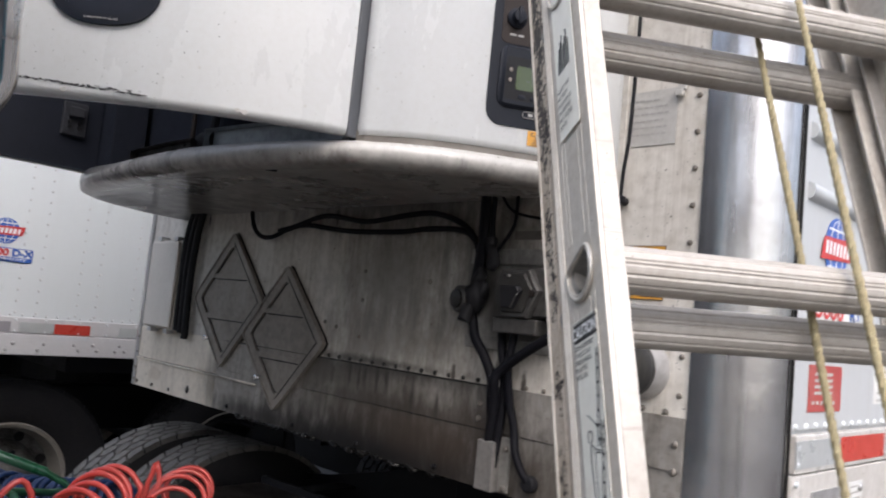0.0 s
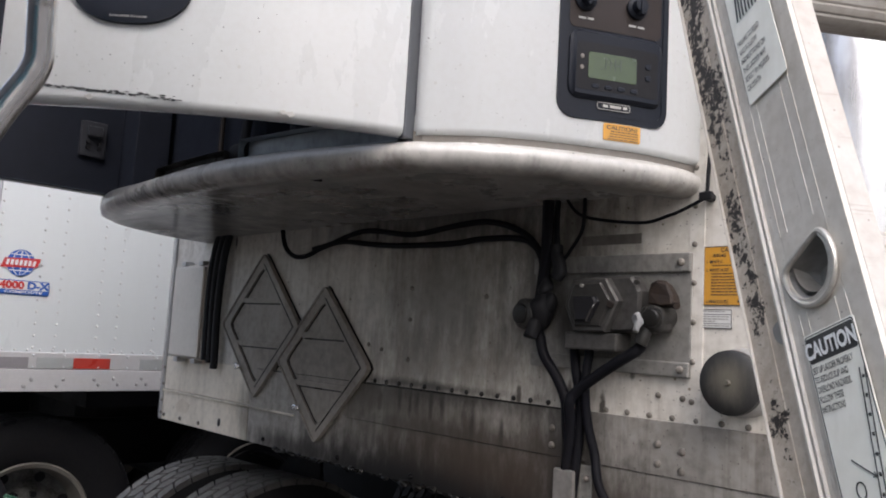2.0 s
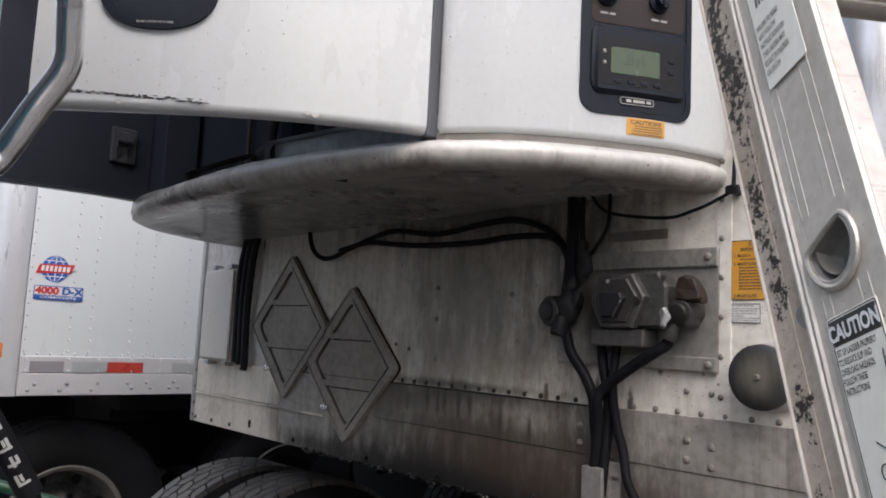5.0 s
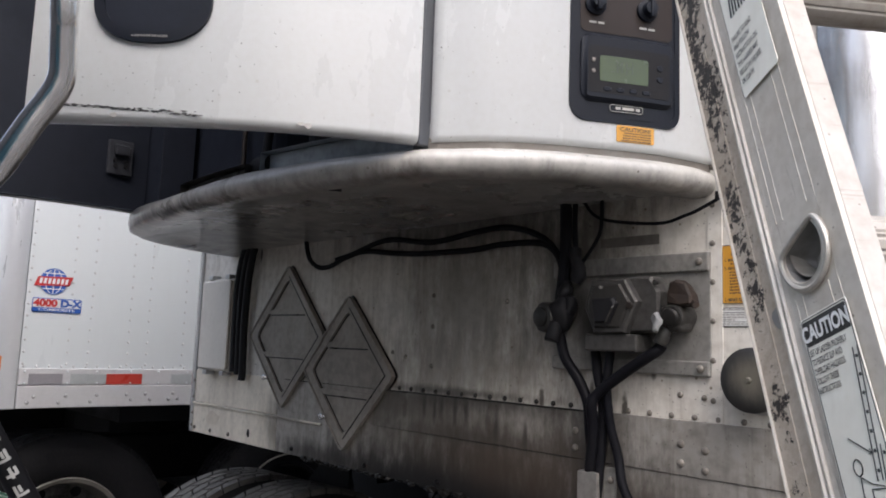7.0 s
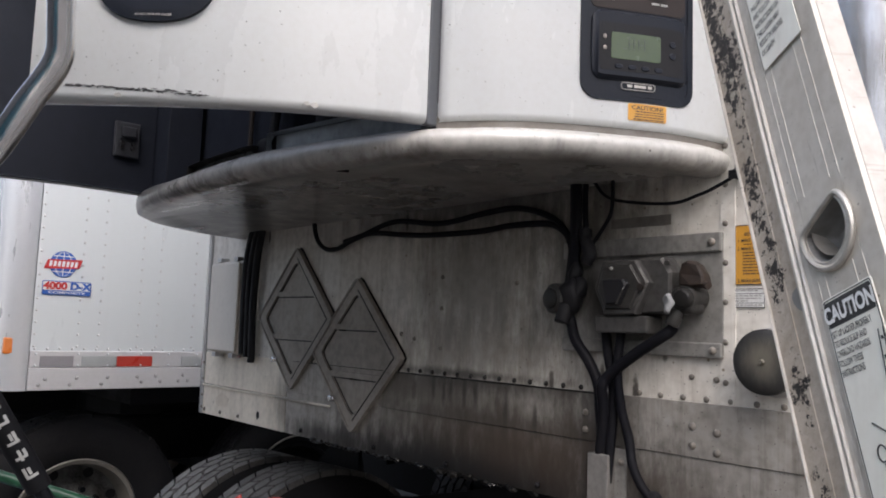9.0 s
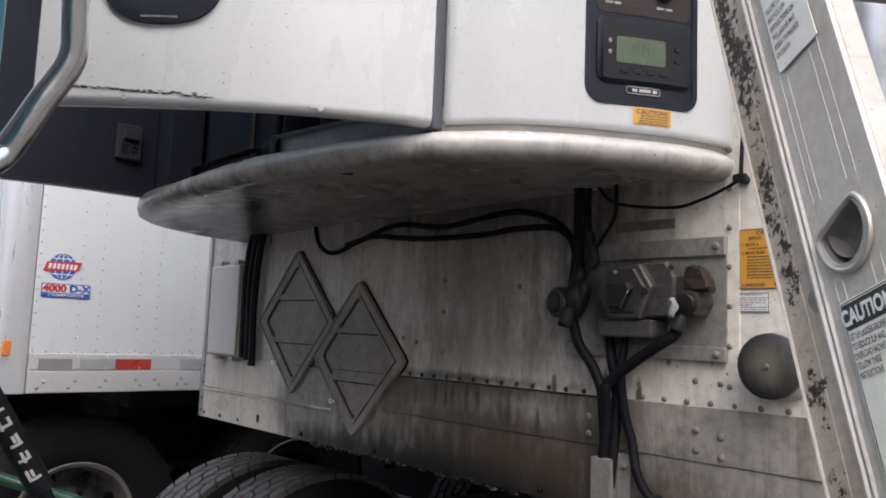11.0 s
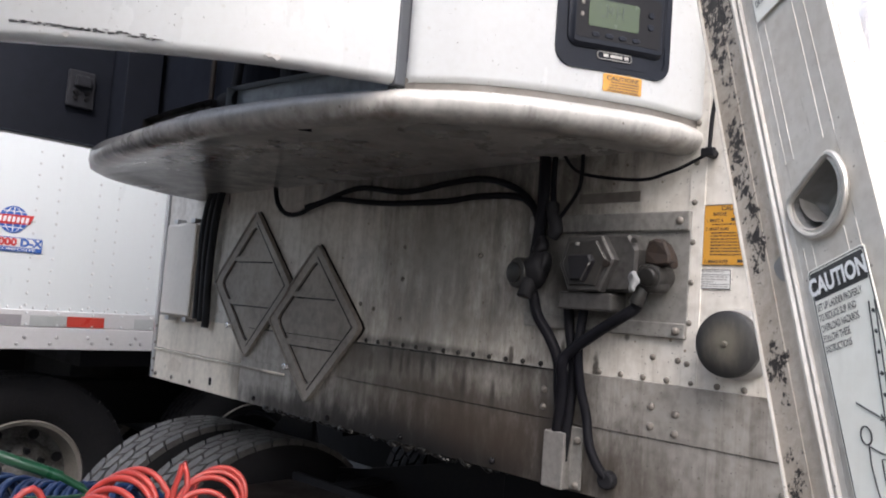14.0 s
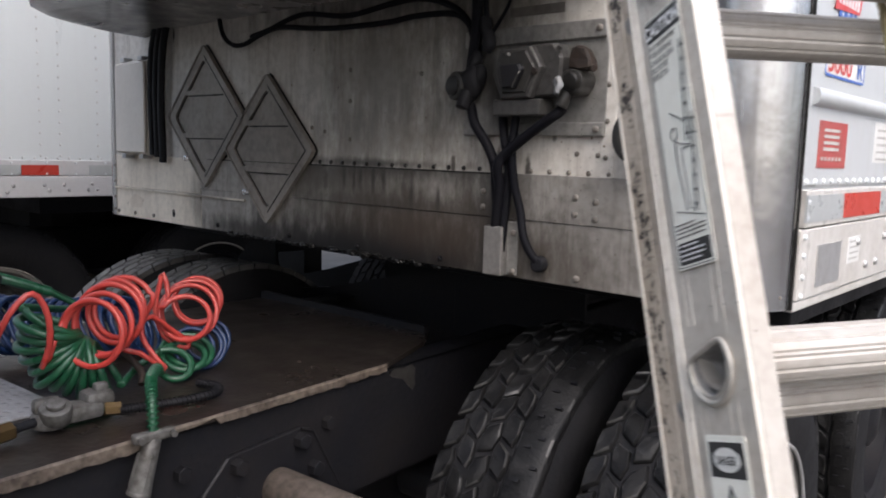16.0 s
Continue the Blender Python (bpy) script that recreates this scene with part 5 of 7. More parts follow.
letters("handle_text", "SLAM DOOR TO CLOSE", 0.0050, lambda a, b, d: on_door(0.462 - a, 2.0462 + b, 0.0085 + d), GREYINK, door, align="CENTER", squeeze=1.15)
# scrape and chips on the door edge
bm = B()
for i in range(120):
    t = i / 120
    s = 0.60 - 0.23 * t + RNG.uniform(-0.004, 0.004)
    z = 1.928 - 0.010 * t + RNG.uniform(-0.0028, 0.0028) * (0.5 + t)
    w, h = RNG.uniform(0.002, 0.008), RNG.uniform(0.0004, 0.0014)
    bm.faces.new([bm.verts.new(on_door(s + a * w, z + b * h, 0.0012)) for a, b in ((-1, -0.4), (0.2, -1), (1, 0.3), (-0.3, 1))])
part("scrape", bm, INK, door, "dark scrape mark")
bm = B()
for i in range(46):
    s, z, w = RNG.uniform(0.25, 0.66), RNG.uniform(1.935, 2.03) + RNG.random() ** 3 * 0.3, RNG.uniform(0.0006, 0.0017)
    bm.faces.new([bm.verts.new(on_door(s + a * w, z + b * w, 0.0008)) for a, b in ((-1, -0.3), (-0.2, -0.8), (1, 0.1), (0.2, 0.7))])
part("dirt_specks", bm, INK, door, kind="stuff")
for s, z, w in ((0.193, 1.911, 0.008), (0.205, 1.913, 0.006), (0.515, 1.913, 0.007)):
    bm = B()
    bm.faces.new([bm.verts.new(on_door(s + a * w, z + b * w, 0.001)) for a, b in ((-1, -0.2), (-0.2, -0.8), (1, 0.1), (0.2, 0.4), (-0.6, 0.5))])
    part("paint_chip", bm, GREYINK, door)
LD_PTS = [(0.562, -0.480), (0.570, -0.56), (0.575, -0.70), (0.555, -0.86), (0.515, -1.02), (0.49, -1.10)]
bm, _, _ = door_sheet(LD_PTS[::-1], 1.902, 3.6, 0.035, None)
ldoor = part("door", bm, PANEL, unit, "moulded door standing open, dark lined inside", smooth=50)
bm, _, _ = door_sheet([(x + 0.042, y) for x, y in LD_PTS][::-1], 1.904, 3.59, 0.004, None)
part("door_lining", bm, INSIDE, ldoor, "dark door lining")
bm = B()
box(bm, (0.612, -0.60, 2.00), (0.630, -0.53, 2.10), 0.004)
box(bm, (0.630, -0.585, 2.055), (0.645, -0.545, 2.085), 0.004)
part("latch", bm, material("dull_latch_grey", (0.034, 0.036, 0.043), 0.5, 0, (0.015, 0.015, 0.018), 0.5, 20, 90, 1, 0.05, spec=0.2), ldoor)
for zz in (2.025, 2.04):
    for yy in (-0.58, -0.55):
        b = B()
        cyl(b, (0.628, yy, zz), (0.636, yy, zz), 0.006, seg=8)
        part("screw", b, BLACK, ldoor)
bm = B()
box(bm, (1.828, -0.474, 1.899), (1.846, -0.440, TOPZ - 0.05), 0.003)
part("hinge_post", bm, material("grey_rubber_seal", (0.08, 0.085, 0.095), 0.6, 0, (0.08, 0.08, 0.08), 0.3, 6, 50, 1, 0.05), unit, "grey rubber seal")

# added cover: darkens the panel's bright end and fills the gap beside it
part("hinge_post", box(B(), (0.548, -0.478, 1.899), (0.705, -0.380, TOPZ - 0.05), 0.003), INSIDE, unit, "added dark cover beside the hinge")

for q0, q1, r, mt in (((1.02, -0.385, 1.90), (1.00, -0.375, 2.12), 0.007, RUSTCAP), ((1.13, -0.390, 1.90), (1.16, -0.380, 2.20), 0.012, BLACK)):
    part("pipe", cyl(B(), q0, q1, r, seg=12), mt, unit, "dark pipe inside the unit", smooth=40)
# control panel
PC0, PC1 = 0.119, 0.325
bm = ring_plate(B(), rounded(PC0 - 0.006, PC1 + 0.006, 1.951, 2.285, 0.032), rounded(PC0 + 0.006, PC1 - 0.006, 1.963, 2.273, 0.022), on_unit, -0.001, 0.004)
ctl = part("control_panel", bm, PLASTIC, unit, "black control panel with a green display", smooth=30)
part("back_plate", slab(B(), PC0 + 0.004, PC1 - 0.004, 1.961, 2.275, 0.024, on_unit, -0.0005, 0.0024), PLASTIC, ctl)
part("switch_plate", slab(B(), PC0 + 0.012, PC1 - 0.012, 2.114, 2.268, 0.012, on_unit, 0.0024, 0.0034), KNOB, ctl, "brown switch plate")
bm = slab(B(), 0.128, 0.312, 1.987, 2.110, 0.020, on_unit, 0.002, 0.011, 16, 0.006)
disp = part("display_housing", bm, PLASTIC, unit, "black display housing", smooth=30)
bm = slab(B(), 0.143, 0.300, 2.001, 2.086, 0.006, on_unit, 0.010, 0.0116)
part("display_bezel", bm, BLACK, disp)
bm = slab(B(), 0.186, 0.279, 2.022, 2.069, 0.004, on_unit, 0.0115, 0.0124)
part("display", bm, LCD, disp, "green liquid crystal display")
bm = B()
for i, (a0, a1, b0, b1) in enumerate(((0.216, 0.218, 2.040, 2.060), (0.219, 0.227, 2.049, 2.051), (0.227, 0.229, 2.040, 2.060), (0.236, 0.238, 2.040, 2.060), (0.238, 0.245, 2.049, 2.051), (0.245, 0.247, 2.040, 2.060), (0.250, 0.257, 2.040, 2.042))):
    prism(bm, [(a0, b0), (a1, b0), (a1, b1), (a0, b1)], on_unit, 0.0124, 0.0127)
part("digits", bm, material("lcd_digits", (0.022, 0.036, 0.016), 0.4, amount=0.1), disp, "dark display bars")
for i in range(4):
    b = prism(B(), ellipse(0.190 + i * 0.0248, 2.0085, 0.008, 0.0045, 16), on_unit, 0.0105, 0.013, 0.0015)
    part("button", b, PLASTIC, disp)
for i in range(2):
    part("button", prism(B(), ellipse(0.2905, 2.0395 + i * 0.020, 0.0032, 0.004, 16), on_unit, 0.0105, 0.0132, 0.001), GREYP, disp)
    part("button", prism(B(), ellipse(0.163, 2.037 + i * 0.021, 0.006, 0.006, 16), on_unit, 0.0105, 0.0132, 0.001), PLASTIC, disp)
bm = ring_plate(B(), rounded(0.192, 0.256, 1.9715, 1.9845, 0.004), rounded(0.1930, 0.2550, 1.9725, 1.9835, 0.0032), on_unit, 0.003, 0.005)
lg = part("logo_plate", bm, GREYINK, ctl, "small outlined maker's plate")
part("logo_bars", bars(B(), lambda a, b, d: on_unit(a, b, 0.004 + d), 0.198, 0.250, 1.9808, 0.01, 0.0050, 1, RNG, 0.0), FADED, ctl)
for s in (0.185, 0.285):
    m = Matrix.Translation(on_unit(s, 2.165, 0.002)) @ (on_unit(s, 2.165, 1) - on_unit(s, 2.165, 0)).to_track_quat("X", "Z").to_matrix().to_4x4()
    b = lathe(B(), [(0.020, 0), (0.020, 0.006), (0.014, 0.010), (0.012, 0.022), (0.0005, 0.023)], 20, m)
    box(b, (0.012, -0.004, -0.018), (0.026, 0.004, 0.018), 0.002, m)
    part("switch_knob", b, PLASTIC, ctl, smooth=35)
    part("switch_caption", bars(B(), lambda a, bb, d: on_unit(a, bb, 0.003 + d), s - 0.017, s + 0.017, 2.134, 0.01, 0.004, 1, RNG, 0.1), GREYINK, ctl)
bm = slab(B(), 0.168, 0.241, 1.919, 1.949, 0.003, on_unit, 0.0002, 0.0015)
cs = part("caution_sticker", bm, YELLOW, unit, "orange caution sticker")
letters("caution_heading", "CAUTION!", 0.0105, lambda a, b, d: on_unit(0.205 - a, 1.9385 + b, 0.0016 + d), INK, cs, align="CENTER", squeeze=1.2)
part("fine_print", bars(B(), lambda a, b, d: on_unit(a, b, 0.0017 + d), 0.174, 0.236, 1.936, 0.0045, 0.0018, 4, RNG), INK, cs)

# ---- ladder ----
def on_ladder(r, u, n):
    return LP + LR * r + LU * u + LN * n


ladder = thing("extension_ladder", on_ladder(0.17, -1.66, 0), "scuffed aluminium extension ladder leaning on the cooling unit", "ladder")
LM = Matrix((LR, LU, LN)).transposed().to_4x4()
LM.translation = LP
WIDTH = 0.40


rails = []


def dee(u, n, k):
    """The D-shaped mouth of a rung in the rail, its flat tread side up."""
    pts = []
    for i in range(40):
        w = 2 * math.pi * i / 40
        a, b = math.cos(w), math.sin(w)
        over = math.log(1 + math.exp(9 * (0.95 * b - 0.31 * a - 0.50))) / 9
        a, b = a + over * 0.31, b - over * 0.95
        pts.append((n + a * 0.0212 * k, u + b * 0.0225 * k))
    return pts


def bar_on(name, mat, parent, a, b, bev=0.0008, text=""):
    return part(name, box(B(), a, b, bev, LM, 1), mat, parent, text)


for r0, sgn in ((0.0, 1), (WIDTH, -1)):
    u0, u1 = -1.35, 2.45
    if sgn > 0:
        bm = B()
        mouths = [0.025 + i * 0.305 for i in range(-4, 8)]
        for n0, n1 in ((-0.022, -0.0170), (0.0315, 0.0480)):
            box(bm, (r0, u0, n0), (r0 + 0.004, u1, n1), 0.0003, LM, 1)
        for a, b in zip([u0] + [u + 0.0275 for u in mouths], [u - 0.0275 for u in mouths] + [u1]):
            box(bm, (r0, a, -0.0170), (r0 + 0.004, b, 0.0315), 0.0, LM, 1)
        for u in mouths:
            hole = dee(u, 0.0072, 0.985)
            edge = []
            for a, b in hole:
                da, db = a - 0.00725, b - u
                k = min(0.02425 / max(abs(da), 1e-6), 0.0275 / max(abs(db), 1e-6))
                edge.append([0.00725 + da * k, u + db * k])
            for ca in (-1, 1):
                for cb in (-1, 1):
                    j = min(range(40), key=lambda j: (edge[j][0] - 0.00725 - ca * 0.02425) ** 2 + (edge[j][1] - u - cb * 0.0275) ** 2)
                    edge[j] = [0.00725 + ca * 0.02425, u + cb * 0.0275]
            ring_plate(bm, edge, hole, lambda a, b, d: on_ladder(r0 + d, b, a), 0.0, 0.004)
        fly = part("fly_rail", bm, LADDER, ladder, "brushed aluminium side rail")
    else:
        fly = bar_on("fly_rail", LADDER, ladder, (r0, u0, -0.022), (r0 + sgn * 0.004, u1, 0.0480), 0.0008, "brushed aluminium side rail")
    for n in (0.0440, -0.022):
        bar_on("flange", RUNGAL, fly, (r0 + sgn * 0.004, u0, n), (r0 + sgn * 0.0215, u1, n + 0.004))
    for n in (-0.0117, -0.0043, 0.0224, 0.0315):
        for i in range(-5, 9):
            bar_on("rib", LADDER, fly, (r0 - sgn * 0.0004, max(u0, 0.025 + i * 0.305 + 0.0275), n - 0.0004), (r0 + sgn * 0.001, min(u1, 0.025 + (i + 1) * 0.305 - 0.0275), n + 0.0004), 0.0002)
    bar_on("edge_bead", LADDER, fly, (r0 - sgn * 0.0028, u0, -0.0305), (r0 + sgn * 0.006, u1, -0.0257), 0.0015)
    bar_on("edge_bead", LADDER, fly, (r0 - sgn * 0.0018, u0, -0.0247), (r0 + sgn * 0.004, u1, -0.0215), 0.0010)
    rails.append(fly)
    u0, u1, r1 = -1.685, 1.6, r0 + sgn * 0.001
    skin = SPECK if sgn > 0 else LADDER
    base = bar_on("base_rail", skin, ladder, (r1, u0, -0.0675), (r1 + sgn * 0.004, u1, -0.0315), 0.0008, "tarnished black-speckled lower rail" if sgn > 0 else "dull aluminium lower rail")
    for n in (-0.0355, -0.0675):
        bar_on("flange", skin, base, (r1 + sgn * 0.004, u0, n), (r1 + sgn * 0.03, u1, n + 0.004))
    bar_on("rib", skin, base, (r1 - sgn * 0.0006, u0, -0.0462), (r1 + sgn * 0.001, u1, -0.0452), 0.0003)
    bar_on("edge_bead", LADDER, base, (r0 - sgn * 0.001, u0, -0.0683), (r0 + sgn * 0.003, u1, -0.0665), 0.0005)
    rails.append(base)
    bm = B()
    box(bm, (r0 - sgn * 0.012, -1.692, -0.082), (r0 + sgn * 0.04, -1.65, 0.03), 0.006, LM)
    part("foot", bm, BLACK, ladder, "black rubber foot")


def rung(u, n, r0, r1):
    sec = []
    for i in range(72):
        w = 2 * math.pi * i / 72
        k = 0.0213 - (0.0011 if i % 5 == 0 and (i < 22 or i > 56) else 0.0)
        sec.append((k * math.cos(w), k * (0.92 if math.sin(w) > 0 else 1.0) * math.sin(w)))
    bm = B()
    n0 = [bm.verts.new(on_ladder(r0, u + b, n + a)) for a, b in sec]
    n1 = [bm.verts.new(on_ladder(r1, u + b, n + a)) for a, b in sec]
    for i in range(len(sec)):
        j = (i + 1) % len(sec)
        bm.faces.new((n0[i], n0[j], n1[j], n1[i]))
    return bm


for i in range(-4, 9):
    u = 0.028 + i * 0.305
    if -1.3 < u < 2.5:
        part("rung", rung(u, 0.011, 0.003, WIDTH - 0.003), RUNGAL, ladder, "ribbed aluminium rung", smooth=30)
        for r0, sgn, rail in ((0.0, -1, rails[0]), (WIDTH, 1, rails[2])):
            bm = ring_plate(B(), dee(u - 0.0045, 0.0090, 1.12), dee(u - 0.003, 0.0072, 0.985), lambda a, b, d: on_ladder(r0 + sgn * d, b, a), 0.0, 0.0022)
            for mid, k, d, r in (((u - 0.0048, 0.0096), 1.12, 0.0022, 0.0021), ((u - 0.003, 0.0072), 1.0, 0.0016, 0.0009)):
                loop = dee(*mid, k)
                tube(bm, [on_ladder(r0 + sgn * d, b, a) for a, b in loop + loop[:2]], r, 8)
            part("rung_collar", bm, HOLLOWRIM, rail, smooth=40)
            if sgn < 0:
                # a tapering hollow closed by the crimped rung
                bm = B()
                loops = [[bm.verts.new(on_ladder(d, b, a)) for a, b in dee(u - 0.003 + s, 0.0072, k)] for d, k, s in ((0.0006, 0.992, 0), (0.006, 0.93, 0), (0.014, 0.86, -0.001), (0.020, 0.70, -0.002), (0.022, 0.40, -0.002))]
                for lo, hi in zip(loops, loops[1:]):
                    for q in range(40):
                        bm.faces.new((lo[q], lo[(q + 1) % 40], hi[(q + 1) % 40], hi[q]))
                bm.faces.new(loops[-1])
            else:
                bm = prism(B(), dee(u - 0.003, 0.0072, 0.985), lambda a, b, d: on_ladder(r0 + sgn * d, b, a), 0.0006, 0.0012)
            part("rung_mouth", bm, HOLLOW, rail, "dull hollow rung end")
for i in range(-5, 5):
    u = i * 0.305
    part("rung", rung(u, -0.050, 0.004, WIDTH - 0.004), RUNGAL, ladder, "ribbed aluminium rung", smooth=30)
    bm = prism(B(), dee(u - 0.004, -0.0290, 0.55), lambda a, b, d: on_ladder(0.0008 - d, b, a), 0.0, 0.0006)
    part("rung_mouth", bm, HOLLOW, rails[1], "dull hollow rung end")


def on_rail(a, b, d):
    return on_ladder(-0.0014 - d, b, a * 0.942 + 0.0038)


def label(u0, u1, n0, n1, mat=LABELP):
    return part("warning_label", prism(B(), rounded(n0, n1, u0, u1, 0.002), on_rail, 0, 0.0006), mat, ladder, "worn printed warning label")


lb = label(-0.212, -0.018, -0.015, 0.033)
bm = prism(B(), rounded(-0.0130, 0.0310, -0.0365, -0.0205, 0.001), on_rail, 0.0006, 0.0009)
part("heading_bar", bm, INK, lb)
letters("caution_heading", "CAUTION", 0.0135, lambda a, b, d: on_rail(0.009 + a, -0.0335 + b, 0.0009 + d), WHITEINK, lb, align="CENTER", squeeze=0.78, bold=0.04)
part("label_edge", ring_plate(B(), rounded(-0.0142, 0.0322, -0.2110, -0.0190, 0.002), rounded(-0.0136, 0.0316, -0.2104, -0.0196, 0.002), on_rail, 0.0006, 0.0008), INK, lb)
for i, tx in enumerate(("SET UP LADDER PROPERLY", "TO REDUCE SLIP AND", "OVERLOAD HAZARDS.", "FOLLOW THESE", "INSTRUCTIONS")):
    letters("instruction_text", tx, 0.0056, lambda a, b, d: on_rail(-0.012 + a, -0.0430 - i * 0.006 + b, 0.0006 + d), INK, lb, squeeze=0.55)
bm = B()
for (a0, b0), (a1, b1) in (((0.0295, -0.0485), (0.0201, -0.123)), ((0.0300, -0.1043), (0.0191, -0.1743))):
    for o in (-0.0022, 0.0022):
        tube(bm, [on_rail(a0 + o, b0, 0.0008), on_rail(a1 + o, b1, 0.0008)], 0.00045, 4)
    for k in range(7):
        t = (k + 0.5) / 7
        prism(bm, ellipse(a0 + (a1 - a0) * t, b0 + (b1 - b0) * t, 0.0010, 0.0012, 8, 2), on_rail, 0.0006, 0.0010)
ring_plate(bm, ellipse(0.004, -0.1136, 0.0042, 0.0050, 20, 2), ellipse(0.004, -0.1136, 0.0035, 0.0043, 20, 2), on_rail, 0.0006, 0.0011)
for pts in (((0.0053, -0.1194), (0.0120, -0.1235), (0.0225, -0.1263)), ((0.0045, -0.1190), (0.0032, -0.128), (0.0038, -0.140), (0.0058, -0.155), (0.0073, -0.1712)), ((0.0225, -0.1275), (0.0114, -0.1265), (0.0108, -0.135), (0.0117, -0.170), (0.0165, -0.172)),
            ((0.002, -0.0965), (0.0193, -0.108)), ((0.0165, -0.1078), (0.0193, -0.108), (0.0178, -0.1052)), ((-0.006, -0.1695), (0.028, -0.1785))):
    tube(bm, [on_rail(p, q, 0.0008) for p, q in pts], 0.00045, 4)
part("ladder_diagram", bm, INK, lb, "line drawing of a leaning ladder")
part("fine_print", bars(B(), lambda a, b, d: on_rail(a, b, 0.0006 + d), -0.010, 0.029, -0.1795, 0.0030, 0.0012, 4, RNG), INK, lb)
bm = prism(B(), rounded(-0.011, 0.029, -0.209, -0.193, 0.001), on_rail, 0.0006, 0.0009)
part("notice_bar", bm, INK, lb)
part("fine_print", bars(B(), lambda a, b, d: on_rail(a, b, 0.0010 + d), -0.008, 0.026, -0.1950, 0.0034, 0.0013, 4, RNG), WHITEINK, lb)
lb = label(-0.52, -0.328, -0.012, 0.034)
bm = prism(B(), rounded(-0.009, 0.031, -0.3560, -0.3325, 0.001), on_rail, 0.0006, 0.0009)
part("heading_bar", bm, INK, lb)
part("heading_oval", prism(B(), ellipse(0.011, -0.3442, 0.0155, 0.0082, 28, 2), on_rail, 0.0009, 0.0012), PAPER, lb)
letters("danger_heading", "DANGER", 0.0082, lambda a, b, d: on_rail(0.011 + a, -0.3472 + b, 0.0012 + d), INK, lb, align="CENTER", squeeze=0.68)
bm = ring_plate(B(), [(-0.006, -0.396), (0.028, -0.396), (0.011, -0.360)], [(-0.0035, -0.3945), (0.0255, -0.3945), (0.011, -0.364)], on_rail, 0.0006, 0.0011)
part("hazard_triangle", bm, INK, lb)
part("fine_print", bars(B(), lambda a, b, d: on_rail(a, b, 0.0006 + d), -0.008, 0.030, -0.404, 0.006, 0.0025, 14, RNG), INK, lb)
lb = label(0.156, 0.335, -0.013, 0.033)
for i, tx in enumerate(("FAILURE TO READ", "AND FOLLOW", "INSTRUCTIONS ON", "THIS LADDER MAY", "RESULT IN INJURIES", "OR DEATH")):
    letters("instruction_text", tx, 0.0062, lambda a, b, d: on_rail(-0.010 + a, 0.205 - i * 0.0078 + b, 0.0006 + d), INK, lb, squeeze=0.55)
for i in range(7):
    bm = tube(B(), [on_rail(-0.004 + 0.004 * i, 0.225, 0.0008), on_rail(0.0 + 0.0035 * i, 0.252 + 0.006 * (i % 3), 0.0008)], 0.0008, 4)
    part("pictogram_stroke", bm, INK, lb)


def rope_strand(pts, r=0.0038):
    """Three twisted yarns."""
    pts = smooth_path(pts, 40)
    yarns = []
    for k in range(3):
        bm = B()
        q = []
        acc = 0.0
        for i, p in enumerate(pts):
            d = (pts[min(i + 1, len(pts) - 1)] - pts[max(i - 1, 0)]).normalized()
            if i:
                acc += (p - pts[i - 1]).length
            s = d.orthogonal().normalized()
            o = d.cross(s)
            w = acc / 0.034 * 2 * math.pi + k * 2 * math.pi / 3
            q.append(p + (s * math.cos(w) + o * math.sin(w)) * r * 0.5)
        tube(bm, q, r * 0.62, 6)
        yarns.append(bm)
    return yarns


rope = thing("rope", on_ladder(0.3, -1.6, 0.05), "frayed yellow polypropylene pull rope hanging on the ladder", "rope")
for bm in rope_strand([on_ladder(0.252, 2.3, 0.045), on_ladder(0.252, 1.0, 0.044), on_ladder(0.2505, 0.33, 0.043), on_ladder(0.248, 0.05, 0.043), on_ladder(0.247, -0.145, 0.044), on_ladder(0.244, -0.7, 0.05), on_ladder(0.24, -1.60, 0.06)]):
    part("yarn", bm, ROPE, rope, smooth=60)
for bm in rope_strand([on_ladder(0.246, 2.3, -0.017), on_ladder(0.245, 1.0, -0.017), on_ladder(0.244, 0.32, -0.017), on_ladder(0.244, 0.06, -0.017), on_ladder(0.242, -0.158, -0.017), on_ladder(0.242, -0.7, -0.015), on_ladder(0.235, -1.60, 0.03)]):
    part("yarn", bm, ROPE, rope, smooth=60)

# ---- tractor ----
truck = thing("tractor_unit", (1.185, 0.2, 0), "teal truck tractor with greasy chassis and dual wheels", "truck")
truck.rotation_euler = (0, 0, radians(4.5))
STRAIGHT = Matrix.Translation((1.185, 0.2, 0)) @ Matrix.Rotation(radians(-4.5), 4, "Z") @ Matrix.Translation((-1.185, -0.2, 0))
DZ = 0.957
bm = B()
prism(bm, [(0.70, -1.94), (1.621, -1.94), (1.593, -0.13), (1.514, 0.11), (1.4526, 0.21), (0.70, 0.235)], lambda a, b, d: Vector((a, b, d)), DZ - 0.012, DZ, 0.002)
dk = part("deck_plate", bm, DECK, truck, "oily brown steel deck plate")
bm = B()
n = 90
top = []
for i in range(n + 1):
    y = -1.50 + 1.37 * i / n
    dz = 0.007 * noise.noise(Vector((y * 9, 0, 3))) + 0.006 * noise.noise(Vector((y * 40, 0, 5))) + (0.012 if -0.76 < y < -0.62 else 0.0)
    top.append([bm.verts.new((1.5925 - (y + 0.13) * 0.0155 + o, y, z)) for o, z in ((0.0, DZ + 0.001), (0.004, DZ - 0.003), (0.004, DZ - 0.026 + dz + 0.010 * i / n), (0.0, DZ - 0.028 + dz + 0.010 * i / n))])
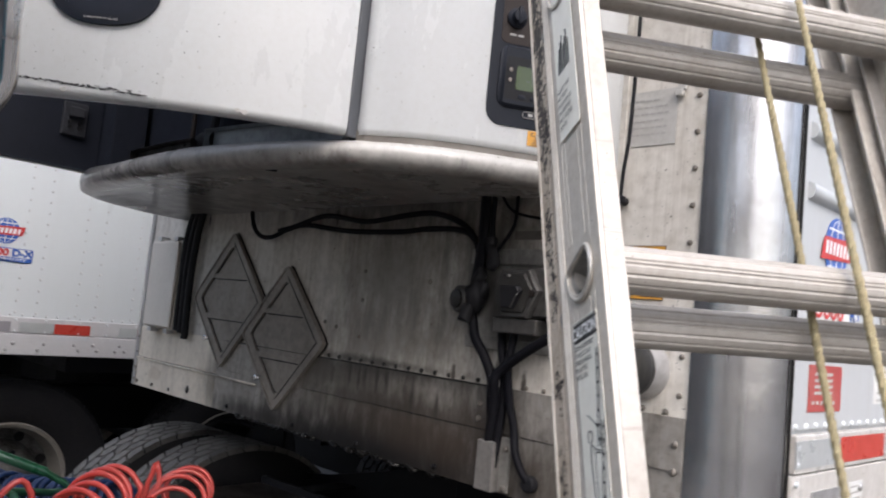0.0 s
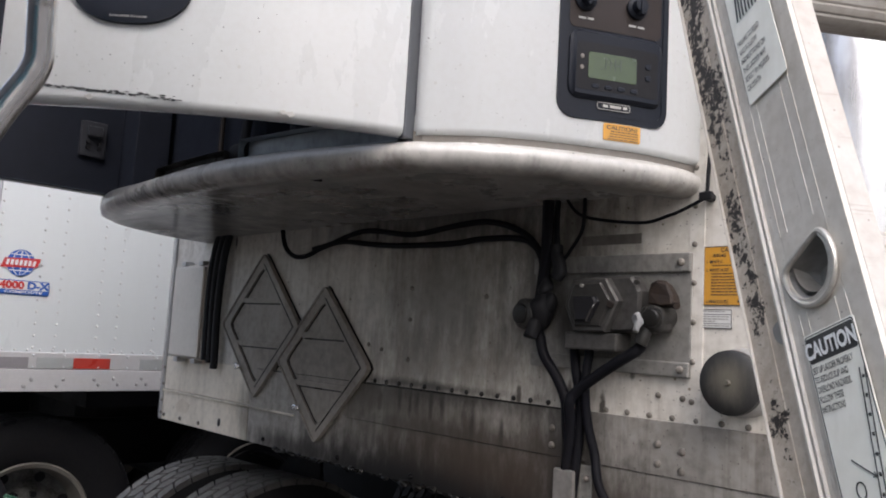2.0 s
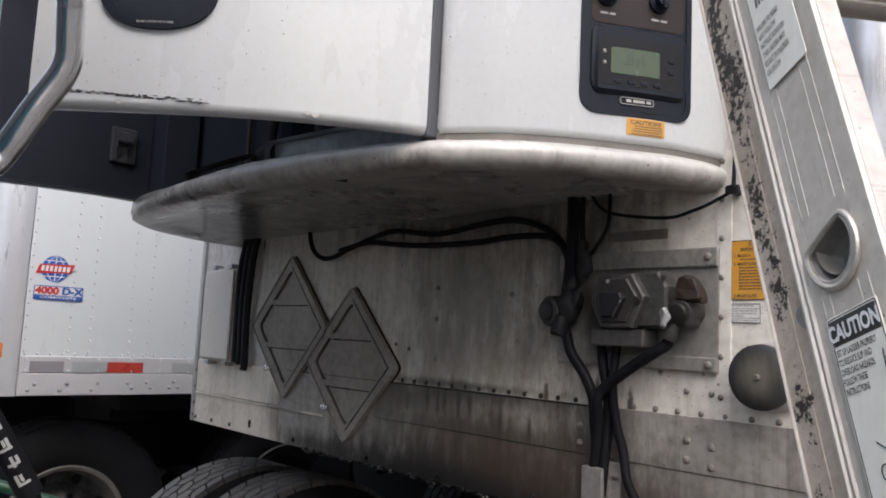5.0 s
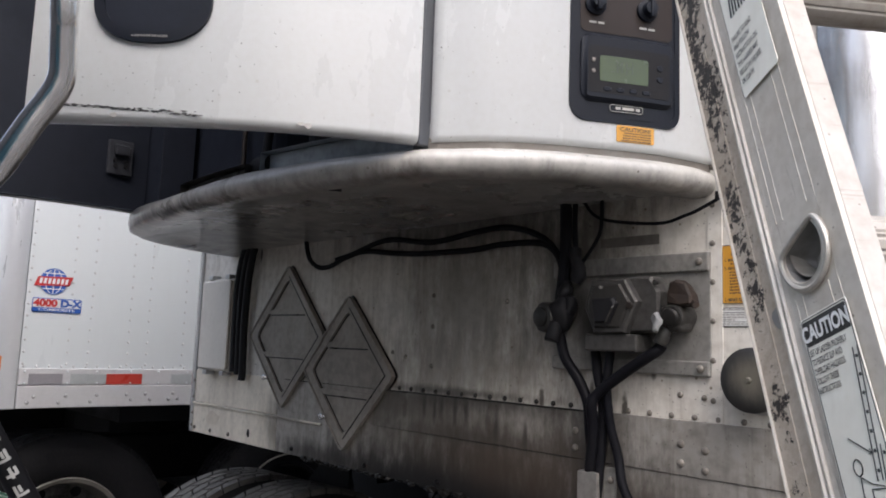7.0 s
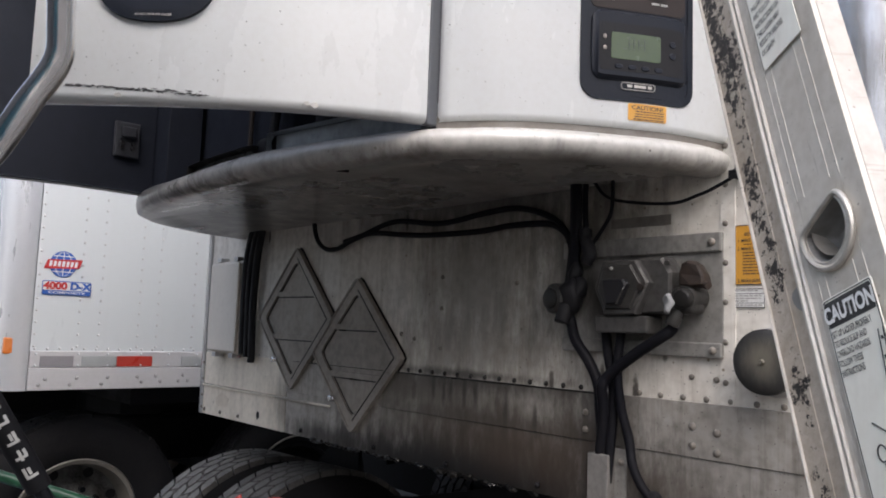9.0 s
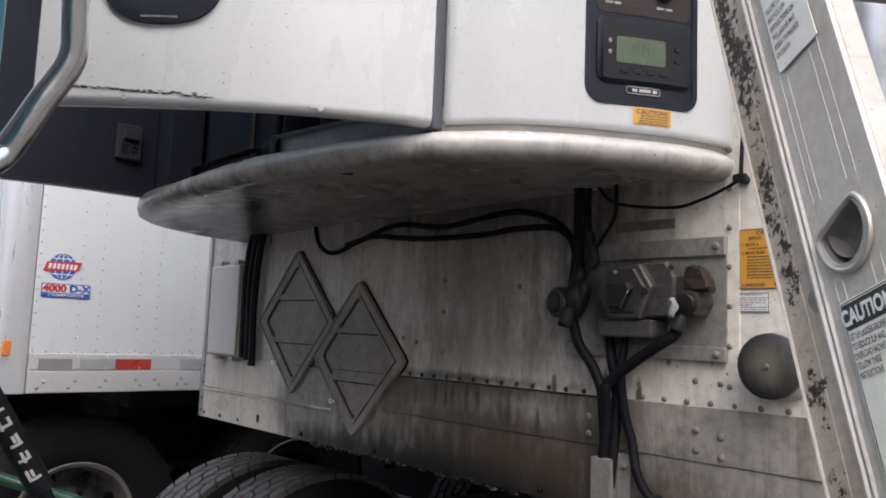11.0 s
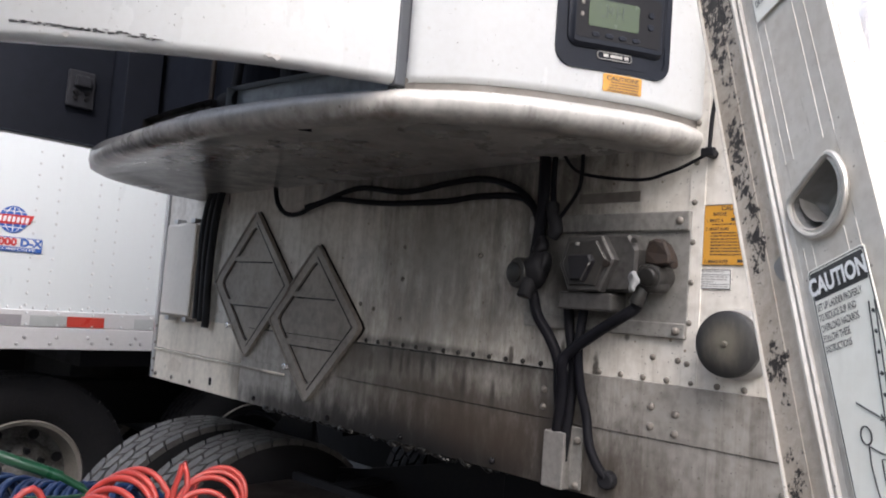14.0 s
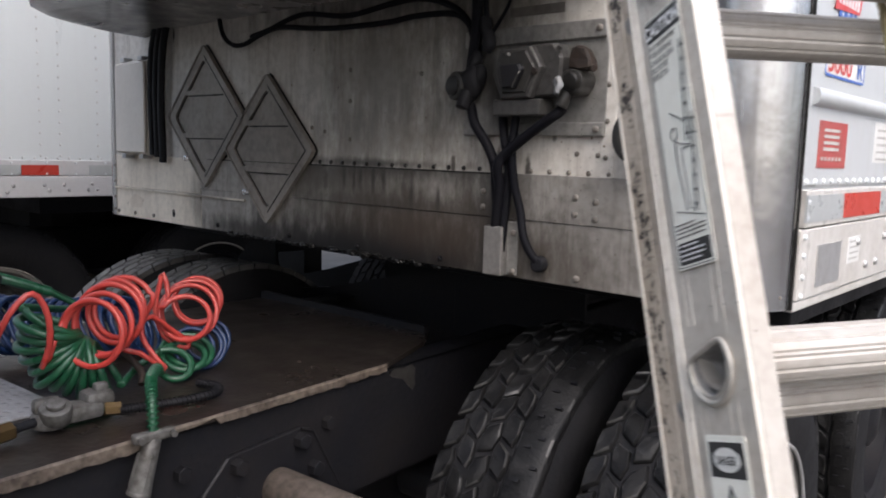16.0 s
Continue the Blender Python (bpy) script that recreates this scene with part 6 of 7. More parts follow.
for p, q in zip(top, top[1:]):
    for j in range(3):
        bm.faces.new((p[j], q[j], q[j + 1], p[j + 1]))
part("deck_lip", bm, material("scuffed_plate_edge", (0.19, 0.155, 0.125), 0.55, 0.3, (0.035, 0.025, 0.02), 1.0, 11, 60, 1, 0.2), dk, "scuffed pale plate edge")
bm = prism(B(), [(0.70, 0.212), (1.4526, 0.187), (1.4526, 0.203), (0.70, 0.230)], lambda a, b, d: Vector((a, b, d)), DZ + 0.0005, DZ + 0.022, 0.003)
part("cross_bar", bm, DARK, truck, "wet black bar across the deck's rear edge")
bm = B()
box(bm, (0.762, -1.93, DZ - 0.001), (1.36, -0.80, DZ + 0.005), 0.002)
cw = part("catwalk", bm, TREAD, truck, "grey raised-pattern tread plate")
bm = B()
for i in range(32):
    for j in range(70):
        x, y = 0.775 + i * 0.018, -1.915 + j * 0.018
        a = 0.0065 if (i + j) % 2 else -0.0065
        c = 0.0065
        if x < 1.35 and y < -0.81:
            bm.faces.new([bm.verts.new(p) for p in ((x - c, y - a, DZ + 0.0052), (x + 0.0018, y - 0.0018, DZ + 0.0072), (x + c, y + a, DZ + 0.0052), (x - 0.0018, y + 0.0018, DZ + 0.0072))])
part("tread_pattern", bm, TREAD, cw, kind="stuff")
for x0, s in ((1.588, -1), (0.755, 1)):
    bm = B()
    box(bm, (x0, -1.6, 0.66), (x0 + s * 0.009, 3.2, DZ - 0.016), 0.003)
    box(bm, (x0, -1.6, DZ - 0.026), (x0 + s * 0.085, 3.2, DZ - 0.016), 0.003)
    box(bm, (x0, -1.6, 0.66), (x0 + s * 0.085, 3.2, 0.67), 0.003)
    fr = part("frame_rail", bm, DARK, truck, "black greasy frame rail")
    if s < 0:
        for yy, zz in ((-0.70, 0.86), (-0.325, 0.862), (-0.90, 0.84), (-0.78, 0.78)):
            b = B()
            cyl(b, (1.585, yy, zz), (1.607, yy, zz), 0.016, seg=6, bev=0.002)
            part("bolt", b, DARK, fr)
bm = prism(B(), [(-0.112, 0.925), (-0.098, 0.938), (-0.060, 0.932), (-0.028, 0.936), (-0.014, 0.924), (-0.016, 0.898), (-0.012, 0.880), (-0.024, 0.868), (-0.042, 0.884), (-0.062, 0.905), (-0.090, 0.912)], lambda a, b, d: Vector((1.588 + d, a, b)), 0.0002, 0.0012)
part("scuff", bm, DULL, truck, "bare scuffed patch on the frame")
bm = B()
prism(bm, [(-0.66, 0.70), (-0.29, 0.70), (-0.375, 0.862), (-0.41, 0.874), (-0.60, 0.862), (-0.66, 0.80)], lambda a, b, d: Vector((1.585 + d, a, b)), 0.0, 0.016, 0.004)
tube(bm, [(1.602, -0.295, 0.71), (1.602, -0.378, 0.860), (1.602, -0.412, 0.872)], 0.004, 6)
br = part("bracket", bm, DARK, truck, "rusty bolted bracket")
cyl(bm := B(), (1.598, -0.475, 0.762), (2.12, -0.475, 0.762), 0.042, seg=24, bev=0.004)
part("cross_tube", bm, RUST, truck, "rusty steel support tube", smooth=40)
for yy, zz in ((-0.58, 0.840), (-0.415, 0.848), (-0.375, 0.775), (-0.585, 0.76)):
    b = B()
    cyl(b, (1.598, yy, zz), (1.623, yy, zz), 0.018, seg=6, bev=0.003)
    part("bolt", b, DARK, br)
# fifth wheel
bm = B()
cyl(bm, (1.185, 0.95, 1.11), (1.185, 0.95, 1.155), 0.46, seg=40, bev=0.01)
box(bm, (0.78, 0.75, 0.95), (1.59, 1.15, 1.10), 0.02)
part("fifth_wheel", bm, DARK, truck, "black greasy fifth wheel plate")


def wheel(name, x, y, parent, side_dir, R=0.525, W=0.27, rim_mat=RIM, lugs=True, chunky=False, ring_mat=RIM, tread_mat=DUSTY):
    """A dual tyre with tread blocks and a steel disc; x is the tyre's middle."""
    m = Matrix.Translation((x, y, R)) @ Matrix.Diagonal((side_dir, 1, 1, 1))
    h = W / 2
    prof = [(0.29, -h * 0.72), (0.33, -h * 0.92), (0.40, -h), (0.46, -h * 0.96), (R - 0.025, -h * 0.84), (R - 0.014, -h * 0.80), (R - 0.014, h * 0.80), (R - 0.025, h * 0.84), (0.46, h * 0.96), (0.40, h), (0.33, h * 0.92), (0.29, h * 0.72)]
    w = part(name, lathe(B(), prof, 64, m, True), TYRE, parent, "worn black dual tyre", smooth=35)
    bm = B()
    rg = random.Random(int(x * 100) + int(y * 10))
    # rows across the tyre: share of the tread's width, and whether it is the smooth outer shoulder
    n, wide, rows = (44, 0.93, ((0.15, 0), (0.175, 0), (0.175, 0), (0.175, 0), (0.325, 1))) if chunky else (48, 0.84, ((0.2, 0), (0.2, 0), (0.2, 0), (0.2, 0), (0.2, 0)))
    at = -W * wide / 2
    for row, (share, rib) in enumerate(rows):
        bw = W * wide * share / 2
        c = at + bw
        at += 2 * bw
        bw *= 0.90
        for i in range(n):
            a0 = 2 * math.pi * (i + 0.5 * (row % 2) + (0.0 if rib or not chunky else 0.06) * rg.uniform(-1, 1)) / n
            aw = 2 * math.pi / n * (1.04 if rib else 0.86 if chunky else 0.93)
            zig = 0.0 if rib else 0.24 if chunky else 0.20
            zl, zr = 0.0 if row == 0 else zig, 0.0 if row == len(rows) - 1 else zig
            sk = 0.0 if rib else 0.16 * aw * (1 if row % 2 else -1)
            worn = rg.uniform(0, 0.005) if chunky and not rib else 0.0
            jit = [rg.uniform(-0.12, 0.12) if chunky and not rib else 0.0 for _ in range(6)]
            rings = ((R - 0.022, 1.0), (R - worn - 0.004, 0.96), (R - worn, 0.82)) if chunky else ((R - 0.020, 1.0), (R - 0.002, 0.96), (R, 0.92))
            vs = []
            for rr, k in rings:
                ring = []
                for j, (sa, sx) in enumerate(((-0.5, -1 + zl), (0.0, -1 - zl * 0.3), (0.5, -1 + zl), (0.5, 1 - zr), (0.0, 1 + zr * 0.3), (-0.5, 1 - zr))):
                    a = a0 + (sa + jit[j] * 0.5) * aw * (1.0 if rib else k) + sk * sx
                    q = rr - (0.012 * max(0.0, sx) ** 2 if rib and chunky else 0.0) + (jit[5 - j] * 0.012 if k < 0.9 and chunky else 0.0)
                    ring.append(bm.verts.new(m @ Vector((c + (sx + jit[j] * 0.7) * bw * k, q * math.cos(a), q * math.sin(a)))))
                vs.append(ring)
            for lo, hi in zip(vs, vs[1:]):
                for j in range(6):
                    if not (rib and j in (2, 5)):
                        fc = bm.faces.new((lo[j], lo[(j + 1) % 6], hi[(j + 1) % 6], hi[j]))
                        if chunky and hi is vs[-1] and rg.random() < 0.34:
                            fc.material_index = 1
            if chunky and not rib:
                o = bm.verts.new(sum((v.co for v in vs[-1]), Vector()) / 6 - (vs[-1][0].co - vs[0][0].co).normalized() * rg.uniform(0.0, 0.005))
                for j in range(6):
                    bm.faces.new((vs[-1][j], vs[-1][(j + 1) % 6], o))
            else:
                bm.faces.new(vs[-1])
    if chunky:
        for v in bm.verts:
            v.co += 0.0035 * noise.noise_vector(v.co * 38)
    tr = part("tread", bm, TREADR if chunky else tread_mat, w, kind="stuff", smooth=50 if chunky else None)
    if chunky:
        tr.data.materials.append(WORNGLINT)
        bm = B()
        for i in range(n * 2):
            a, e = 2 * math.pi * (i + rg.uniform(-0.2, 0.2)) / (n * 2), W * (0.27 + 0.09 * (i % 2)) + rg.uniform(-0.006, 0.006)
            qs = [m @ Vector((e + du, (R - 0.001 - 0.03 * max(0.0, e / W - 0.30) + up) * math.cos(a + da), (R - 0.001 - 0.03 * max(0.0, e / W - 0.30) + up) * math.sin(a + da))) for up in (-0.012, 0.001) for du, da in ((-0.008, -0.004), (0.008, -0.007), (0.009, 0.004), (-0.007, 0.006))]
            vv = [bm.verts.new(q) for q in qs]
            bm.faces.new(vv[4:])
            for j in range(4):
                bm.faces.new((vv[j], vv[(j + 1) % 4], vv[4 + (j + 1) % 4], vv[4 + j]))
        part("shoulder_pattern", bm, BLACK, w, "short dark cuts in the tyre shoulder", kind="stuff")
    prof = [(0.295, h * 0.70), (0.305, h * 0.80), (0.298, h * 0.86), (0.280, h * 0.80), (0.272, h * 0.2), (0.255, -0.02), (0.20, -0.03), (0.165, 0.0), (0.14, 0.02), (0.12, 0.03), (0.11, 0.09), (0.07, 0.11), (0.001, 0.112)]
    part("rim", lathe(B(), prof[:6], 48, m), ring_mat, w, "dirty steel rim", smooth=30)
    part("wheel_disc", lathe(B(), prof[5:], 48, m), rim_mat, w, "dark dirty wheel disc", smooth=30)
    if lugs:
        for i in range(8):
            a = 2 * math.pi * (i + 0.5) / 8
            b = B()
            cyl(b, m @ Vector((-0.035, 0.226 * math.cos(a), 0.226 * math.sin(a))), m @ Vector((-0.019, 0.226 * math.cos(a), 0.226 * math.sin(a))), 0.026, seg=14)
            part("hand_hole", b, BLACK, w)
    if lugs:
        for i in range(10):
            a = 2 * math.pi * i / 10
            b = B()
            cyl(b, m @ Vector((0.01, 0.143 * math.cos(a), 0.143 * math.sin(a))), m @ Vector((0.05, 0.143 * math.cos(a), 0.143 * math.sin(a))), 0.016, seg=6)
            part("wheel_nut", b, DARK, w)
    return w


# rear-axle wheels get darker colours, painting in the shade under the trailer
for yy in (0.22, 1.75):
    for xx, sd in ((1.95, 1), (2.285, 1), (0.44, -1), (0.105, -1)):
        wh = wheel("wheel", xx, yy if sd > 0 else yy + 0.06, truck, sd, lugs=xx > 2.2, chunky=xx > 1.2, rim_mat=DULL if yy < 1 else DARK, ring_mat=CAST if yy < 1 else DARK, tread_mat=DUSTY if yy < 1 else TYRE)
        if xx > 2.2 and yy < 1:
            part("rim_edge", tube(B(), [Vector((xx + 0.126, yy + 0.326 * math.cos(w), 0.525 + 0.326 * math.sin(w))) for w in [2 * math.pi * i / 48 for i in range(49)]], 0.0055, 8), ALU, wh, "pale steel rim edge", smooth=60)
            part("rim_barrel", lathe(B(), [(0.324, 0.122), (0.300, 0.105), (0.285, 0.03)], 48, Matrix.Translation((xx, yy, 0.525))), DUSTCAST, wh, "dull steel rim barrel", smooth=40)
# axle gear hidden in the dark, added to help close the gap
for yy in (0.22, 1.75):
    bm = B()
    cyl(bm, (0.10, yy, 0.525), (2.27, yy, 0.525), 0.075, seg=20)
    ax = part("axle_housing", bm, DARK, truck, "black greasy axle housing", smooth=40)
    bm = B()
    bmesh.ops.create_uvsphere(bm, u_segments=20, v_segments=12, radius=0.23, matrix=Matrix.Translation((1.185, yy, 0.55)))
    part("differential", bm, DARK, ax, smooth=60)
    for xx in (0.66, 1.71):
        bm = B()
        cyl(bm, (xx, yy + 0.36, 0.62), (xx, yy + 0.36, 0.92), 0.11, seg=20, bev=0.03)
        part("air_spring", bm, BLACK, ax, smooth=40)
# added screen that narrows the bright opening under the trailer
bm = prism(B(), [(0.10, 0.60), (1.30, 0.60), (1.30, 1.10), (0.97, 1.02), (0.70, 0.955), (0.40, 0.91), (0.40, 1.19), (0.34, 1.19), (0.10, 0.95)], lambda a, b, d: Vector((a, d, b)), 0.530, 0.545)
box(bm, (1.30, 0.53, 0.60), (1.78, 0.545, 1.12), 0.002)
part("gap_screen", bm, DARK, truck, "added black screen under the coupling")
# chain hanging behind the deck
chain = thing("safety_chain", (0.76, 0.5, 0.95), "rusty steel safety chain slung under the trailer", "chain")
bm = B()
tube(bm, [Vector((0.019 * math.cos(w) + math.copysign(0.008, math.cos(w)), 0.0, 0.014 * math.sin(w))) for w in [2 * math.pi * i / 20 for i in range(21)]], 0.0045, 6)
link_mesh = bpy.data.meshes.new("link")
bm.to_mesh(link_mesh)
bm.free()
link_mesh.materials.append(DULL)
CH = smooth_path([(0.47, 0.47, 0.945), (0.56, 0.50, 0.998), (0.70, 0.50, 1.022), (0.86, 0.50, 1.052), (0.98, 0.50, 1.085), (1.06, 0.50, 1.148)], 4)
for i, (p, q) in enumerate(zip(CH, CH[1:])):
    ob = link("link", link_mesh, None, chain)
    ob.matrix_local = Matrix.Translation((p + q) / 2 - Vector((0.76, 0.5, 0.95))) @ (q - p).to_track_quat("X", "Z").to_matrix().to_4x4() @ Matrix.Rotation(radians(90 * (i % 2) + 20), 4, "X")
    ob.matrix_parent_inverse = Matrix.Identity(4)
# cab rear with side extender and grab bar
bm = B()
box(bm, (0.05, -3.9, 0.98), (2.24, -1.95, 2.95), 0.08, seg=4)
part("cab", bm, TEAL, truck, "glossy teal sleeper cab")
# unseen panel; its grey is assumed, to keep teal out of the corner's reflection
bm = B()
box(bm, (0.16, -1.952, 1.10), (2.13, -1.940, 2.85), 0.004)
part("rear_panel", bm, material("dull_grey_cab_back", (0.22, 0.22, 0.23), 0.5, amount=0.3), truck, "unseen cab back, grey assumed for its reflection")
bm = B()
box(bm, (2.270, -2.05, 1.63), (2.298, -1.221, 2.85), 0.012, seg=3)
bmesh.ops.transform(bm, matrix=STRAIGHT, verts=bm.verts[:])
part("side_extender", bm, TEAL, truck, "teal side fairing behind the cab")
bm = tube(B(), [STRAIGHT @ p for p in smooth_path([(2.300, -1.215, 2.70), (2.285, -1.195, 2.25), (2.262, -1.180, 1.95), (2.236, -1.167, 1.815), (2.2276, -1.163, 1.791), (2.221, -1.160, 1.771), (2.216, -1.158, 1.755), (2.212, -1.160, 1.743), (2.207, -1.165, 1.731), (2.2005, -1.174, 1.713), (2.193, -1.184, 1.690), (2.187, -1.195, 1.669), (2.200, -1.215, 1.652), (2.275, -1.235, 1.645)], 8)], 0.0106, 24)
part("grab_bar", bm, SATIN, truck, "bent polished steel grab bar", smooth=60)

# unseen rear running gear, added to block the bright view underneath
for yy in (10.2, 11.5):
    for xx, sd in ((2.30, 1), (0.07, -1)):
        wheel("wheel", xx, yy, trailer, sd, lugs=False)
for xx in (0.15, 1.62):
    bm = B()
    box(bm, (xx, 12.25, 0.32), (xx + 0.60, 12.262, 1.18), 0.003)
    part("mud_flap", bm, BLACK, trailer, "unseen black mud flap, added as a blocker")
bm = B()
box(bm, (0.55, 9.6, 0.95), (1.80, 12.3, 1.19), 0.01)
part("axle_slider", bm, DARK, trailer, "unseen black axle frame, added as a blocker")

# ---- neighbouring trailer ----
van = thing("dry_van_trailer", (-2.45, 6, 0), "clean white riveted dry van trailer parked alongside", "trailer")
VX = -1.2


def on_van(y, z, d):
    return Vector((VX + d, y, z))


bm = B()
box(bm, (VX - 2.58, -0.32, 1.36), (VX, 13.0, 4.1))
vs = part("side_wall", bm, SIDE, van, "white riveted sheet side wall")
bm = B()
pts = []
for i in range(13):
    w = radians(90 * i / 12)
    pts.append((VX - 0.12 + 0.124 * math.cos(w), -0.325 - 0.15 * math.sin(w)))
pts += [(VX - 2.4, -0.475), (VX - 2.58, -0.32)]
prism(bm, pts, lambda a, b, d: Vector((a, b, d)), 1.19, 4.1)
part("corner_post", bm, material("satin_corner_metal", (0.62, 0.63, 0.65), 0.3, 0.5, (0.45, 0.45, 0.45), 0.2, 2, 40, 6, 0.02), van, "satin silver rounded corner post", smooth=50)
bm = B()
box(bm, (VX - 2.5, -0.32, 1.299), (VX + 0.010, 13.0, 1.378), 0.003)
box(bm, (VX - 2.5, -0.32, 1.192), (VX + 0.014, 13.0, 1.297), 0.004)
vr = part("side_rail", bm, material("dusty_white_rail_paint", (0.55, 0.545, 0.55), 0.4, 0, (0.34, 0.32, 0.31), 0.25, 3, 60, 1, 0.04, spots=0.3), van, "white riveted bottom rail")
bm = B()
dome = [(math.cos(2 * math.pi * i / 6), math.sin(2 * math.pi * i / 6)) for i in range(6)]


def stud(bm, put, a, b, r, h):
    lo = [bm.verts.new(put(a + r * c, b + r * s, 0)) for c, s in dome]
    up = [bm.verts.new(put(a + 0.5 * r * c, b + 0.5 * r * s, h)) for c, s in dome]
    for j in range(6):
        bm.faces.new((lo[j], lo[(j + 1) % 6], up[(j + 1) % 6], up[j]))
    bm.faces.new(up)


col = -0.305
k = 0
while col < 3.0:
    z = 1.40
    while z < 3.2:
        stud(bm, on_van, col, z, 0.0066, 0.0035)
        z += 0.0565
    col += (0.193, 0.097)[k % 2]
    k += 1
y = -0.30
while y < 3.2:
    stud(bm, on_van, y, 1.388, 0.0065, 0.005)
    y += 0.056
part("rivets", bm, VANRIVET, van, kind="stuff")
RV_V = dome_mesh("bolt_head", 0.0095, 0.006, ALU, "x")
for yy, zz in ((-0.247, 1.246), (-0.275, 1.218), (-0.135, 1.217), (-0.105, 1.249), (0.012, 1.219), (0.04, 1.250), (0.187, 1.251), (0.21, 1.225), (0.283, 1.254), (0.307, 1.226), (0.405, 1.226), (0.427, 1.256), (0.455, 1.227), (0.535, 1.254), (0.56, 1.228), (0.66, 1.226), (0.70, 1.252), (0.83, 1.228), (0.95, 1.252)):
    place("bolt_head", RV_V, (VX + 0.013, yy, zz), vr)
for yy in (-0.295, -0.105, 0.035, 0.20, 0.345, 0.50, 0.62):
    for zz in (1.364, 1.309):
        place("bolt_head", RV_S, (VX + 0.010, yy, zz), vr)
for a, w, mt, lbl in ((-0.276, 0.15, material("grey_lamp_plate", (0.30, 0.285, 0.30), 0.5, 0.1, (0.2, 0.19, 0.2), 0.4, 10, 90, 1, 0.05), "grey lamp plate"), (-0.088, 0.166, SILTAPE, "silver reflective tape"), (0.080, 0.178, REDTAPE, "red reflective tape"), (0.413, 0.166, SILTAPE, "silver reflective tape"), (0.581, 0.178, REDTAPE, "red reflective tape")):
    bm = prism(B(), [(a, 1.303), (a + w, 1.303), (a + w, 1.354), (a, 1.354)], on_van, 0.0095, 0.013)
    part("reflective_tape", bm, mt, vr, lbl)
bm = prism(B(), rounded(-0.430, -0.378, 1.362, 1.438, 0.008), lambda a, b, d: Vector((VX + d - 0.045, a, b)), 0, 0.035, 0.006)
part("marker_lamp", bm, AMBER, van, "amber marker lamp")
globe(van, lambda a, b, d: on_van(a, b, 0.002 + d), -0.205, 1.795, 0.062)
bm = prism(B(), rounded(-0.292, -0.068, 1.645, 1.713, 0.008), on_van, 0.001, 0.003)
bd = part("model_badge", bm, PAPER, van, "white badge with red and blue figures")
bm = ring_plate(B(), rounded(-0.292, -0.068, 1.645, 1.713, 0.008), rounded(-0.288, -0.072, 1.649, 1.709, 0.005), on_van, 0.0031, 0.0036)
part("badge_edge", bm, BLUEINK, bd)
letters("figures", "4000", 0.046, lambda a, b, d: on_van(-0.285 + a, 1.674 + b, 0.0031 + d), REDINK, bd, squeeze=1.14, bold=0.05)
letters("figures", "D-X", 0.046, lambda a, b, d: on_van(-0.166 + a, 1.674 + b, 0.0031 + d), BLUEINK, bd, squeeze=1.16, bold=0.05)
bm = prism(B(), [(-0.290, 1.647), (-0.070, 1.647), (-0.070, 1.668), (-0.290, 1.668)], on_van, 0.0031, 0.0036)
part("badge_strip", bm, BLUEINK, bd)
letters("figures", "COMPOSITE", 0.0165, lambda a, b, d: on_van(-0.180 + a, 1.6520 + b, 0.0037 + d), WHITEINK, bd, align="CENTER", squeeze=1.85)
bm = B()
box(bm, (VX - 2.4, 0.2, 1.10), (VX - 0.1, 10, 1.19))
part("underframe", bm, DARK, van)
# added blocker: covers the bright ground beyond, leaving one sloping opening
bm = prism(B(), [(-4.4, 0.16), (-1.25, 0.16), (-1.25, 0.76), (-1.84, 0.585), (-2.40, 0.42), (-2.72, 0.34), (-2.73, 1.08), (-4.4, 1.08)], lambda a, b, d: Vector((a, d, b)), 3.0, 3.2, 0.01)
part("gap_blocker", bm, DARK, van, "added dark blocker under the trailer floor")
lorry = thing("neighbour_tractor", (-2.5, 0, 0), "dark truck chassis under the neighbouring trailer", "truck")
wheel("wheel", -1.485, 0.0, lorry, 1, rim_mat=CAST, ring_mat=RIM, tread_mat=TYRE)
# dark rim and disc colours stand for the shade on this wheel
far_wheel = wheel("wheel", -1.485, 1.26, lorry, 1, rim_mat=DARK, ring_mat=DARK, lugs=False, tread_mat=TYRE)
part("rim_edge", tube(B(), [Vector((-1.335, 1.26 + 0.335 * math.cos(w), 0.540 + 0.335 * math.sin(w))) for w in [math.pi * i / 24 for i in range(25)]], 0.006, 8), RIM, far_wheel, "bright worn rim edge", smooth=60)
bm = B()
box(bm, (-2.95, -3.0, 0.66), (-2.05, 2.5, 0.95), 0.02)
# second box added to block a bright sliver under the van
box(bm, (-2.62, -0.30, 0.90), (-2.50, 6.0, 1.10), 0.01)
cyl(bm, (-3.5, 0.0, 0.525), (-1.55, 0.0, 0.525), 0.07)
cyl(bm, (-3.5, 1.26, 0.525), (-1.55, 1.26, 0.525), 0.07)
cyl(bm, (-2.5, 0.7, 0.9), (-2.5, 0.7, 1.12), 0.4)
part("chassis", bm, DARK, lorry)
# far wheels and cylinder added to hide the bright ground behind
for yy in (0.0, 1.26):
    wheel("wheel", -3.55, yy, lorry, -1, lugs=False)
bm = B()
cyl(bm, (-3.45, -2.6, 0.72), (-3.45, -0.65, 0.72), 0.32, seg=28, bev=0.03)
part("gap_cylinder", bm, DARK, lorry, "added dark cylinder hiding the bright ground", smooth=40)

# the van's rear wheels and flaps, also added out of view as blockers
for yy in (10.2, 11.5):
    for xx, sd in ((VX - 0.16, 1), (VX - 2.40, -1)):
        wheel("wheel", xx, yy, van, sd, lugs=False)
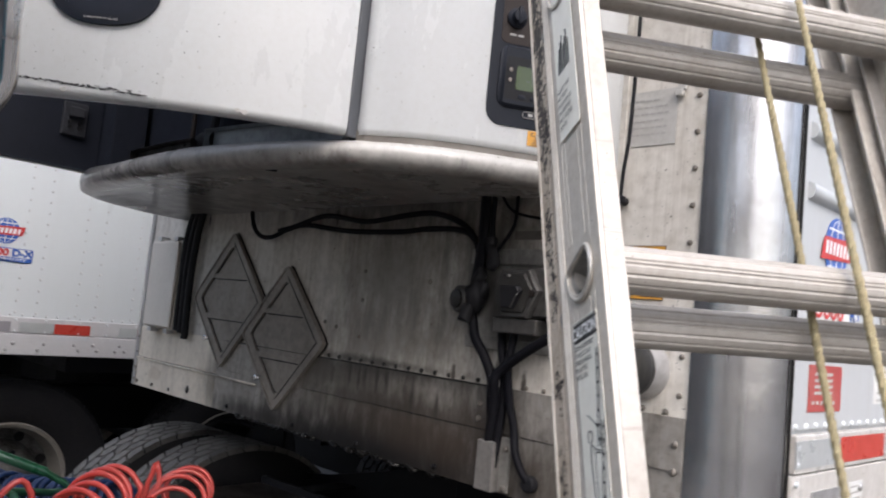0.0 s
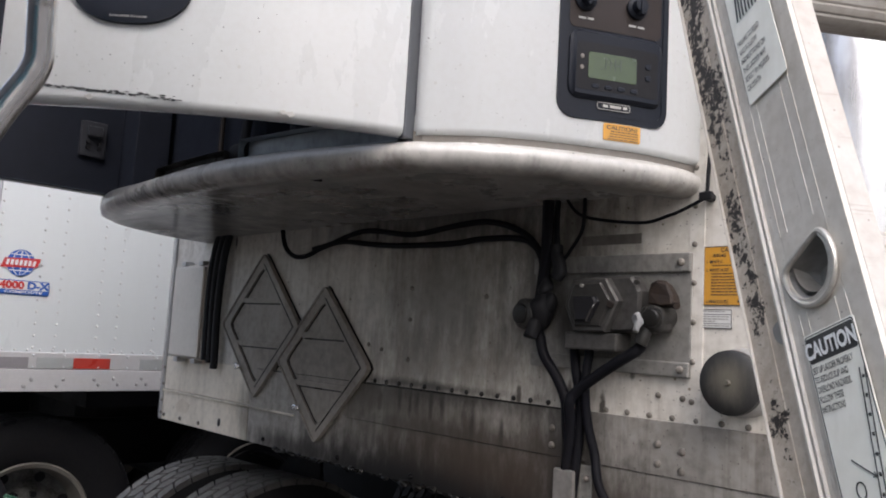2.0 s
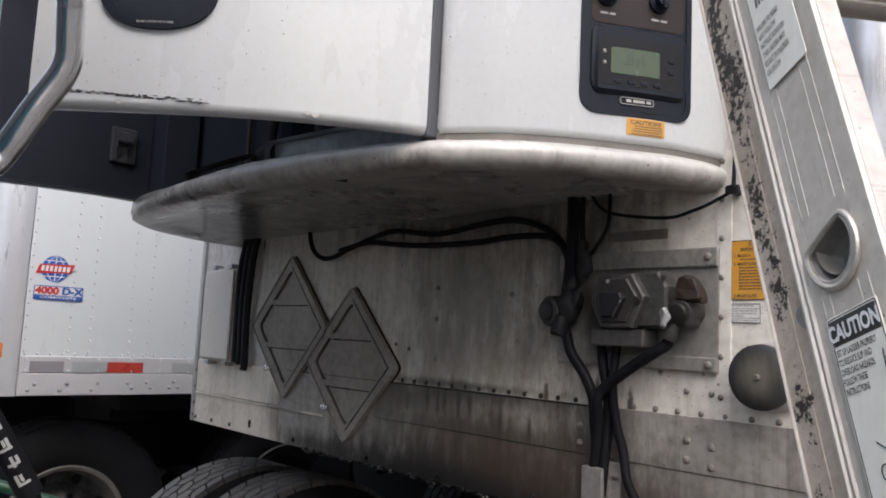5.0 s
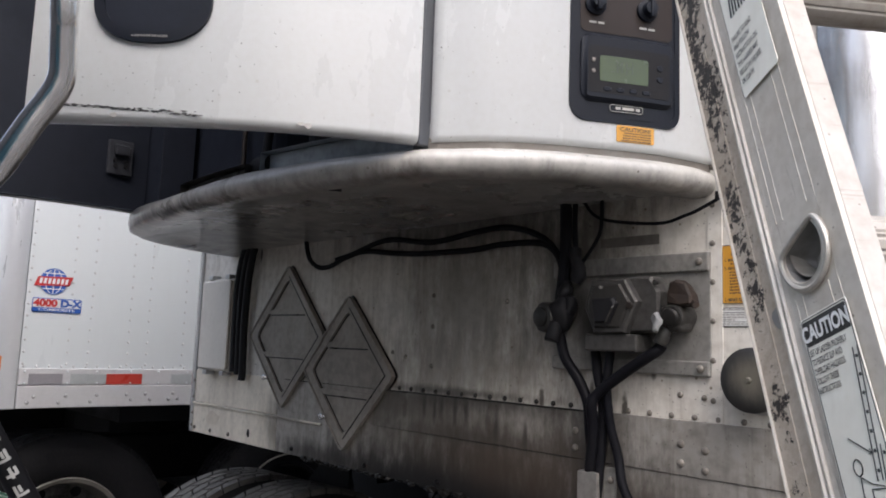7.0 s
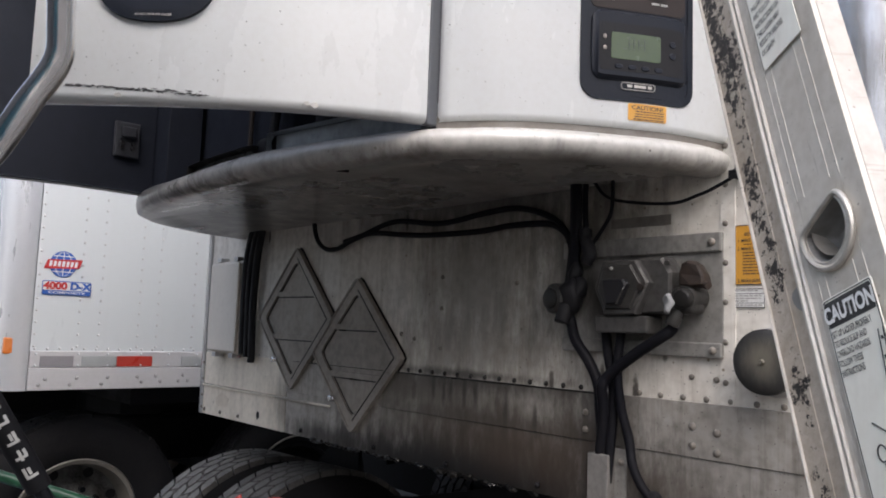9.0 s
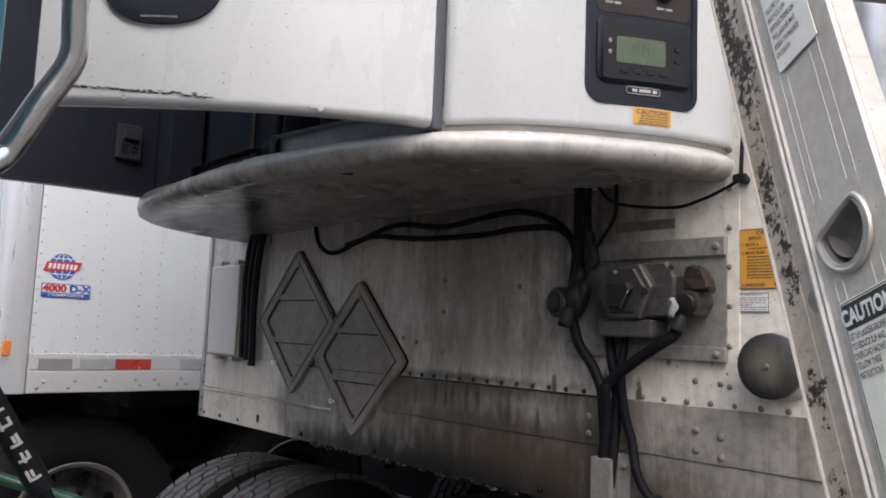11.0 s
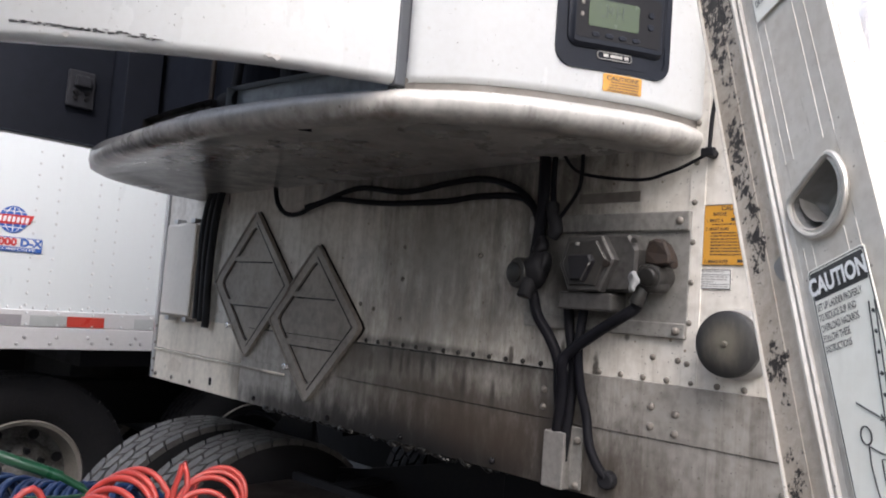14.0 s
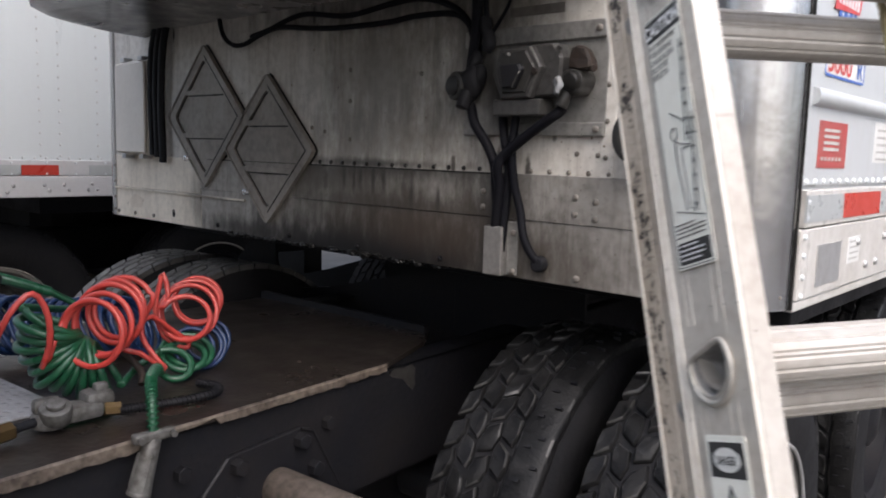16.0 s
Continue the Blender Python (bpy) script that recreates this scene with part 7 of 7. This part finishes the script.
for xx in (VX - 0.75, VX - 2.45):
    bm = B()
    box(bm, (xx, 12.25, 0.32), (xx + 0.62, 12.262, 1.18), 0.003)
    part("mud_flap", bm, BLACK, van, "unseen black mud flap, added as a blocker")

# ---- air lines on the deck ----
def coil(axis, radius, turns, r, wob=0.15, seed=0, start=0.0, normal=None):
    """A helix along a bent axis, its rings square to the axis or to a given normal."""
    rg = random.Random(seed)
    ax = smooth_path(axis, 24)
    n = int(turns * 18)
    out = []
    ph = rg.uniform(0, 6)
    for i in range(n + 1):
        t = i / n * (len(ax) - 1)
        j = min(int(t), len(ax) - 2)
        p = ax[j].lerp(ax[j + 1], t - j)
        d = (ax[j + 1] - ax[j]).normalized()
        e = Vector(normal).normalized() if normal else d
        s = e.cross(Vector((0, 0, 1))).normalized()
        o = s.cross(e)
        w = start + i / 18 * 2 * math.pi
        R = radius * (1 + wob * math.sin(w * 0.31 + ph) * 0.6)
        c = d * wob * radius * math.sin(w * 0.53 + ph)
        out.append(p + c + (s * math.cos(w) + o * math.sin(w)) * R)
    return out


red_line = thing("red_air_line", (1.25, -0.5, DZ), "bright red coiled air hose lying on the deck", "air hose")
RED_PATH = [Vector(p) for p in ((1.36, -0.93, 1.02), (1.42, -0.898, 1.104), (1.44, -0.88, 1.154), (1.44, -0.848, 1.188), (1.44, -0.827, 1.184), (1.445, -0.811, 1.142), (1.44, -0.809, 1.089), (1.42, -0.815, 1.044), (1.41, -0.805, 1.04), (1.43, -0.798, 1.09))]
RED_PATH += coil([(1.465, -0.745, 1.100), (1.45, -0.72, 1.111), (1.425, -0.68, 1.130), (1.405, -0.645, 1.140)], 0.062, 5.45, 0.0085, 0.10, 3, 0.2, (0.52, -0.80, 0.10))
RED_PATH += [Vector(p) for p in ((1.40, -0.63, 1.065), (1.41, -0.65, 1.046), (1.42, -0.622, 1.037), (1.43, -0.571, 0.995), (1.425, -0.579, 1.009), (1.40, -0.60, 1.05), (1.385, -0.60, 1.086), (1.37, -0.57, 1.10), (1.365, -0.518, 1.06), (1.37, -0.480, 1.026), (1.365, -0.492, 1.016), (1.34, -0.525, 1.044), (1.32, -0.535, 1.104), (1.32, -0.522, 1.159), (1.32, -0.515, 1.184), (1.33, -0.507, 1.134))]
RED_PATH += coil([(1.392, -0.508, 1.087), (1.362, -0.478, 1.096), (1.325, -0.440, 1.108), (1.300, -0.407, 1.114)], 0.058, 3.9, 0.0085, 0.16, 6, 0.6, (0.80, -0.62, 0.38))
part("hose", tube(B(), smooth_path(RED_PATH, 2), 0.0060, 10), REDHOSE, red_line, smooth=60)
part("end_spring", tube(B(), smooth_path([(1.37, -0.635, 1.035), (1.41, -0.615, 0.995), (1.43, -0.625, 0.972)], 6), 0.008, 10), RUSTCAP, red_line, "rusty hose end guard", smooth=60)
green_line = thing("green_air_line", (1.25, -0.7, DZ), "dark green coiled air hose lying on the deck", "air hose")
GREEN_PATH = [Vector(p) for p in ((1.05, -0.90, 1.215), (1.12, -0.78, 1.172), (1.14, -0.69, 1.135), (1.15, -0.63, 1.09))]
# slumped coil, its rings fanned out round one point
FAN, ALONG, ACROSS = Vector((1.40, -0.722, 1.088)), Vector((0.42, 0.907, 0.0)), Vector((0.907, -0.42, 0.0))
for i in range(12 * 20 + 1):
    a, w = radians(150 + 150 * i / 240), 2 * math.pi * i / 20
    out = ALONG * math.cos(a) + Vector((0, 0, 1)) * math.sin(a)
    GREEN_PATH.append(FAN + out * (0.070 + 0.005 * math.sin(w * 0.37) + 0.054 * math.cos(w)) + ACROSS * (0.052 * math.sin(w) + 0.008 * math.sin(w * 0.21)))
GREEN_PATH += [Vector(p) for p in ((1.36, -0.60, 0.99), (1.38, -0.56, 1.02))]
GREEN_PATH += coil([(1.405, -0.545, 0.992), (1.385, -0.505, 1.002), (1.35, -0.465, 1.018)], 0.048, 2.9, 0.0085, 0.25, 9, 1.0, (0.55, -0.22, 0.80))
part("hose", tube(B(), smooth_path(GREEN_PATH, 2), 0.0080, 10), GREENHOSE, green_line, smooth=60)
part("end_sleeve", tube(B(), smooth_path([(1.00, -0.97, 1.245), (1.05, -0.90, 1.215), (1.12, -0.78, 1.172), (1.14, -0.69, 1.135)], 6), 0.0115, 12), GREENHOSE, green_line, "thick green hose sleeve", smooth=60)
blue_line = thing("blue_power_line", (1.0, -0.5, DZ), "blue coiled power cable lying behind the air hoses", "cable")
part("cable", tube(B(), coil([(0.92, -0.90, 1.065), (0.97, -0.80, 1.055), (1.04, -0.68, 1.035), (1.10, -0.58, 1.03), (1.15, -0.49, 1.03)], 0.074, 36, 0.007, 0.05, 8, 0.0, (0.62, 0.42, 0.42)), 0.0058, 10), BLUEHOSE, blue_line, smooth=60)
part("cable_loop", tube(B(), coil([(1.365, -0.47, 1.008), (1.345, -0.435, 1.010), (1.325, -0.405, 1.012)], 0.050, 4.3, 0.007, 0.2, 11, 0.0, (0.72, -0.50, 0.42)), 0.0058, 10), BLUEHOSE, blue_line, smooth=60)
# power plug hanging over the deck edge
plug = thing("power_plug", (1.70, -0.74, DZ - 0.02), "grey metal power plug hanging over the deck edge", "plug")
P0, P1 = Vector((1.694, -0.736, 0.957)), Vector((1.697, -0.766, 0.864))
D01 = (P1 - P0).normalized()
bm = B()
cyl(bm, P0, P1, 0.0145, 0.0205, seg=24, bev=0.003)
cyl(bm, P1 - D01 * 0.004, P1 + D01 * 0.004, 0.0212, seg=24, bev=0.002)
for k in range(3):
    w = 2.1 * k
    o = D01.orthogonal().normalized()
    q = D01.cross(o)
    v = (o * math.cos(w) + q * math.sin(w)) * 0.0172
    tube(bm, [P0 + D01 * 0.03 + v, P1 - D01 * 0.01 + v * 1.1], 0.003, 6)
part("plug_body", bm, CAST, plug, "grey cast plug body", smooth=35)
bm = B()
box(bm, P0 + Vector((-0.008, -0.038, -0.004)), P0 + Vector((0.012, 0.038, 0.014)), 0.004)
for k in (-0.03, 0.03):
    cyl(bm, P0 + Vector((0.008, k, 0.005)), P0 + Vector((0.022, k, 0.005)), 0.006, seg=8)
part("cable_clamp", bm, CAST, plug)
SPR = smooth_path([(1.41, -0.575, 0.985), (1.47, -0.61, 1.012), (1.55, -0.66, 1.03), (1.625, -0.703, 1.037), (1.674, -0.727, 1.017), P0], 10)
part("cable", tube(B(), SPR, 0.0076, 10), GREENHOSE, plug, smooth=60)
bm = B()
hel = []
for i in range(len(SPR) * 6):
    t = i / (len(SPR) * 6) * (len(SPR) - 1)
    j = min(int(t), len(SPR) - 2)
    p = SPR[j].lerp(SPR[j + 1], t - j)
    d = (SPR[j + 1] - SPR[j]).normalized()
    o = d.orthogonal().normalized()
    q = d.cross(o)
    w = i / 9 * 2 * math.pi
    hel.append(p + (o * math.cos(w) + q * math.sin(w)) * 0.0098)
part("strain_spring", tube(bm, hel, 0.002, 5), GREENHOSE, plug, "green strain relief spring", smooth=60)
# air coupling and hose end on the deck
glad = thing("air_coupling", (1.54, -0.83, DZ), "grimy grey air coupling with a spring-guarded hose end", "air coupling")
bm = B()
cyl(bm, (1.535, -0.862, DZ + 0.006), (1.535, -0.862, DZ + 0.030), 0.026, seg=24, bev=0.005)
cyl(bm, (1.545, -0.858, DZ + 0.020), (1.556, -0.862, DZ + 0.044), 0.022, seg=24, bev=0.004)
cyl(bm, (1.556, -0.862, DZ + 0.044), (1.559, -0.863, DZ + 0.051), 0.013, seg=20, bev=0.002)
box(bm, (1.515, -0.850, DZ + 0.010), (1.560, -0.792, DZ + 0.036), 0.008)
box(bm, (1.510, -0.815, DZ + 0.022), (1.552, -0.772, DZ + 0.050), 0.009)
box(bm, (1.520, -0.884, DZ + 0.028), (1.538, -0.846, DZ + 0.052), 0.006)
box(bm, (1.526, -0.800, DZ + 0.040), (1.545, -0.778, DZ + 0.062), 0.006)
CM = Matrix.Translation((1.540, -0.815, DZ)) @ Matrix.Diagonal((1.2, 1.25, 1.15, 1)) @ Matrix.Translation((-1.538, 0.835, -DZ))
bmesh.ops.transform(bm, matrix=CM, verts=bm.verts[:])
part("coupling_body", bm, CAST, glad, "worn cast coupling body", smooth=40)
bm = B()
cyl(bm, (1.556, -0.760, DZ + 0.024), (1.566, -0.732, DZ + 0.022), 0.0125, seg=6, bev=0.002)
part("hex_nut", bm, BRASS, glad, "brass hose nut")
HE = smooth_path([(1.564, -0.738, DZ + 0.022), (1.572, -0.725, DZ + 0.020), (1.580, -0.675, DZ + 0.018), (1.588, -0.610, DZ + 0.016), (1.585, -0.550, DZ + 0.016), (1.560, -0.525, DZ + 0.018), (1.515, -0.545, DZ + 0.022)], 10)
part("hose_end", tube(B(), HE, 0.0072, 10), BLACK, glad, smooth=60)
hel = []
for i in range(len(HE) * 6):
    t = i / (len(HE) * 6) * (len(HE) - 1)
    j = min(int(t), len(HE) - 2)
    p = HE[j].lerp(HE[j + 1], t - j)
    d = (HE[j + 1] - HE[j]).normalized()
    o = d.orthogonal().normalized()
    q = d.cross(o)
    w = i / 9 * 2 * math.pi
    hel.append(p + (o * math.cos(w) + q * math.sin(w)) * 0.0092)
part("hose_spring", tube(B(), hel, 0.0016, 5), DARK, glad, smooth=60)
bm = B()
cyl(bm, (1.540, -0.860, DZ + 0.024), (1.555, -0.925, DZ + 0.022), 0.0085, seg=12)
part("hose_stub", bm, BLACK, glad, smooth=60)
bm = B()
cyl(bm, (1.555, -0.920, DZ + 0.022), (1.572, -0.965, DZ + 0.022), 0.017, seg=6, bev=0.003)
cyl(bm, (1.572, -0.965, DZ + 0.022), (1.60, -1.03, DZ + 0.022), 0.013, seg=14, bev=0.002)
part("fitting", bm, BRASS, glad, "brass fitting")
# hose support arm rising from the catwalk
arm = thing("hose_support_arm", (1.30, -1.92, 3.0), "black hose support arm with white lettering bars", "support arm")
A0, A1 = Vector((1.449, -0.939, 1.265)), Vector((1.429, -1.074, 1.500))
AD = (A1 - A0).normalized()
bm = B()
cyl(bm, A0, A0 + (A1 - A0) * 7.40, 0.020, seg=20, bev=0.003)
part("sleeve", bm, BLACK, arm, "black sleeve", smooth=40)
bm = B()
cyl(bm, A0 - AD * 0.05, A0 + AD * 0.02, 0.012, seg=14)
cyl(bm, A0 - AD * 0.05 + Vector((-0.03, 0.02, 0)), A0 - AD * 0.05 + Vector((0.03, -0.02, 0)), 0.014, seg=12, bev=0.002)
box(bm, A0 - AD * 0.05 - Vector((0.012, 0.012, 0.02)), A0 - AD * 0.05 + Vector((0.012, 0.012, 0.02)), 0.004)
part("swivel", bm, DARK, arm)
an = Vector((1.4, -0.33, 0.2))
an = (an - AD * an.dot(AD)).normalized()
ac = AD.cross(an).normalized()
bm = B()
for k in range(6):
    c = A0 + AD * (0.036 + 0.031 * k)
    for sx, sy, w, h in ((0, -0.007 + 0.004 * (k % 2), 0.0095, 0.0024), (-0.007 + 0.0065 * (k % 3), 0.001, 0.0024, 0.0095), (0.0075 if k % 2 else 0.0, 0.003, 0.0024, 0.006)):
        for e in range(4):
            q = []
            for a, b in ((-1 + e * 0.5, -1), (-0.5 + e * 0.5, -1), (-0.5 + e * 0.5, 1), (-1 + e * 0.5, 1)):
                u = sx + a * w
                q.append(bm.verts.new(c + ac * u + AD * (sy + b * h) + an * (0.0008 + math.sqrt(0.0203 ** 2 - u * u))))
            bm.faces.new(q)
part("lettering", bm, FADED, arm, kind="stuff")
